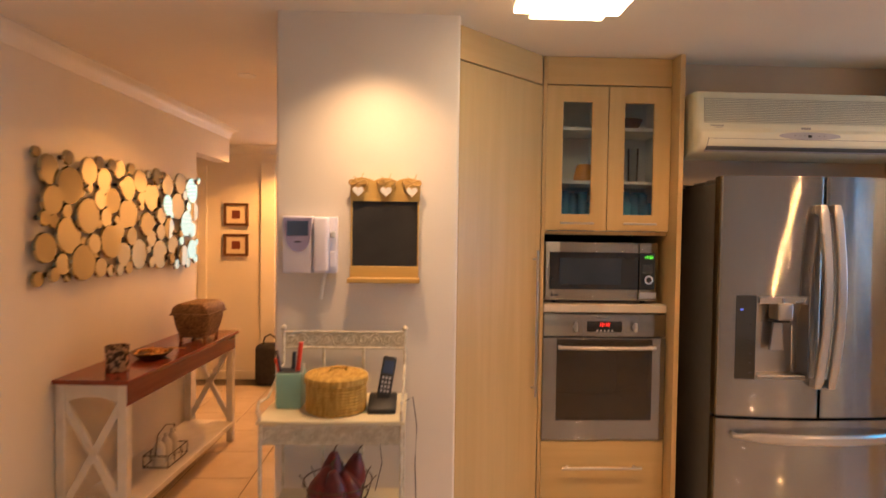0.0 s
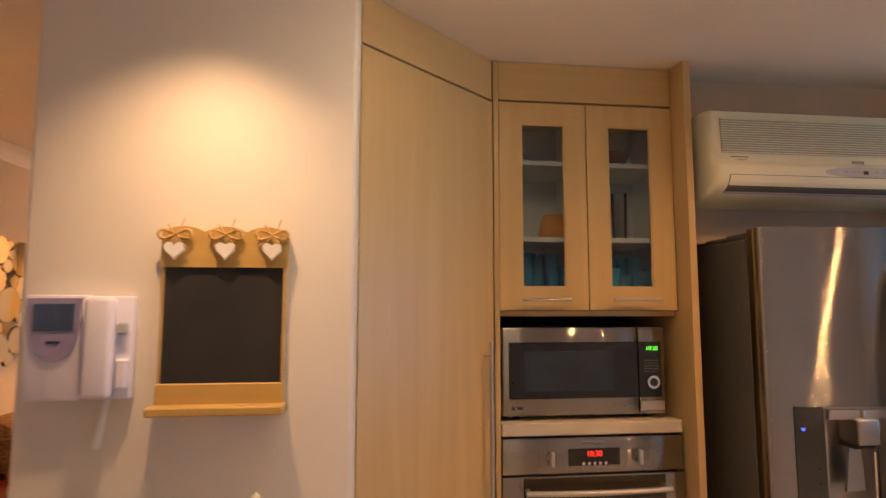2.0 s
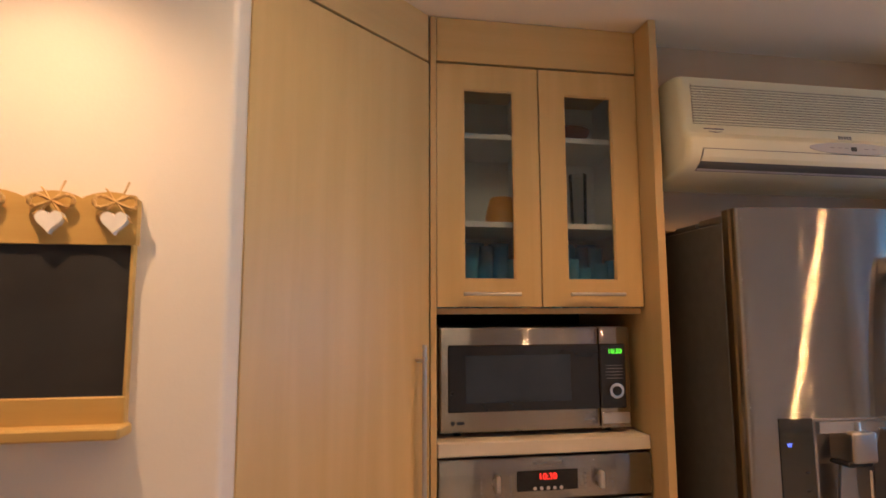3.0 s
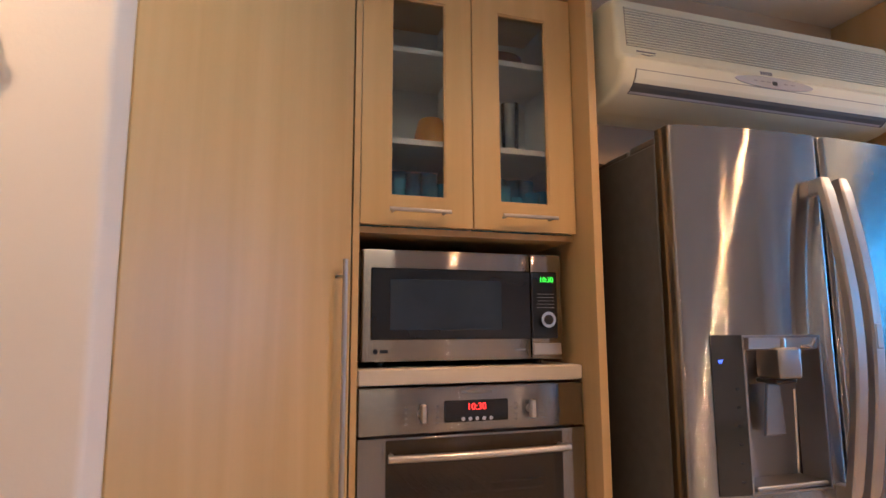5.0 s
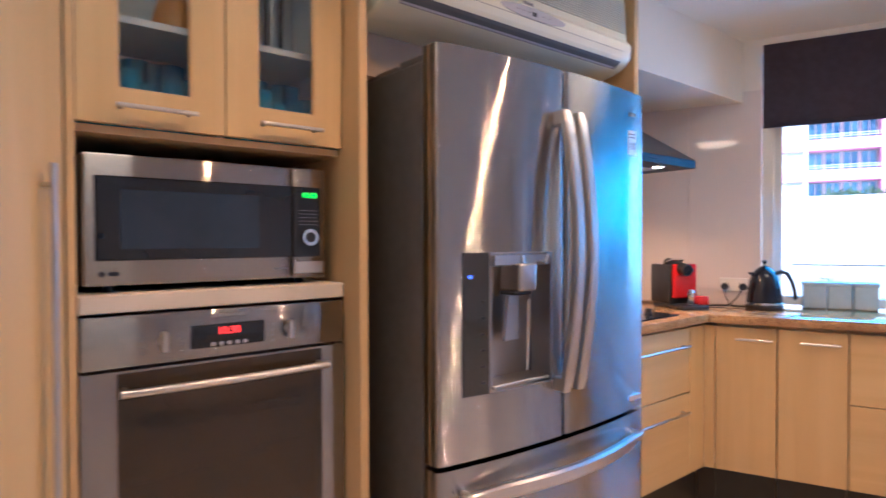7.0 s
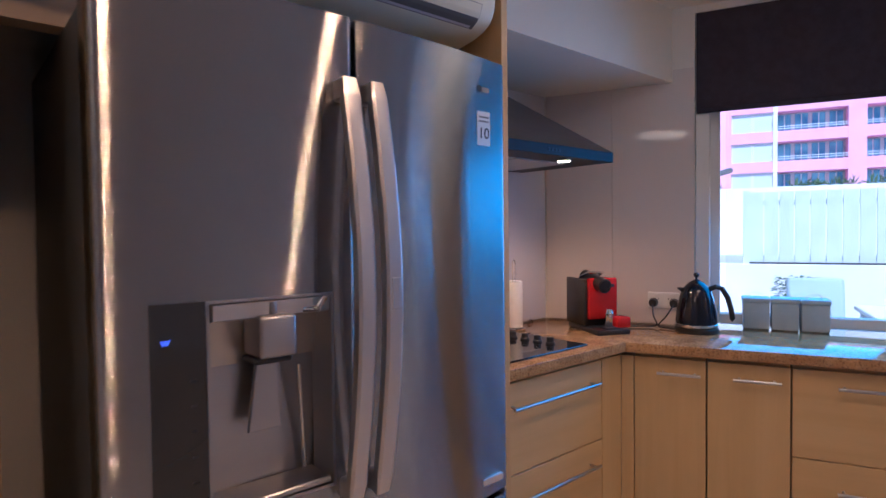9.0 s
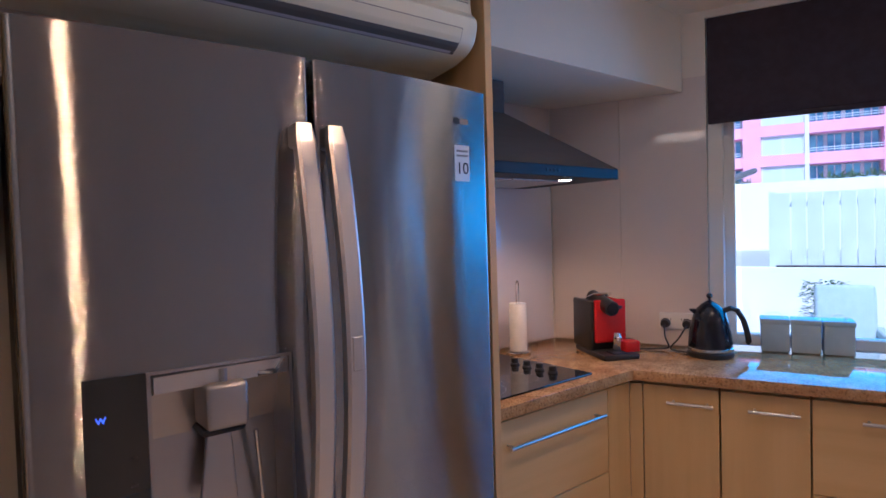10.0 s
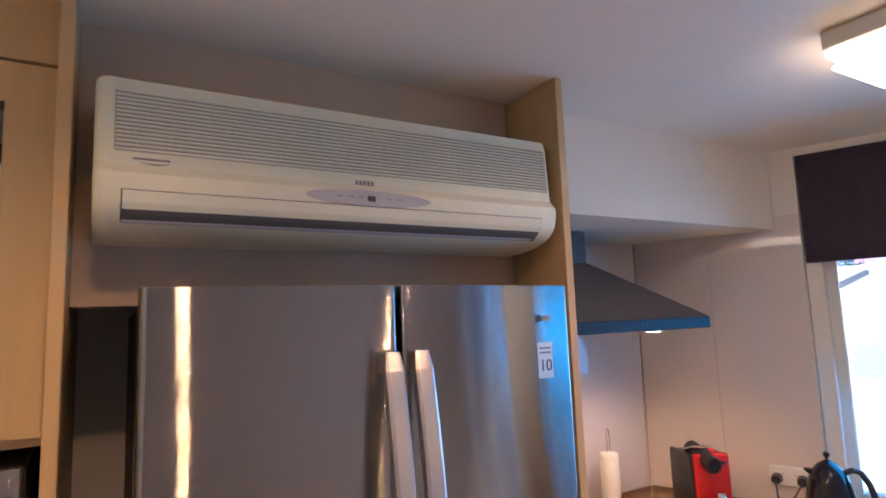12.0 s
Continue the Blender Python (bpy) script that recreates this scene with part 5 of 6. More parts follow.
curl = [(2.835 + 0.016 * math.cos(a), 3.575, 0.948 + 0.016 * math.sin(a)) for a in [k * 0.5 for k in range(16)]]
part("wire_scroll", tube(curl + [(2.84, 3.59, 0.93)], 0.0016, seg=6), M_CHROME, pt, "curled wire ornament", True)

# ---- ceiling lights ----
def panel_light(x, y, z_turn=0.0):
    m = Matrix.Translation((x, y, CEIL)) @ Matrix.Rotation(radians(z_turn), 4, "Z")
    t = thing("ceiling_light", m, (0, 0, 0), "square ceiling light of stepped frosted glass plates, switched on", "ceiling light", "kitchen ceiling lights")
    part("mount", box(-0.190, 0.190, -0.190, 0.190, -0.045, -0.001, 0.003), M_LAMPEDGE, t, "pale metal mount")
    part("diffuser", box(-0.186, 0.186, -0.186, 0.186, -0.066, -0.046, 0.003), M_LAMP, t, "glowing frosted plate")
    part("diffuser", box(-0.130, 0.130, -0.200, 0.200, -0.078, -0.067, 0.003), M_LAMP, t, "glowing frosted plate")
    return t


panel_light(0.25, 2.27)
panel_light(2.635, 2.33)

# recessed downlights
# the last fixture belongs to the added fill lamp, at an assumed place
for dx, dy, power, colour in DOWNLIGHTS:
    t = thing("downlight", MAIN, (dx, dy, CEIL), "round recessed ceiling downlight", "downlight", "recessed downlights")
    part("trim_ring", lathe([(0.030, -0.004), (0.045, -0.006), (0.048, -0.001)], (dx, dy, CEIL), 28), M_WHITE, t, smooth=True)
    part("lamp", lathe([(0.0, -0.002), (0.029, -0.002), (0.029, -0.001)], (dx, dy, CEIL), 24), M_HOTSPOT, t, "lit warm lamp", True)

# ---- things on the block wall ----
BW = 2.66
cb = thing("chalkboard", MAIN, (-0.39, BW, 1.30), "small chalkboard in a pine frame with three hanging hearts", "chalkboard")
part("backing", box(-0.516, -0.258, BW - 0.010, BW - 0.001, 1.315, 1.66, 0.001), M_PINE, cb)
part("slate", box(-0.514, -0.262, BW - 0.013, BW - 0.009, 1.365, 1.613), M_BOARD, cb, "blank black writing surface")
for x in (-0.517, -0.263):
    part("stile", box(x, x + 0.005, BW - 0.018, BW - 0.008, 1.365, 1.613, 0.001), M_PINE, cb)
top = []
for i in range(49):
    u = i / 48
    top.append((-0.519 + u * 0.264, 1.690 + 0.012 * abs(math.sin(u * math.pi * 3)) ** 0.8))
part("crest", prism([(-0.519, 1.613)] + top + [(-0.255, 1.613)], "y", BW - 0.020, BW - 0.001), M_PINE, cb, "wavy pine crest")
part("lower_rail", box(-0.520, -0.257, BW - 0.020, BW - 0.001, 1.315, 1.365, 0.002), M_PINE, cb)
part("chalk_ledge", box(-0.526, -0.251, BW - 0.058, BW - 0.001, 1.303, 1.322, 0.003), M_PINE, cb, "pine chalk ledge")


def heart(x, z, w):
    pts = []
    for k in range(40):
        t = 2 * math.pi * k / 40
        pts.append((x + w / 34 * 16 * math.sin(t) ** 3, z + w / 34 * (13 * math.cos(t) - 5 * math.cos(2 * t) - 2 * math.cos(3 * t) - math.cos(4 * t))))
    bm2 = prism(pts, "y", BW - 0.036, BW - 0.022)
    h = part("heart", bm2, M_HEART, cb, "white wooden heart")
    bow = bmesh.new()
    for sgn in (-1, 1):
        loop = [(x + sgn * 0.034 * math.sin(a), BW - 0.030, z + 0.033 + 0.010 * math.sin(2 * a)) for a in [math.pi * k / 9 for k in range(10)]]
        tube(loop, 0.0036, bow, 6)
        tube([(x, BW - 0.03, z + 0.034), (x + sgn * 0.012, BW - 0.034, z + 0.018), (x + sgn * 0.026, BW - 0.03, z + 0.004 - 0.006 * sgn)], 0.0018, bow, 6)
        tube([(x, BW - 0.03, z + 0.03), (x + sgn * 0.012, BW - 0.028, z + 0.05), (x + sgn * 0.018, BW - 0.026, z + 0.062 + 0.006 * sgn)], 0.0016, bow, 6)
    part("bow", bow, M_TWINE, h, "raffia bow", True)


for x in (-0.489, -0.384, -0.286):
    heart(x, 1.650, 0.044)

# intercom
ic = thing("intercom", MAIN, (-0.66, BW, 1.33), "white video intercom handset unit with curly cord", "intercom")
part("body", prism([(-0.772, 1.552), (-0.655, 1.552), (-0.655, 1.337), (-0.768, 1.337)], "y", BW - 0.042, BW - 0.001, bevel=0.005), M_PHONE, ic, smooth=True)
part("cradle", box(-0.655, -0.566, BW - 0.030, BW - 0.001, 1.337, 1.550, 0.005, seg=2), M_PHONE, ic, smooth=True)
hs = box(-0.652, -0.594, BW - 0.062, BW - 0.031, 1.342, 1.549, 0.012, seg=3)
part("handset", hs, M_PHONE, ic, "white handset", True)
sc_ = []
for k in range(25):
    a = math.pi + math.pi * k / 24
    sc_.append((-0.711 + 0.046 * math.cos(a), 1.475 + 0.058 * math.sin(a)))
part("bezel", prism([(-0.765, 1.545), (-0.757, 1.475)] + sc_ + [(-0.665, 1.475), (-0.659, 1.545)], "y", BW - 0.0475, BW - 0.041), M_BEZEL, ic, "grey shield-shaped bezel")
part("screen", box(-0.752, -0.672, BW - 0.0495, BW - 0.0465, 1.478, 1.534, 0.001), M_SCREEN, ic, "blue-grey screen")
part("button", box(-0.724, -0.698, BW - 0.0495, BW - 0.0465, 1.452, 1.458, 0.001), M_INK, ic)
part("hook", box(-0.592, -0.572, BW - 0.045, BW - 0.029, 1.470, 1.495, 0.004), M_GREYPL, ic)
part("hook", box(-0.592, -0.569, BW - 0.045, BW - 0.029, 1.36, 1.42, 0.004), M_PHONE, ic)
coil = []
for k in range(200):
    u = k / 199
    a = u * 2 * math.pi * 22
    x = -0.612 - 0.018 * u
    z = 1.338 - 0.100 * u
    coil.append((x + 0.006 * math.cos(a), BW - 0.020 + 0.006 * math.sin(a), z))
part("curly_cord", tube(coil, 0.0023, seg=5), M_HEART, ic, "white curly cord", True)

# ---- iron stand and what is on it ----
EX0, EX1, EYB, EYF, EZ = -0.765, -0.305, 2.632, 2.315, 0.862
st = thing("iron_stand", MAIN, ((EX0 + EX1) / 2, 2.48, 0), "cream painted wrought iron stand with scrollwork and shelf", "stand")
for x in (EX0, EX1):
    p = part("back_post", rod((x, EYB, 0.0), (x, EYB, 1.122), 0.006, seg=10), M_IRON, st, smooth=True)
    part("finial", lathe([(0.006, 0), (0.011, 0.006), (0.011, 0.013), (0.004, 0.02), (0.0, 0.024)], (x, EYB, 1.118), 14), M_IRON, p, smooth=True)
    part("front_post", rod((x, EYF, 0.0), (x, EYF, EZ), 0.006, seg=10), M_IRON, st, smooth=True)
    part("arm", tube([(x, EYB, 0.985), (x, EYB - 0.05, 0.990), (x, EYB - 0.12, 0.955), (x, EYB - 0.22, 0.925), (x, EYF - 0.015, 0.94), (x, EYF - 0.028, 0.915), (x, EYF - 0.012, 0.895), (x, EYF, EZ)], 0.0055, seg=8), M_IRON, st, smooth=True)
part("shelf", box(EX0 - 0.012, EX1 + 0.012, EYF - 0.012, EYB + 0.010, EZ, EZ + 0.016, 0.005, seg=2), M_SHELF, st, "cream enamelled shelf", True)
part("shelf", box(EX0, EX1, EYF, EYB, 0.50, 0.512, 0.003), M_SHELF, st, "cream lower shelf")


def scroll_panel(y, z0, z1, name):
    bm2 = bmesh.new()
    rod((EX0, y, z1), (EX1, y, z1), 0.005, bm2, 8)
    rod((EX0, y, z0), (EX1, y, z0), 0.005, bm2, 8)
    n = 5
    w = (EX1 - EX0) / n
    zc, r = (z0 + z1) / 2, (z1 - z0) / 2 - 0.005
    for i in range(n):
        cx = EX0 + (i + 0.5) * w
        for sgn in (-1, 1):
            pts = []
            for k in range(22):
                a = k / 21 * 3.3 * math.pi
                rr = r * (1 - 0.78 * k / 21)
                pts.append((cx + sgn * (w * 0.24 + rr * 0.95 * math.cos(a)) * 1.0, y, zc + sgn * rr * math.sin(a)))
            tube(pts, 0.0036, bm2, 6)
        lf = bmesh.new()
        bmesh.ops.create_icosphere(lf, subdivisions=1, radius=1)
        for v in lf.verts:
            v.co = Vector((cx + v.co.x * 0.010, y + v.co.y * 0.004, zc + v.co.z * 0.014))
        merge(bm2, lf)
    back = box(EX0 + 0.004, EX1 - 0.004, y + 0.001, y + 0.003, z0, z1)
    merge(bm2, back)
    return part(name, bm2, M_IRON, st, "cast leaf scrollwork band", True)


scroll_panel(EYB, 1.052, 1.112, "scroll_panel")
scroll_panel(EYF, 0.800, 0.852, "scroll_panel")
for u in (0.33, 0.66):
    x = EX0 + u * (EX1 - EX0)
    part("upright", rod((x, EYB, EZ + 0.01), (x, EYB, 1.054), 0.006, seg=8), M_IRON, st, smooth=True)
    part("upright", rod((x, EYB, 0.51), (x, EYB, EZ), 0.006, seg=8), M_IRON, st, smooth=True)

# pen cup
PCX, PCY, SZ = -0.700, 2.470, EZ + 0.016
pc = thing("pen_cup", MAIN, (PCX, PCY, SZ), "square pale teal ceramic cup full of pens", "pen cup")
bm = box(PCX - 0.045, PCX + 0.045, PCY - 0.045, PCY + 0.045, SZ, SZ + 0.125, 0.008, seg=2)
topf = [f for f in bm.faces if f.normal.z > 0.9]
part("cup", bm, M_TEALCUP, pc, smooth=True)
# the cup is solid: a dark plate paints the shade inside its mouth
part("opening", box(PCX - 0.038, PCX + 0.038, PCY - 0.038, PCY + 0.038, SZ + 0.1215, SZ + 0.1262), M_INK, pc)
for dx, dy, lx, ly, h, r, mat in ((0.012, 0.0, 0.022, 0.0, 0.10, 0.008, M_ORANGERED), (-0.012, -0.01, -0.035, -0.01, 0.075, 0.005, M_INK), (0.0, 0.012, 0.004, 0.02, 0.06, 0.007, M_INK), (-0.02, 0.0, -0.03, 0.0, 0.045, 0.009, M_ORANGERED), (0.022, -0.012, 0.026, -0.012, 0.03, 0.005, M_WHITE)):
    part("pen", rod((PCX + dx, PCY + dy, SZ + 0.02), (PCX + dx + lx, PCY + dy + ly, SZ + 0.125 + h), r, seg=10), mat, pc, smooth=True)

# round straw basket
BX, BY = -0.535, 2.43
bk = thing("straw_basket", MAIN, (BX, BY, SZ), "round woven straw basket with lid and loop handle", "basket")
prof = [(0.098, 0.0), (0.104, 0.004)]
for k in range(9):
    prof += [(0.103 + 0.002, 0.008 + k * 0.0105), (0.0995, 0.0132 + k * 0.0105)]
bm = lathe(prof + [(0.09, 0.103)], (BX, BY, SZ), 44)
for v in bm.verts:
    v.co += Vector((noise.noise(v.co * 60), noise.noise(v.co * 60 + Vector((9, 0, 0))), 0)) * 0.0018
part("body", bm, M_STRAW, bk, smooth=True)
bm = lathe([(0.108, 0.100), (0.110, 0.106), (0.109, 0.122), (0.102, 0.128), (0.08, 0.131), (0.078, 0.1290), (0.05, 0.132), (0.0, 0.133)], (BX, BY, SZ), 44)
for v in bm.verts:
    v.co += Vector((noise.noise(v.co * 70), noise.noise(v.co * 70 + Vector((5, 0, 0))), noise.noise(v.co * 50) * 0.6)) * 0.0022
lid = part("lid", bm, M_STRAW, bk, "straw lid", True)
part("loop", tube([(BX - 0.03, BY - 0.01, SZ + 0.128), (BX - 0.015, BY, SZ + 0.146), (BX + 0.01, BY, SZ + 0.148), (BX + 0.03, BY + 0.008, SZ + 0.146), (BX + 0.032, BY + 0.02, SZ + 0.130)], 0.006, seg=8), M_STRAW, lid, smooth=True)

# cordless phone on its cradle
PX, PY = -0.375, 2.43
ph = thing("cordless_phone", MAIN, (PX, PY, SZ), "dark silver cordless phone standing in its charging cradle", "phone")
part("cradle", prism([(PY - 0.06, SZ), (PY + 0.06, SZ), (PY + 0.06, SZ + 0.045), (PY + 0.02, SZ + 0.05), (PY - 0.06, SZ + 0.018)], "x", PX - 0.048, PX + 0.048, bevel=0.006), M_BLACK, ph, smooth=True)
PHM = Matrix.Translation((PX, PY + 0.005, SZ + 0.028)) @ pose(0, 0, 0, -16, 9, 0)
bm = box(-0.024, 0.024, -0.012, 0.012, 0.0, 0.155, 0.007, seg=3)
bmesh.ops.transform(bm, matrix=PHM, verts=bm.verts)
hd = part("handset", bm, M_BLACK, ph, "dark handset", True)
bm = box(-0.018, 0.018, -0.0135, -0.011, 0.095, 0.140, 0.001)
bmesh.ops.transform(bm, matrix=PHM, verts=bm.verts)
part("screen", bm, M_SCREEN, hd)
for i in range(4):
    for j in range(3):
        bm = box(-0.016 + j * 0.012, -0.008 + j * 0.012, -0.0138, -0.011, 0.030 + i * 0.015, 0.039 + i * 0.015, 0.0005)
        bmesh.ops.transform(bm, matrix=PHM, verts=bm.verts)
        part("key", bm, M_GREYPL, hd)
solo("phone_cord", tube([(EX1 + 0.01, 2.50, SZ + 0.01), (EX1 + 0.035, 2.48, SZ + 0.03), (EX1 + 0.05, 2.48, 0.80), (EX1 + 0.045, 2.50, 0.66), (EX1 + 0.05, 2.50, 0.52), (EX1 + 0.03, 2.52, 0.40), (EX1 + 0.04, 2.55, 0.2), (EX1 + 0.03, 2.62, 0.05)], 0.002, seg=6), M_BLACK, "thin dark phone cord hanging beside the stand", "cable", smooth=True)
solo("phone_cord", tube([(-0.36, 2.60, EZ), (-0.37, 2.61, 0.80), (-0.40, 2.61, 0.72), (-0.385, 2.60, 0.62), (-0.41, 2.60, 0.516)], 0.002, seg=6), M_BLACK, "thin dark phone cord behind the stand", "cable", smooth=True)

# wire bowl with dark red ornaments on the lower shelf
fb = thing("fruit_bowl", MAIN, (-0.53, 2.45, 0.512), "wire bowl of dark red pear ornaments on the lower shelf", "bowl")
bm = bmesh.new()
for zr, rr in ((0.02, 0.07), (0.06, 0.105), (0.11, 0.12)):
    tube([(-0.53 + rr * math.cos(a), 2.45 + rr * math.sin(a), 0.512 + zr) for a in [2 * math.pi * k / 24 for k in range(25)]], 0.0025, bm, 6)
for k in range(10):
    a = 2 * math.pi * k / 10
    tube([(-0.53 + rr * math.cos(a), 2.45 + rr * math.sin(a), 0.512 + zr) for zr, rr in ((0.002, 0.04), (0.02, 0.07), (0.06, 0.105), (0.11, 0.12), (0.125, 0.135))], 0.002, bm, 6)
part("wire", bm, M_STEM, fb, smooth=True)
for x, y, z, tl, s in ((-0.595, 2.42, 0.555, 18, 1.0), (-0.525, 2.40, 0.55, -8, 0.95), (-0.47, 2.43, 0.55, -20, 0.9), (-0.56, 2.50, 0.57, 4, 1.0), (-0.49, 2.51, 0.57, 10, 0.95)):
    bm = lathe([(0.0, 0), (0.03, 0.004), (0.048, 0.03), (0.047, 0.055), (0.034, 0.09), (0.020, 0.118), (0.014, 0.13), (0.0, 0.135)], (0, 0, 0), 20)
    bmesh.ops.transform(bm, matrix=Matrix.Translation((x, y, z)) @ pose(0, 0, 0, 0, tl, 0) @ Matrix.Scale(s, 4), verts=bm.verts)
    pr = part("pear", bm, M_MAROON, fb, "dark red pear", True)
    m = Matrix.Translation((x, y, z)) @ pose(0, 0, 0, 0, tl, 0) @ Matrix.Scale(s, 4)
    part("stem", tube([m @ Vector((0, 0, 0.13)), m @ Vector((0.003, 0, 0.15)), m @ Vector((0.012, 0, 0.165))], 0.003, seg=6), M_STEM, pr)

# ---- hall ----
HALL = Matrix.Translation((-1.965, 3.2, 0)) @ Matrix.Rotation(-math.atan(0.045), 4, "Z")  # x out of the hall wall, y along it
cn = thing("console_table", HALL, (0.22, 0.7, 0), "white console table with cherry top and crossed ends", "console table")
CY0, CY1, CD, CZ = -0.02, 1.36, 0.35, 0.785
part("tabletop", box(0.005, CD + 0.02, CY0 - 0.02, CY1 + 0.02, CZ - 0.022, CZ, 0.005, seg=2), M_CHERRY, cn, "dark cherry tabletop")
part("apron", box(CD - 0.022, CD, CY0 + 0.002, CY1 - 0.002, CZ - 0.125, CZ - 0.022, 0.002), M_CHERRY, cn, "cherry front rail")
part("apron", box(0.01, 0.03, CY0, CY1, CZ - 0.11, CZ - 0.022), M_WHITEWOOD, cn)
for y in (CY0, CY1 - 0.045):
    for x in (0.01, CD - 0.047):
        part("leg", box(x, x + 0.045, y, y + 0.045, 0.006, CZ - 0.022, 0.003), M_WHITEWOOD, cn)
    part("end_rail", prism([(0.055, CZ - 0.022), (CD - 0.047, CZ - 0.022), (CD - 0.047, CZ - 0.11), (CD * 0.62, CZ - 0.085), (CD * 0.38, CZ - 0.085), (0.055, CZ - 0.11)], "y", y + 0.010, y + 0.032), M_WHITEWOOD, cn)
    for a, b in ((0.035, CD - 0.027), (CD - 0.027, 0.035)):
        bm = box(-0.017, 0.017, -0.010, 0.010, 0, 1, 0.0)
        va, vb = Vector((a, y + 0.022, 0.16)), Vector((b, y + 0.022 + (0.002 if a < b else -0.002), CZ - 0.10))
        d = vb - va
        m = Matrix.Translation(va) @ Matrix.Rotation(math.atan2(d.x, d.z), 4, "Y") @ Matrix.Diagonal((1, 1, d.length, 1))
        bmesh.ops.transform(bm, matrix=m, verts=bm.verts)
        part("cross_brace", bm, M_WHITEWOOD, cn)
part("lower_shelf", box(0.008, CD, CY0 + 0.005, CY1 - 0.005, 0.115, 0.150, 0.003), M_WHITEWOOD, cn)

# mirror of overlapping discs
rnd = random.Random(11)
mr = thing("disc_mirror", HALL, (0.012, 0.6, 1.52), "large wall mirror of many overlapping round discs, coloured with a dim gold reflection", "mirror")
discs = []
MY0, MY1, MZ0, MZ1 = -0.19, 1.48, 1.225, 1.875
for r in [0.092] * 12 + [0.072] * 18 + [0.055] * 26 + [0.038] * 40 + [0.028] * 26:
    for _ in range(60):
        y, z = rnd.uniform(MY0 + r, MY1 - r), rnd.uniform(MZ0 + r, MZ1 - r)
        if all(math.hypot(y - a, z - b) > (r + c) * 0.86 for a, b, c in discs):
            discs.append((y, z, r))
            break
for i, (y, z, r) in enumerate(discs):
    x = 0.030 + 0.011 * (i % 3)
    bm = rod((x - 0.012, y, z), (x, y, z), r, seg=36, r2=r - 0.005)
    tl = Matrix.Translation((x, y, z)) @ pose(0, 0, 0, 0, rnd.uniform(-3, 3), rnd.uniform(-3, 3)) @ Matrix.Translation((-x, -y, -z))
    bmesh.ops.transform(bm, matrix=tl, verts=bm.verts)
    dsc = part("mirror_disc", bm, M_MIRROR, mr)
    part("spacer", rod((0.001, y, z), (x - 0.011, y, z), r * 0.3, seg=20), M_MIRBACK, dsc)

# things on the console (HALL coordinates)
vs = thing("candle_glass", HALL, (0.20, 0.16, CZ), "dark patterned glass candle holder on the console", "candle holder")
part("glass", lathe([(0.050, 0), (0.054, 0.004), (0.052, 0.06), (0.056, 0.125), (0.053, 0.126), (0.048, 0.06), (0.046, 0.010)], (0.20, 0.16, CZ), 24), M_AMBERGLASS, vs, smooth=True)
part("candle", lathe([(0.04, 0.010), (0.04, 0.07), (0.0, 0.072)], (0.20, 0.16, CZ), 20), M_POTPOURRI, vs, smooth=True)
bw = thing("petal_bowl", HALL, (0.22, 0.46, CZ), "dark shallow bowl of dried orange petals", "bowl")
part("dish", lathe([(0.05, 0), (0.075, 0.01), (0.105, 0.035), (0.102, 0.036), (0.06, 0.014)], (0.22, 0.46, CZ), 28), M_STEM, bw, smooth=True)
for k in range(46):
    a, q = rnd.uniform(0, 6.28), 0.085 * math.sqrt(rnd.random())
    bm = bmesh.new()
    bmesh.ops.create_icosphere(bm, subdivisions=1, radius=0.014)
    for v in bm.verts:
        v.co = Vector((v.co.x * 1.2, v.co.y * 0.8, v.co.z * 0.45))
    bmesh.ops.transform(bm, matrix=Matrix.Translation((0.22 + q * math.cos(a), 0.46 + q * math.sin(a), CZ + 0.03 + 0.022 * (1 - q / 0.09))) @ pose(0, 0, 0, rnd.uniform(-40, 40), rnd.uniform(-40, 40), rnd.uniform(0, 360)), verts=bm.verts)
    part("petal", bm, M_POTPOURRI, bw)
part("spoon", rod((0.28, 0.52, CZ + 0.045), (0.36, 0.56, CZ + 0.035), 0.004), M_TWINE, bw)
# dark wicker casket
wb = thing("wicker_casket", HALL, (0.24, 1.02, CZ), "dark brown woven casket with bulging sides on feet", "basket")
bm = bmesh.new()
rings = []
for z, a, b in ((0.03, 0.115, 0.085), (0.08, 0.135, 0.10), (0.15, 0.150, 0.115), (0.175, 0.150, 0.115)):
    ring = []
    for k in range(32):
        t = 2 * math.pi * k / 32
        c, s_ = math.cos(t), math.sin(t)
        e = 0.35
        ring.append(bm.verts.new((0.24 + b * math.copysign(abs(s_) ** e, s_), 1.02 + a * math.copysign(abs(c) ** e, c), CZ + z)))
    rings.append(ring)
for r0, r1 in zip(rings, rings[1:]):
    for k in range(32):
        bm.faces.new((r0[k], r0[(k + 1) % 32], r1[(k + 1) % 32], r1[k]))
bm.faces.new(rings[0][::-1]), bm.faces.new(rings[-1])
bmesh.ops.subdivide_edges(bm, edges=bm.edges[:], cuts=1)
for v in bm.verts:
    v.co += Vector((noise.noise(v.co * 90), noise.noise(v.co * 90 + Vector((3, 0, 0))), 0)) * 0.003
part("body", bm, M_BASKET, wb, smooth=True)
bm = prism([(0.122, CZ + 0.180), (0.358, CZ + 0.180), (0.350, CZ + 0.218), (0.315, CZ + 0.246), (0.165, CZ + 0.246), (0.130, CZ + 0.218)], "y", 0.872, 1.168, bevel=0.010)
part("lid", bm, M_BASKET, wb, "woven domed lid", True)
part("band", box(0.118, 0.362, 0.866, 1.174, CZ + 0.172, CZ + 0.184, 0.004), M_BASKET, wb)
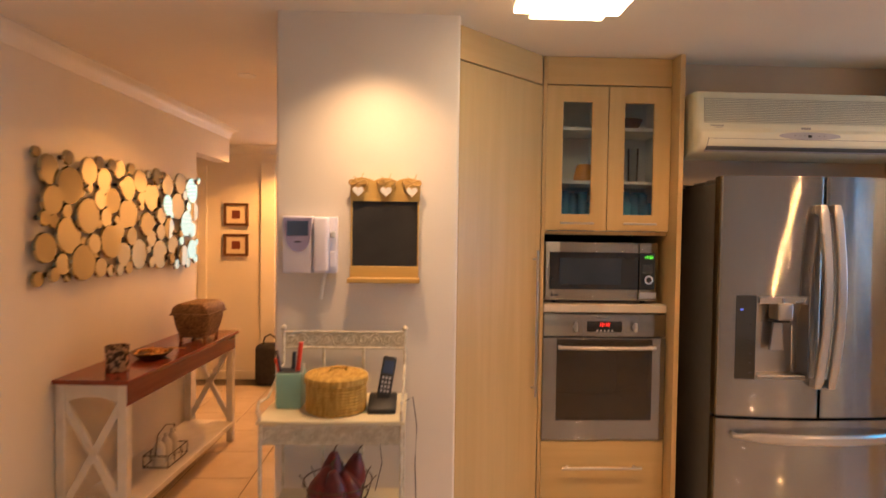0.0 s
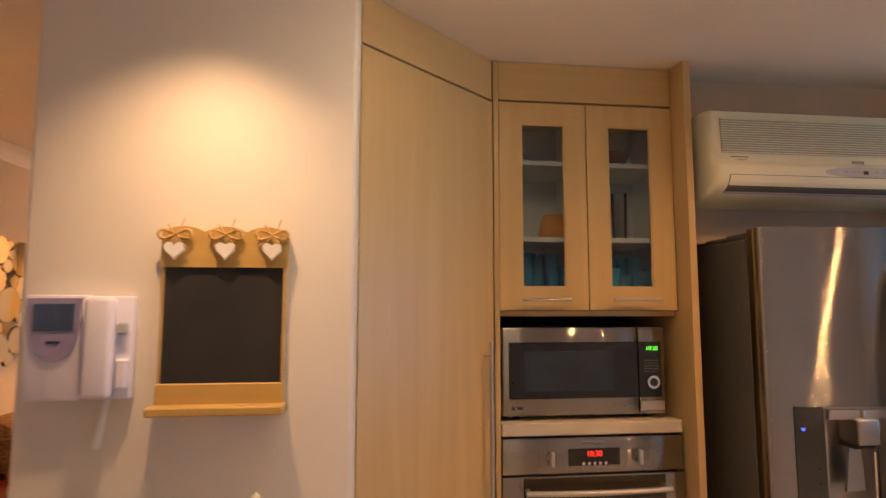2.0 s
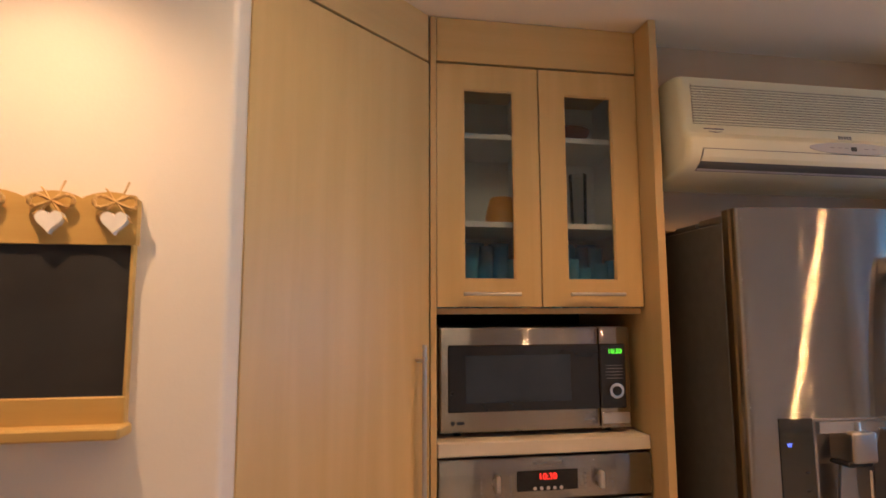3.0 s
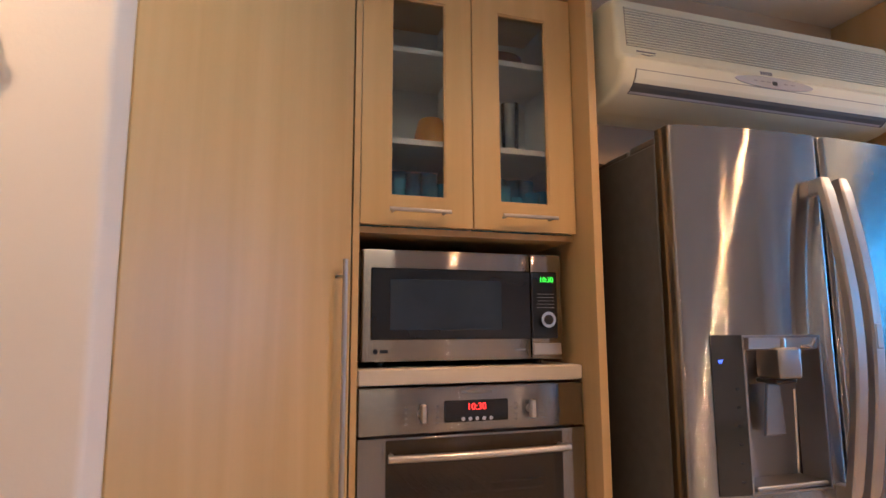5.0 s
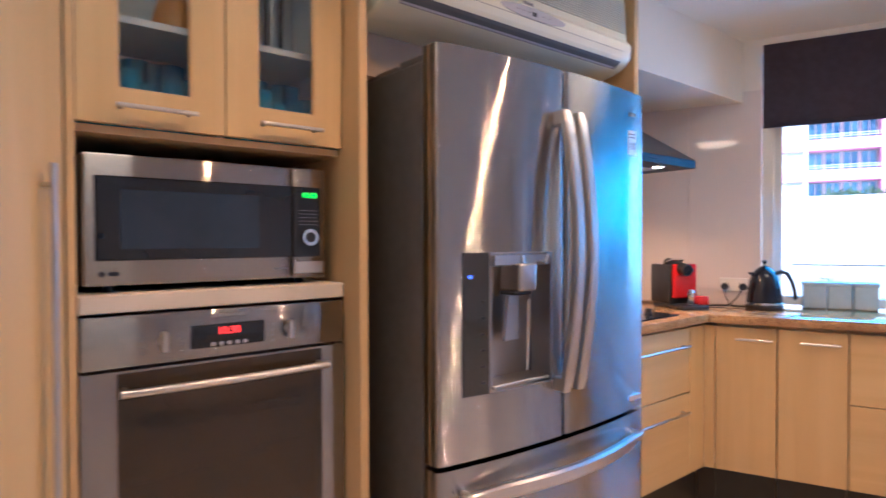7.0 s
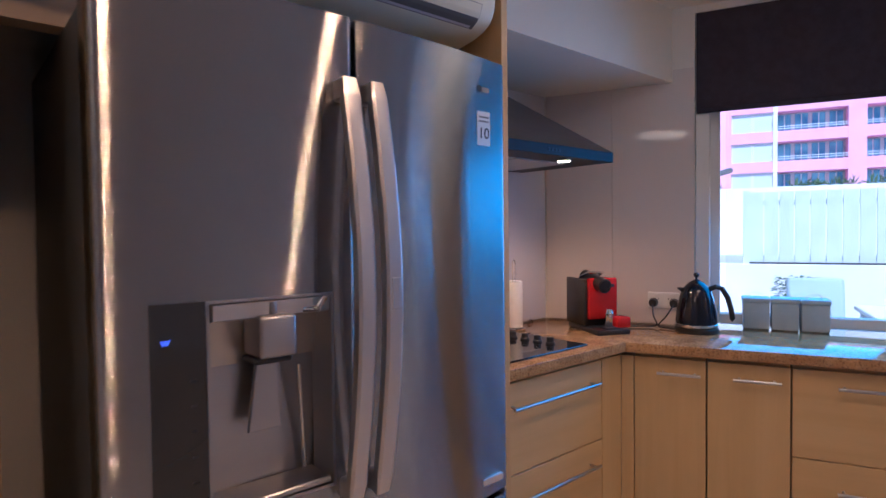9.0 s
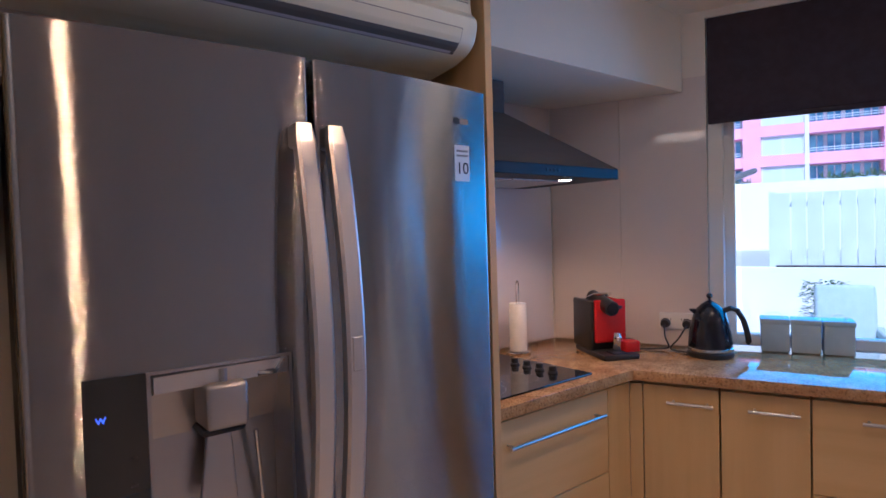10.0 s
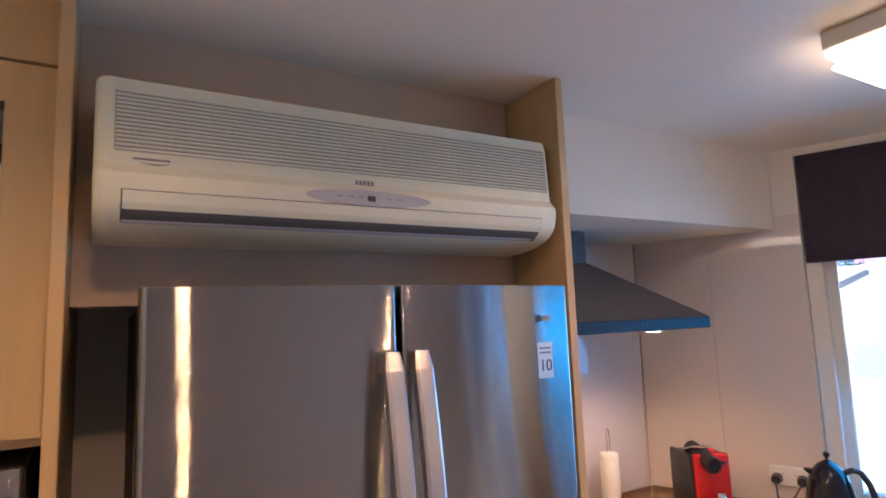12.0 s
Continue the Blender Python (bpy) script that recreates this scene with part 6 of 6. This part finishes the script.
for x, y in ((0.165, 0.93), (0.315, 0.93), (0.165, 1.11), (0.315, 1.11)):
    part("foot", rod((x, y, CZ), (x, y, CZ + 0.035), 0.010, r2=0.016), M_BASKET, wb, smooth=True)
# bottles in a wire carrier on the lower shelf
car = thing("bottle_carrier", HALL, (0.22, 0.62, 0.150), "wire carrier with pale frosted bottles on the lower shelf", "bottle carrier")
bm = bmesh.new()
for z in (0.005, 0.07):
    for y0, y1 in ((0.50, 0.74),):
        tube([(0.15, y0, 0.15 + z), (0.29, y0, 0.15 + z), (0.29, y1, 0.15 + z), (0.15, y1, 0.15 + z), (0.15, y0, 0.15 + z)], 0.0025, bm, 6)
for y in (0.50, 0.58, 0.66, 0.74):
    for x in (0.15, 0.29):
        rod((x, y, 0.152), (x, y, 0.222), 0.002, bm, 6)
tube([(0.22, 0.50, 0.22), (0.22, 0.52, 0.33), (0.22, 0.62, 0.36), (0.22, 0.72, 0.33), (0.22, 0.74, 0.22)], 0.003, bm, 6)
part("wire", bm, M_STEM, car, smooth=True)
for y in (0.54, 0.62, 0.70):
    part("bottle", lathe([(0.030, 0.004), (0.033, 0.01), (0.033, 0.10), (0.024, 0.125), (0.012, 0.14), (0.012, 0.165), (0.0, 0.166)], (0.22, y, 0.15), 20), M_HEART, car, "pale frosted bottle", True)

# hall end: pictures, door, frame and bag
def picture(x0, x1, z0, z1):
    p = thing("picture", MAIN, ((x0 + x1) / 2, 6.238, z0), "small square print in a brown frame with cream mount", "picture", "pair of pictures in the hall")
    part("frame", framed(x0, x1, z0, z1, 6.210, 6.238, x0 + 0.026, x1 - 0.026, z0 + 0.026, z1 - 0.026), M_FRAME, p)
    part("mount", box(x0 + 0.025, x1 - 0.025, 6.222, 6.232, z0 + 0.025, z1 - 0.025), M_MAT, p, "cream mount")
    cx, cz, q = (x0 + x1) / 2, (z0 + z1) / 2, (x1 - x0) * 0.17
    part("print", box(cx - q, cx + q, 6.219, 6.224, cz - q, cz + q), M_BURG, p, "dark red square print")


picture(-2.207, -1.967, 1.535, 1.760)
picture(-2.207, -1.967, 1.235, 1.455)
dr_ = thing("door_1", MAIN, (-2.8, 6.23, 0), "cream painted flush door with a round knob, closed", "door", kind="structure")
part("leaf", box(-3.20, -2.46, 6.195, 6.232, 0.01, 2.04, 0.002), M_DOOR, dr_)
part("frame", framed(-3.30, -2.375, 0.006, 2.12, 6.205, 6.239, -3.205, -2.455, 0.0061, 2.045), M_TRIM, dr_)
bm = lathe([(0.024, 0), (0.024, 0.006), (0.010, 0.01), (0.010, 0.03), (0.024, 0.038), (0.027, 0.050), (0.018, 0.062), (0.0, 0.065)], (0, 0, 0), 20)
bmesh.ops.transform(bm, matrix=Matrix.Translation((-2.52, 6.195, 0.985)) @ pose(0, 0, 0, 90, 0, 0), verts=bm.verts)
part("knob", bm, M_BRASS, dr_, "dark brass knob", True)
solo("door_frame", box(-1.835, -1.70, 6.185, 6.239, 0.006, 2.16, 0.003), M_TRIM, "white painted door frame at the hall end", "door frame", kind="structure")
bg = thing("bag", MAIN, (-1.70, 6.05, 0), "black fabric bag standing on the hall floor", "bag")
bm = box(-1.83, -1.55, 5.96, 6.16, 0.004, 0.40, 0.05, seg=3)
for v in bm.verts:
    v.co += Vector((noise.noise(v.co * 9), noise.noise(v.co * 9 + Vector((4, 0, 0))), 0)) * 0.012
part("body", bm, M_BAG, bg, smooth=True)
part("strap", tube([(-1.76, 6.0, 0.38), (-1.74, 6.0, 0.47), (-1.69, 6.0, 0.50), (-1.64, 6.0, 0.47), (-1.62, 6.0, 0.38)], 0.008, seg=8), M_BAG, bg, smooth=True)

# ---- outside: terrace, fence and the building across (RUN coordinates) ----
bm = bmesh.new()
bmesh.ops.create_grid(bm, x_segments=2, y_segments=2, size=1)
for v in bm.verts:
    v.co = Vector((v.co.x * 600, v.co.y * 600, -0.16))
solo("ground", bm, M_PAVE, "pale paved ground outside", "ground", kind="structure")
solo("terrace", box(-3.2, 7.0, NW + 0.205, 8.5, -0.15, -0.04), M_PAVE, "pale paved terrace", "terrace", kind="structure", frame_m=RUN)
solo("parapet_wall", box(-3.0, 7.0, 8.5, 8.68, -0.15, 0.98, 0.005), M_RENDER, "white rendered terrace parapet wall", "wall", kind="structure", frame_m=RUN)
bm = prism([(NW + 0.2, -0.14), (8.49, -0.14), (8.49, 1.62), (NW + 0.2, 1.62)], "x", -1.90, -1.72)
solo("side_wall", bm, M_RENDER, "white rendered terrace side wall", "wall", kind="structure", frame_m=RUN)
rl = thing("handrail", RUN, (-1.5, 7.5, 1.62), "dark sloping metal handrail on the side wall", "handrail")
part("rail", rod((-1.81, 6.7, 1.70), (-1.40, 8.6, 1.99), 0.03, seg=12), M_FRIDGESIDE, rl, smooth=True)
part("bracket", rod((-1.81, 6.75, 1.60), (-1.81, 6.75, 1.70), 0.012), M_FRIDGESIDE, rl)
fc = thing("slat_fence", RUN, (0, 8.6, 0.98), "pale vertical slat fence on the parapet", "fence")
part("rail", box(-1.21, 6.9, 8.62, 8.66, 1.02, 1.07), M_FENCE, fc)
part("rail", box(-1.21, 6.9, 8.62, 8.66, 1.60, 1.65), M_FENCE, fc)
# dark strip laid as the shade at the fence's foot
part("shadow_gap", box(-1.21, 6.9, 8.55, 8.62, 0.981, 0.995), M_GAPSHADE, fc)
for i in range(58):
    s = -1.21 + i * 0.14
    part("slat", box(s, s + 0.128, 8.595, 8.615, 1.0, 1.74), M_FENCE, fc)
part("post", box(-1.27, -1.21, 8.58, 8.66, 0.98, 1.76), M_FENCE, fc)

# outdoor armchair and table
oc = thing("outdoor_armchair", RUN, (-0.85, 6.7, -0.04), "pale cushioned outdoor armchair on the terrace", "armchair")
part("seat", box(-1.10, -0.62, 6.35, 6.9, 0.30, 0.48, 0.03, seg=3), M_CUSHION, oc, smooth=True)
bm = box(-1.0, -0.62, -0.06, 0.06, 0.0, 0.55, 0.03, seg=3)
bmesh.ops.transform(bm, matrix=Matrix.Translation((0, 6.78, 0.42)) @ pose(0, 0, 0, -12, 0, 0), verts=bm.verts)
part("back_cushion", bm, M_CUSHION, oc, smooth=True)
for s in (-1.12, -0.60):
    part("armrest", box(s - 0.03, s + 0.03, 6.3, 6.9, 0.60, 0.66, 0.01), M_CUSHION, oc)
    for n in (6.34, 6.86):
        part("leg", box(s - 0.02, s + 0.02, n - 0.02, n + 0.02, -0.04, 0.60), M_TRIM, oc)
ot = thing("outdoor_table", RUN, (0.0, 6.6, -0.04), "white outdoor table on the terrace", "table")
part("tabletop", box(-0.52, 0.8, 6.2, 7.1, 0.70, 0.74, 0.008), M_RENDER, ot)
for s in (-0.46, 0.74):
    for n in (6.26, 7.04):
        part("leg", box(s - 0.025, s + 0.025, n - 0.025, n + 0.025, -0.04, 0.70), M_RENDER, ot)


def leafy(name, s, n, z0, r, h, count, seed, label, spiky=False):
    rn = random.Random(seed)
    t = thing(name, RUN, (s, n, z0), label, "plant")
    if not spiky:
        part("pot", lathe([(0.10, 0), (0.13, 0.01), (0.16, 0.26), (0.15, 0.265), (0.13, 0.24)], (s, n, z0), 24), M_RENDER, t, "pale plant pot", True)
        zb = z0 + 0.25
        st_ = bmesh.new()
        for k in range(7):
            a = rn.uniform(0, 6.28)
            tube([(s, n, zb - 0.03), (s + r * 0.3 * math.cos(a), n + r * 0.3 * math.sin(a), zb + h * 0.5), (s + r * 0.7 * math.cos(a), n + r * 0.7 * math.sin(a), zb + h * rn.uniform(0.7, 1))], 0.006, st_, 6)
        part("stems", st_, M_STEM, t)
    else:
        zb = z0
    verts, faces = [], []
    for k in range(count):
        if spiky:
            a, e = rn.uniform(0, 6.28), rn.uniform(0.3, 1.45)
            d = Vector((math.cos(a) * math.cos(e), math.sin(a) * math.cos(e), math.sin(e)))
            o, ln, w = Vector((s + rn.uniform(-r, r), n, zb)), h * rn.uniform(0.6, 1), 0.05 * h
        else:
            a, e = rn.uniform(0, 6.28), rn.uniform(-0.3, 1.5)
            q = r * rn.random() ** 0.4
            o = Vector((s + q * math.cos(a), n + q * math.sin(a), zb + h * (0.15 + 0.8 * rn.random())))
            d = Vector((math.cos(a), math.sin(a), rn.uniform(-0.5, 0.8))).normalized()
            ln, w = rn.uniform(0.04, 0.07), 0.017
        side = d.cross(Vector((0, 0, 1))).normalized() * w
        b = len(verts)
        verts += [o, o + d * ln * 0.5 + side, o + d * ln + Vector((0, 0, -0.15 * ln)), o + d * ln * 0.5 - side]
        faces += [(b, b + 1, b + 2), (b, b + 2, b + 3)]
    me = bpy.data.meshes.new("leaves")
    me.from_pydata([v - BASE[t.name] for v in verts], [], faces)
    me.materials.append(M_LEAF)
    ob = new("leaves", me)
    ob.parent = t
    tagged(ob, kind="stuff")
    return t


leafy("potted_plant", -0.84, 7.9, -0.04, 0.17, 0.72, 800, 3, "leafy green potted plant on the terrace")

# apartment building across the street
AB = 68.0
ab = thing("apartment_building", RUN, (6, AB, -0.16), "large pink apartment building with balconies and railings", "building")
part("rear_wall", box(-24, 60, AB + 1.7, AB + 16, -0.16, 16.9), M_BLDWHITE, ab, "pale rear wall")
SILLS = [2.10 + 2.98 * k for k in range(5)]
# start and end of each opening along the facade, and its kind
BAYS = [(-16.6, -12.9, "pane"), (-8.5, -2.72, "balcony"), (-1.10, 2.62, "pane"), (2.99, 8.84, "balcony"), (10.3, 16.15, "balcony"), (16.5, 20.2, "pane"), (21.8, 27.6, "balcony"), (29.2, 35.0, "balcony"), (35.4, 39.1, "pane")]
ends_s = [-24.0] + [v for a, b, k in BAYS for v in (a, b)] + [60.0]
for a, b in zip(ends_s[::2], ends_s[1::2]):
    part("pier", box(a, b, AB - 0.04, AB + 1.6, -0.16, 16.9), M_BLDWHITE if b - a < 0.5 else M_PINK, ab)
for a, b, k in BAYS:
    for z0, z1 in zip([-0.16] + [z + 1.91 for z in SILLS], SILLS + [16.9]):
        part("spandrel", box(a, b, AB, AB + 1.6, z0, z1), M_PINK, ab, "pink facade band")
    for z in SILLS:
        if k == "pane":
            w = part("window", box(a, b, AB + 0.25, AB + 0.30, z, z + 1.91), M_RAIL, ab, "pale blinds behind glass")
            for q in (0.02, 0.48, 0.52, 0.96):
                part("mullion", box(a + (b - a) * q, a + (b - a) * q + 0.09, AB + 0.18, AB + 0.25, z, z + 1.91), M_BLDWHITE, w)
        else:
            for q in range(4):
                c = a + 0.15 + q * (b - a) / 4
                w = part("window", box(c, c + (b - a) / 4 - 0.35, AB + 1.52, AB + 1.69, z, z + 1.78), M_BLDGLASS, ab)
                part("mullion", box(c + 0.52, c + 0.60, AB + 1.48, AB + 1.52, z, z + 1.78), M_BLDWHITE, w)
            for h in (0.18, 0.40):
                part("railing", box(a, b, AB + 0.05, AB + 0.11, z + h, z + h + 0.07), M_RAIL, ab)
part("roof", box(-24.4, 60.4, AB - 0.4, AB + 16.4, 16.9, 17.4), M_BLDWHITE, ab)
leafy("palm_bush", 3.4, 41.0, 3.75, 1.6, 0.9, 90, 8, "spiky palm fronds before the building", True)
leafy("palm_bush", 6.4, 41.0, 3.75, 0.7, 0.9, 50, 5, "spiky palm fronds before the building", True)
leafy("palm_bush", -2.3, 41.0, 3.75, 0.5, 0.6, 40, 9, "spiky palm fronds before the building", True)
solo("raised_garden", box(-12, 30, 40, 42.5, -0.16, 3.75), M_RENDER, "white raised planter wall across the street", "planter", kind="structure", frame_m=RUN)

# ---- floor tiles ----
TILE, GAP, X0T, Y0T = 0.42, 0.005, -1.255, 4.33
one = bmesh.new()
h = TILE / 2 - GAP / 2
top4 = [one.verts.new(p) for p in ((-h + 0.002, -h + 0.002, 0.0), (h - 0.002, -h + 0.002, 0.0), (h - 0.002, h - 0.002, 0.0), (-h + 0.002, h - 0.002, 0.0))]
bot4 = [one.verts.new(p) for p in ((-h, -h, -0.0035), (h, -h, -0.0035), (h, h, -0.0035), (-h, h, -0.0035))]
one.faces.new(top4)
for i in range(4):
    j = (i + 1) % 4
    one.faces.new((bot4[i], bot4[j], top4[j], top4[i]))
tile_me = to_mesh("floor_tile", one, M_TILE)
rest_v, rest_f = [], []
for i in range(-8, 22):
    for j in range(-20, 6):
        cx, cy = X0T + TILE * (i + 0.5), Y0T + TILE * (j + 0.5)
        if cy > 6.2 or cx < -4.1 or CP * cx + SP * cy > NW + 0.1 or cy < -3.6 or cx > 6.5:
            continue
        if (-2.6 < cx < 4.2 and 1.4 < cy < 6.2 and not (-0.75 < cx < 2.9 and cy > 3.3)):
            ob = new("floor_tile", tile_me)
            ob.parent = floor
            ob.location = (cx, cy, 0.0005)
        else:
            b = len(rest_v)
            rest_v += [(cx - h, cy - h, 0), (cx + h, cy - h, 0), (cx + h, cy + h, 0), (cx - h, cy + h, 0)]
            rest_f.append((b, b + 1, b + 2, b + 3))
me = bpy.data.meshes.new("floor_tiles_rest")
me.from_pydata(rest_v, [], rest_f)
me.materials.append(M_TILE)
ob = new("floor_tiles_rest", me)
ob.parent = floor
tagged(ob, kind="stuff")
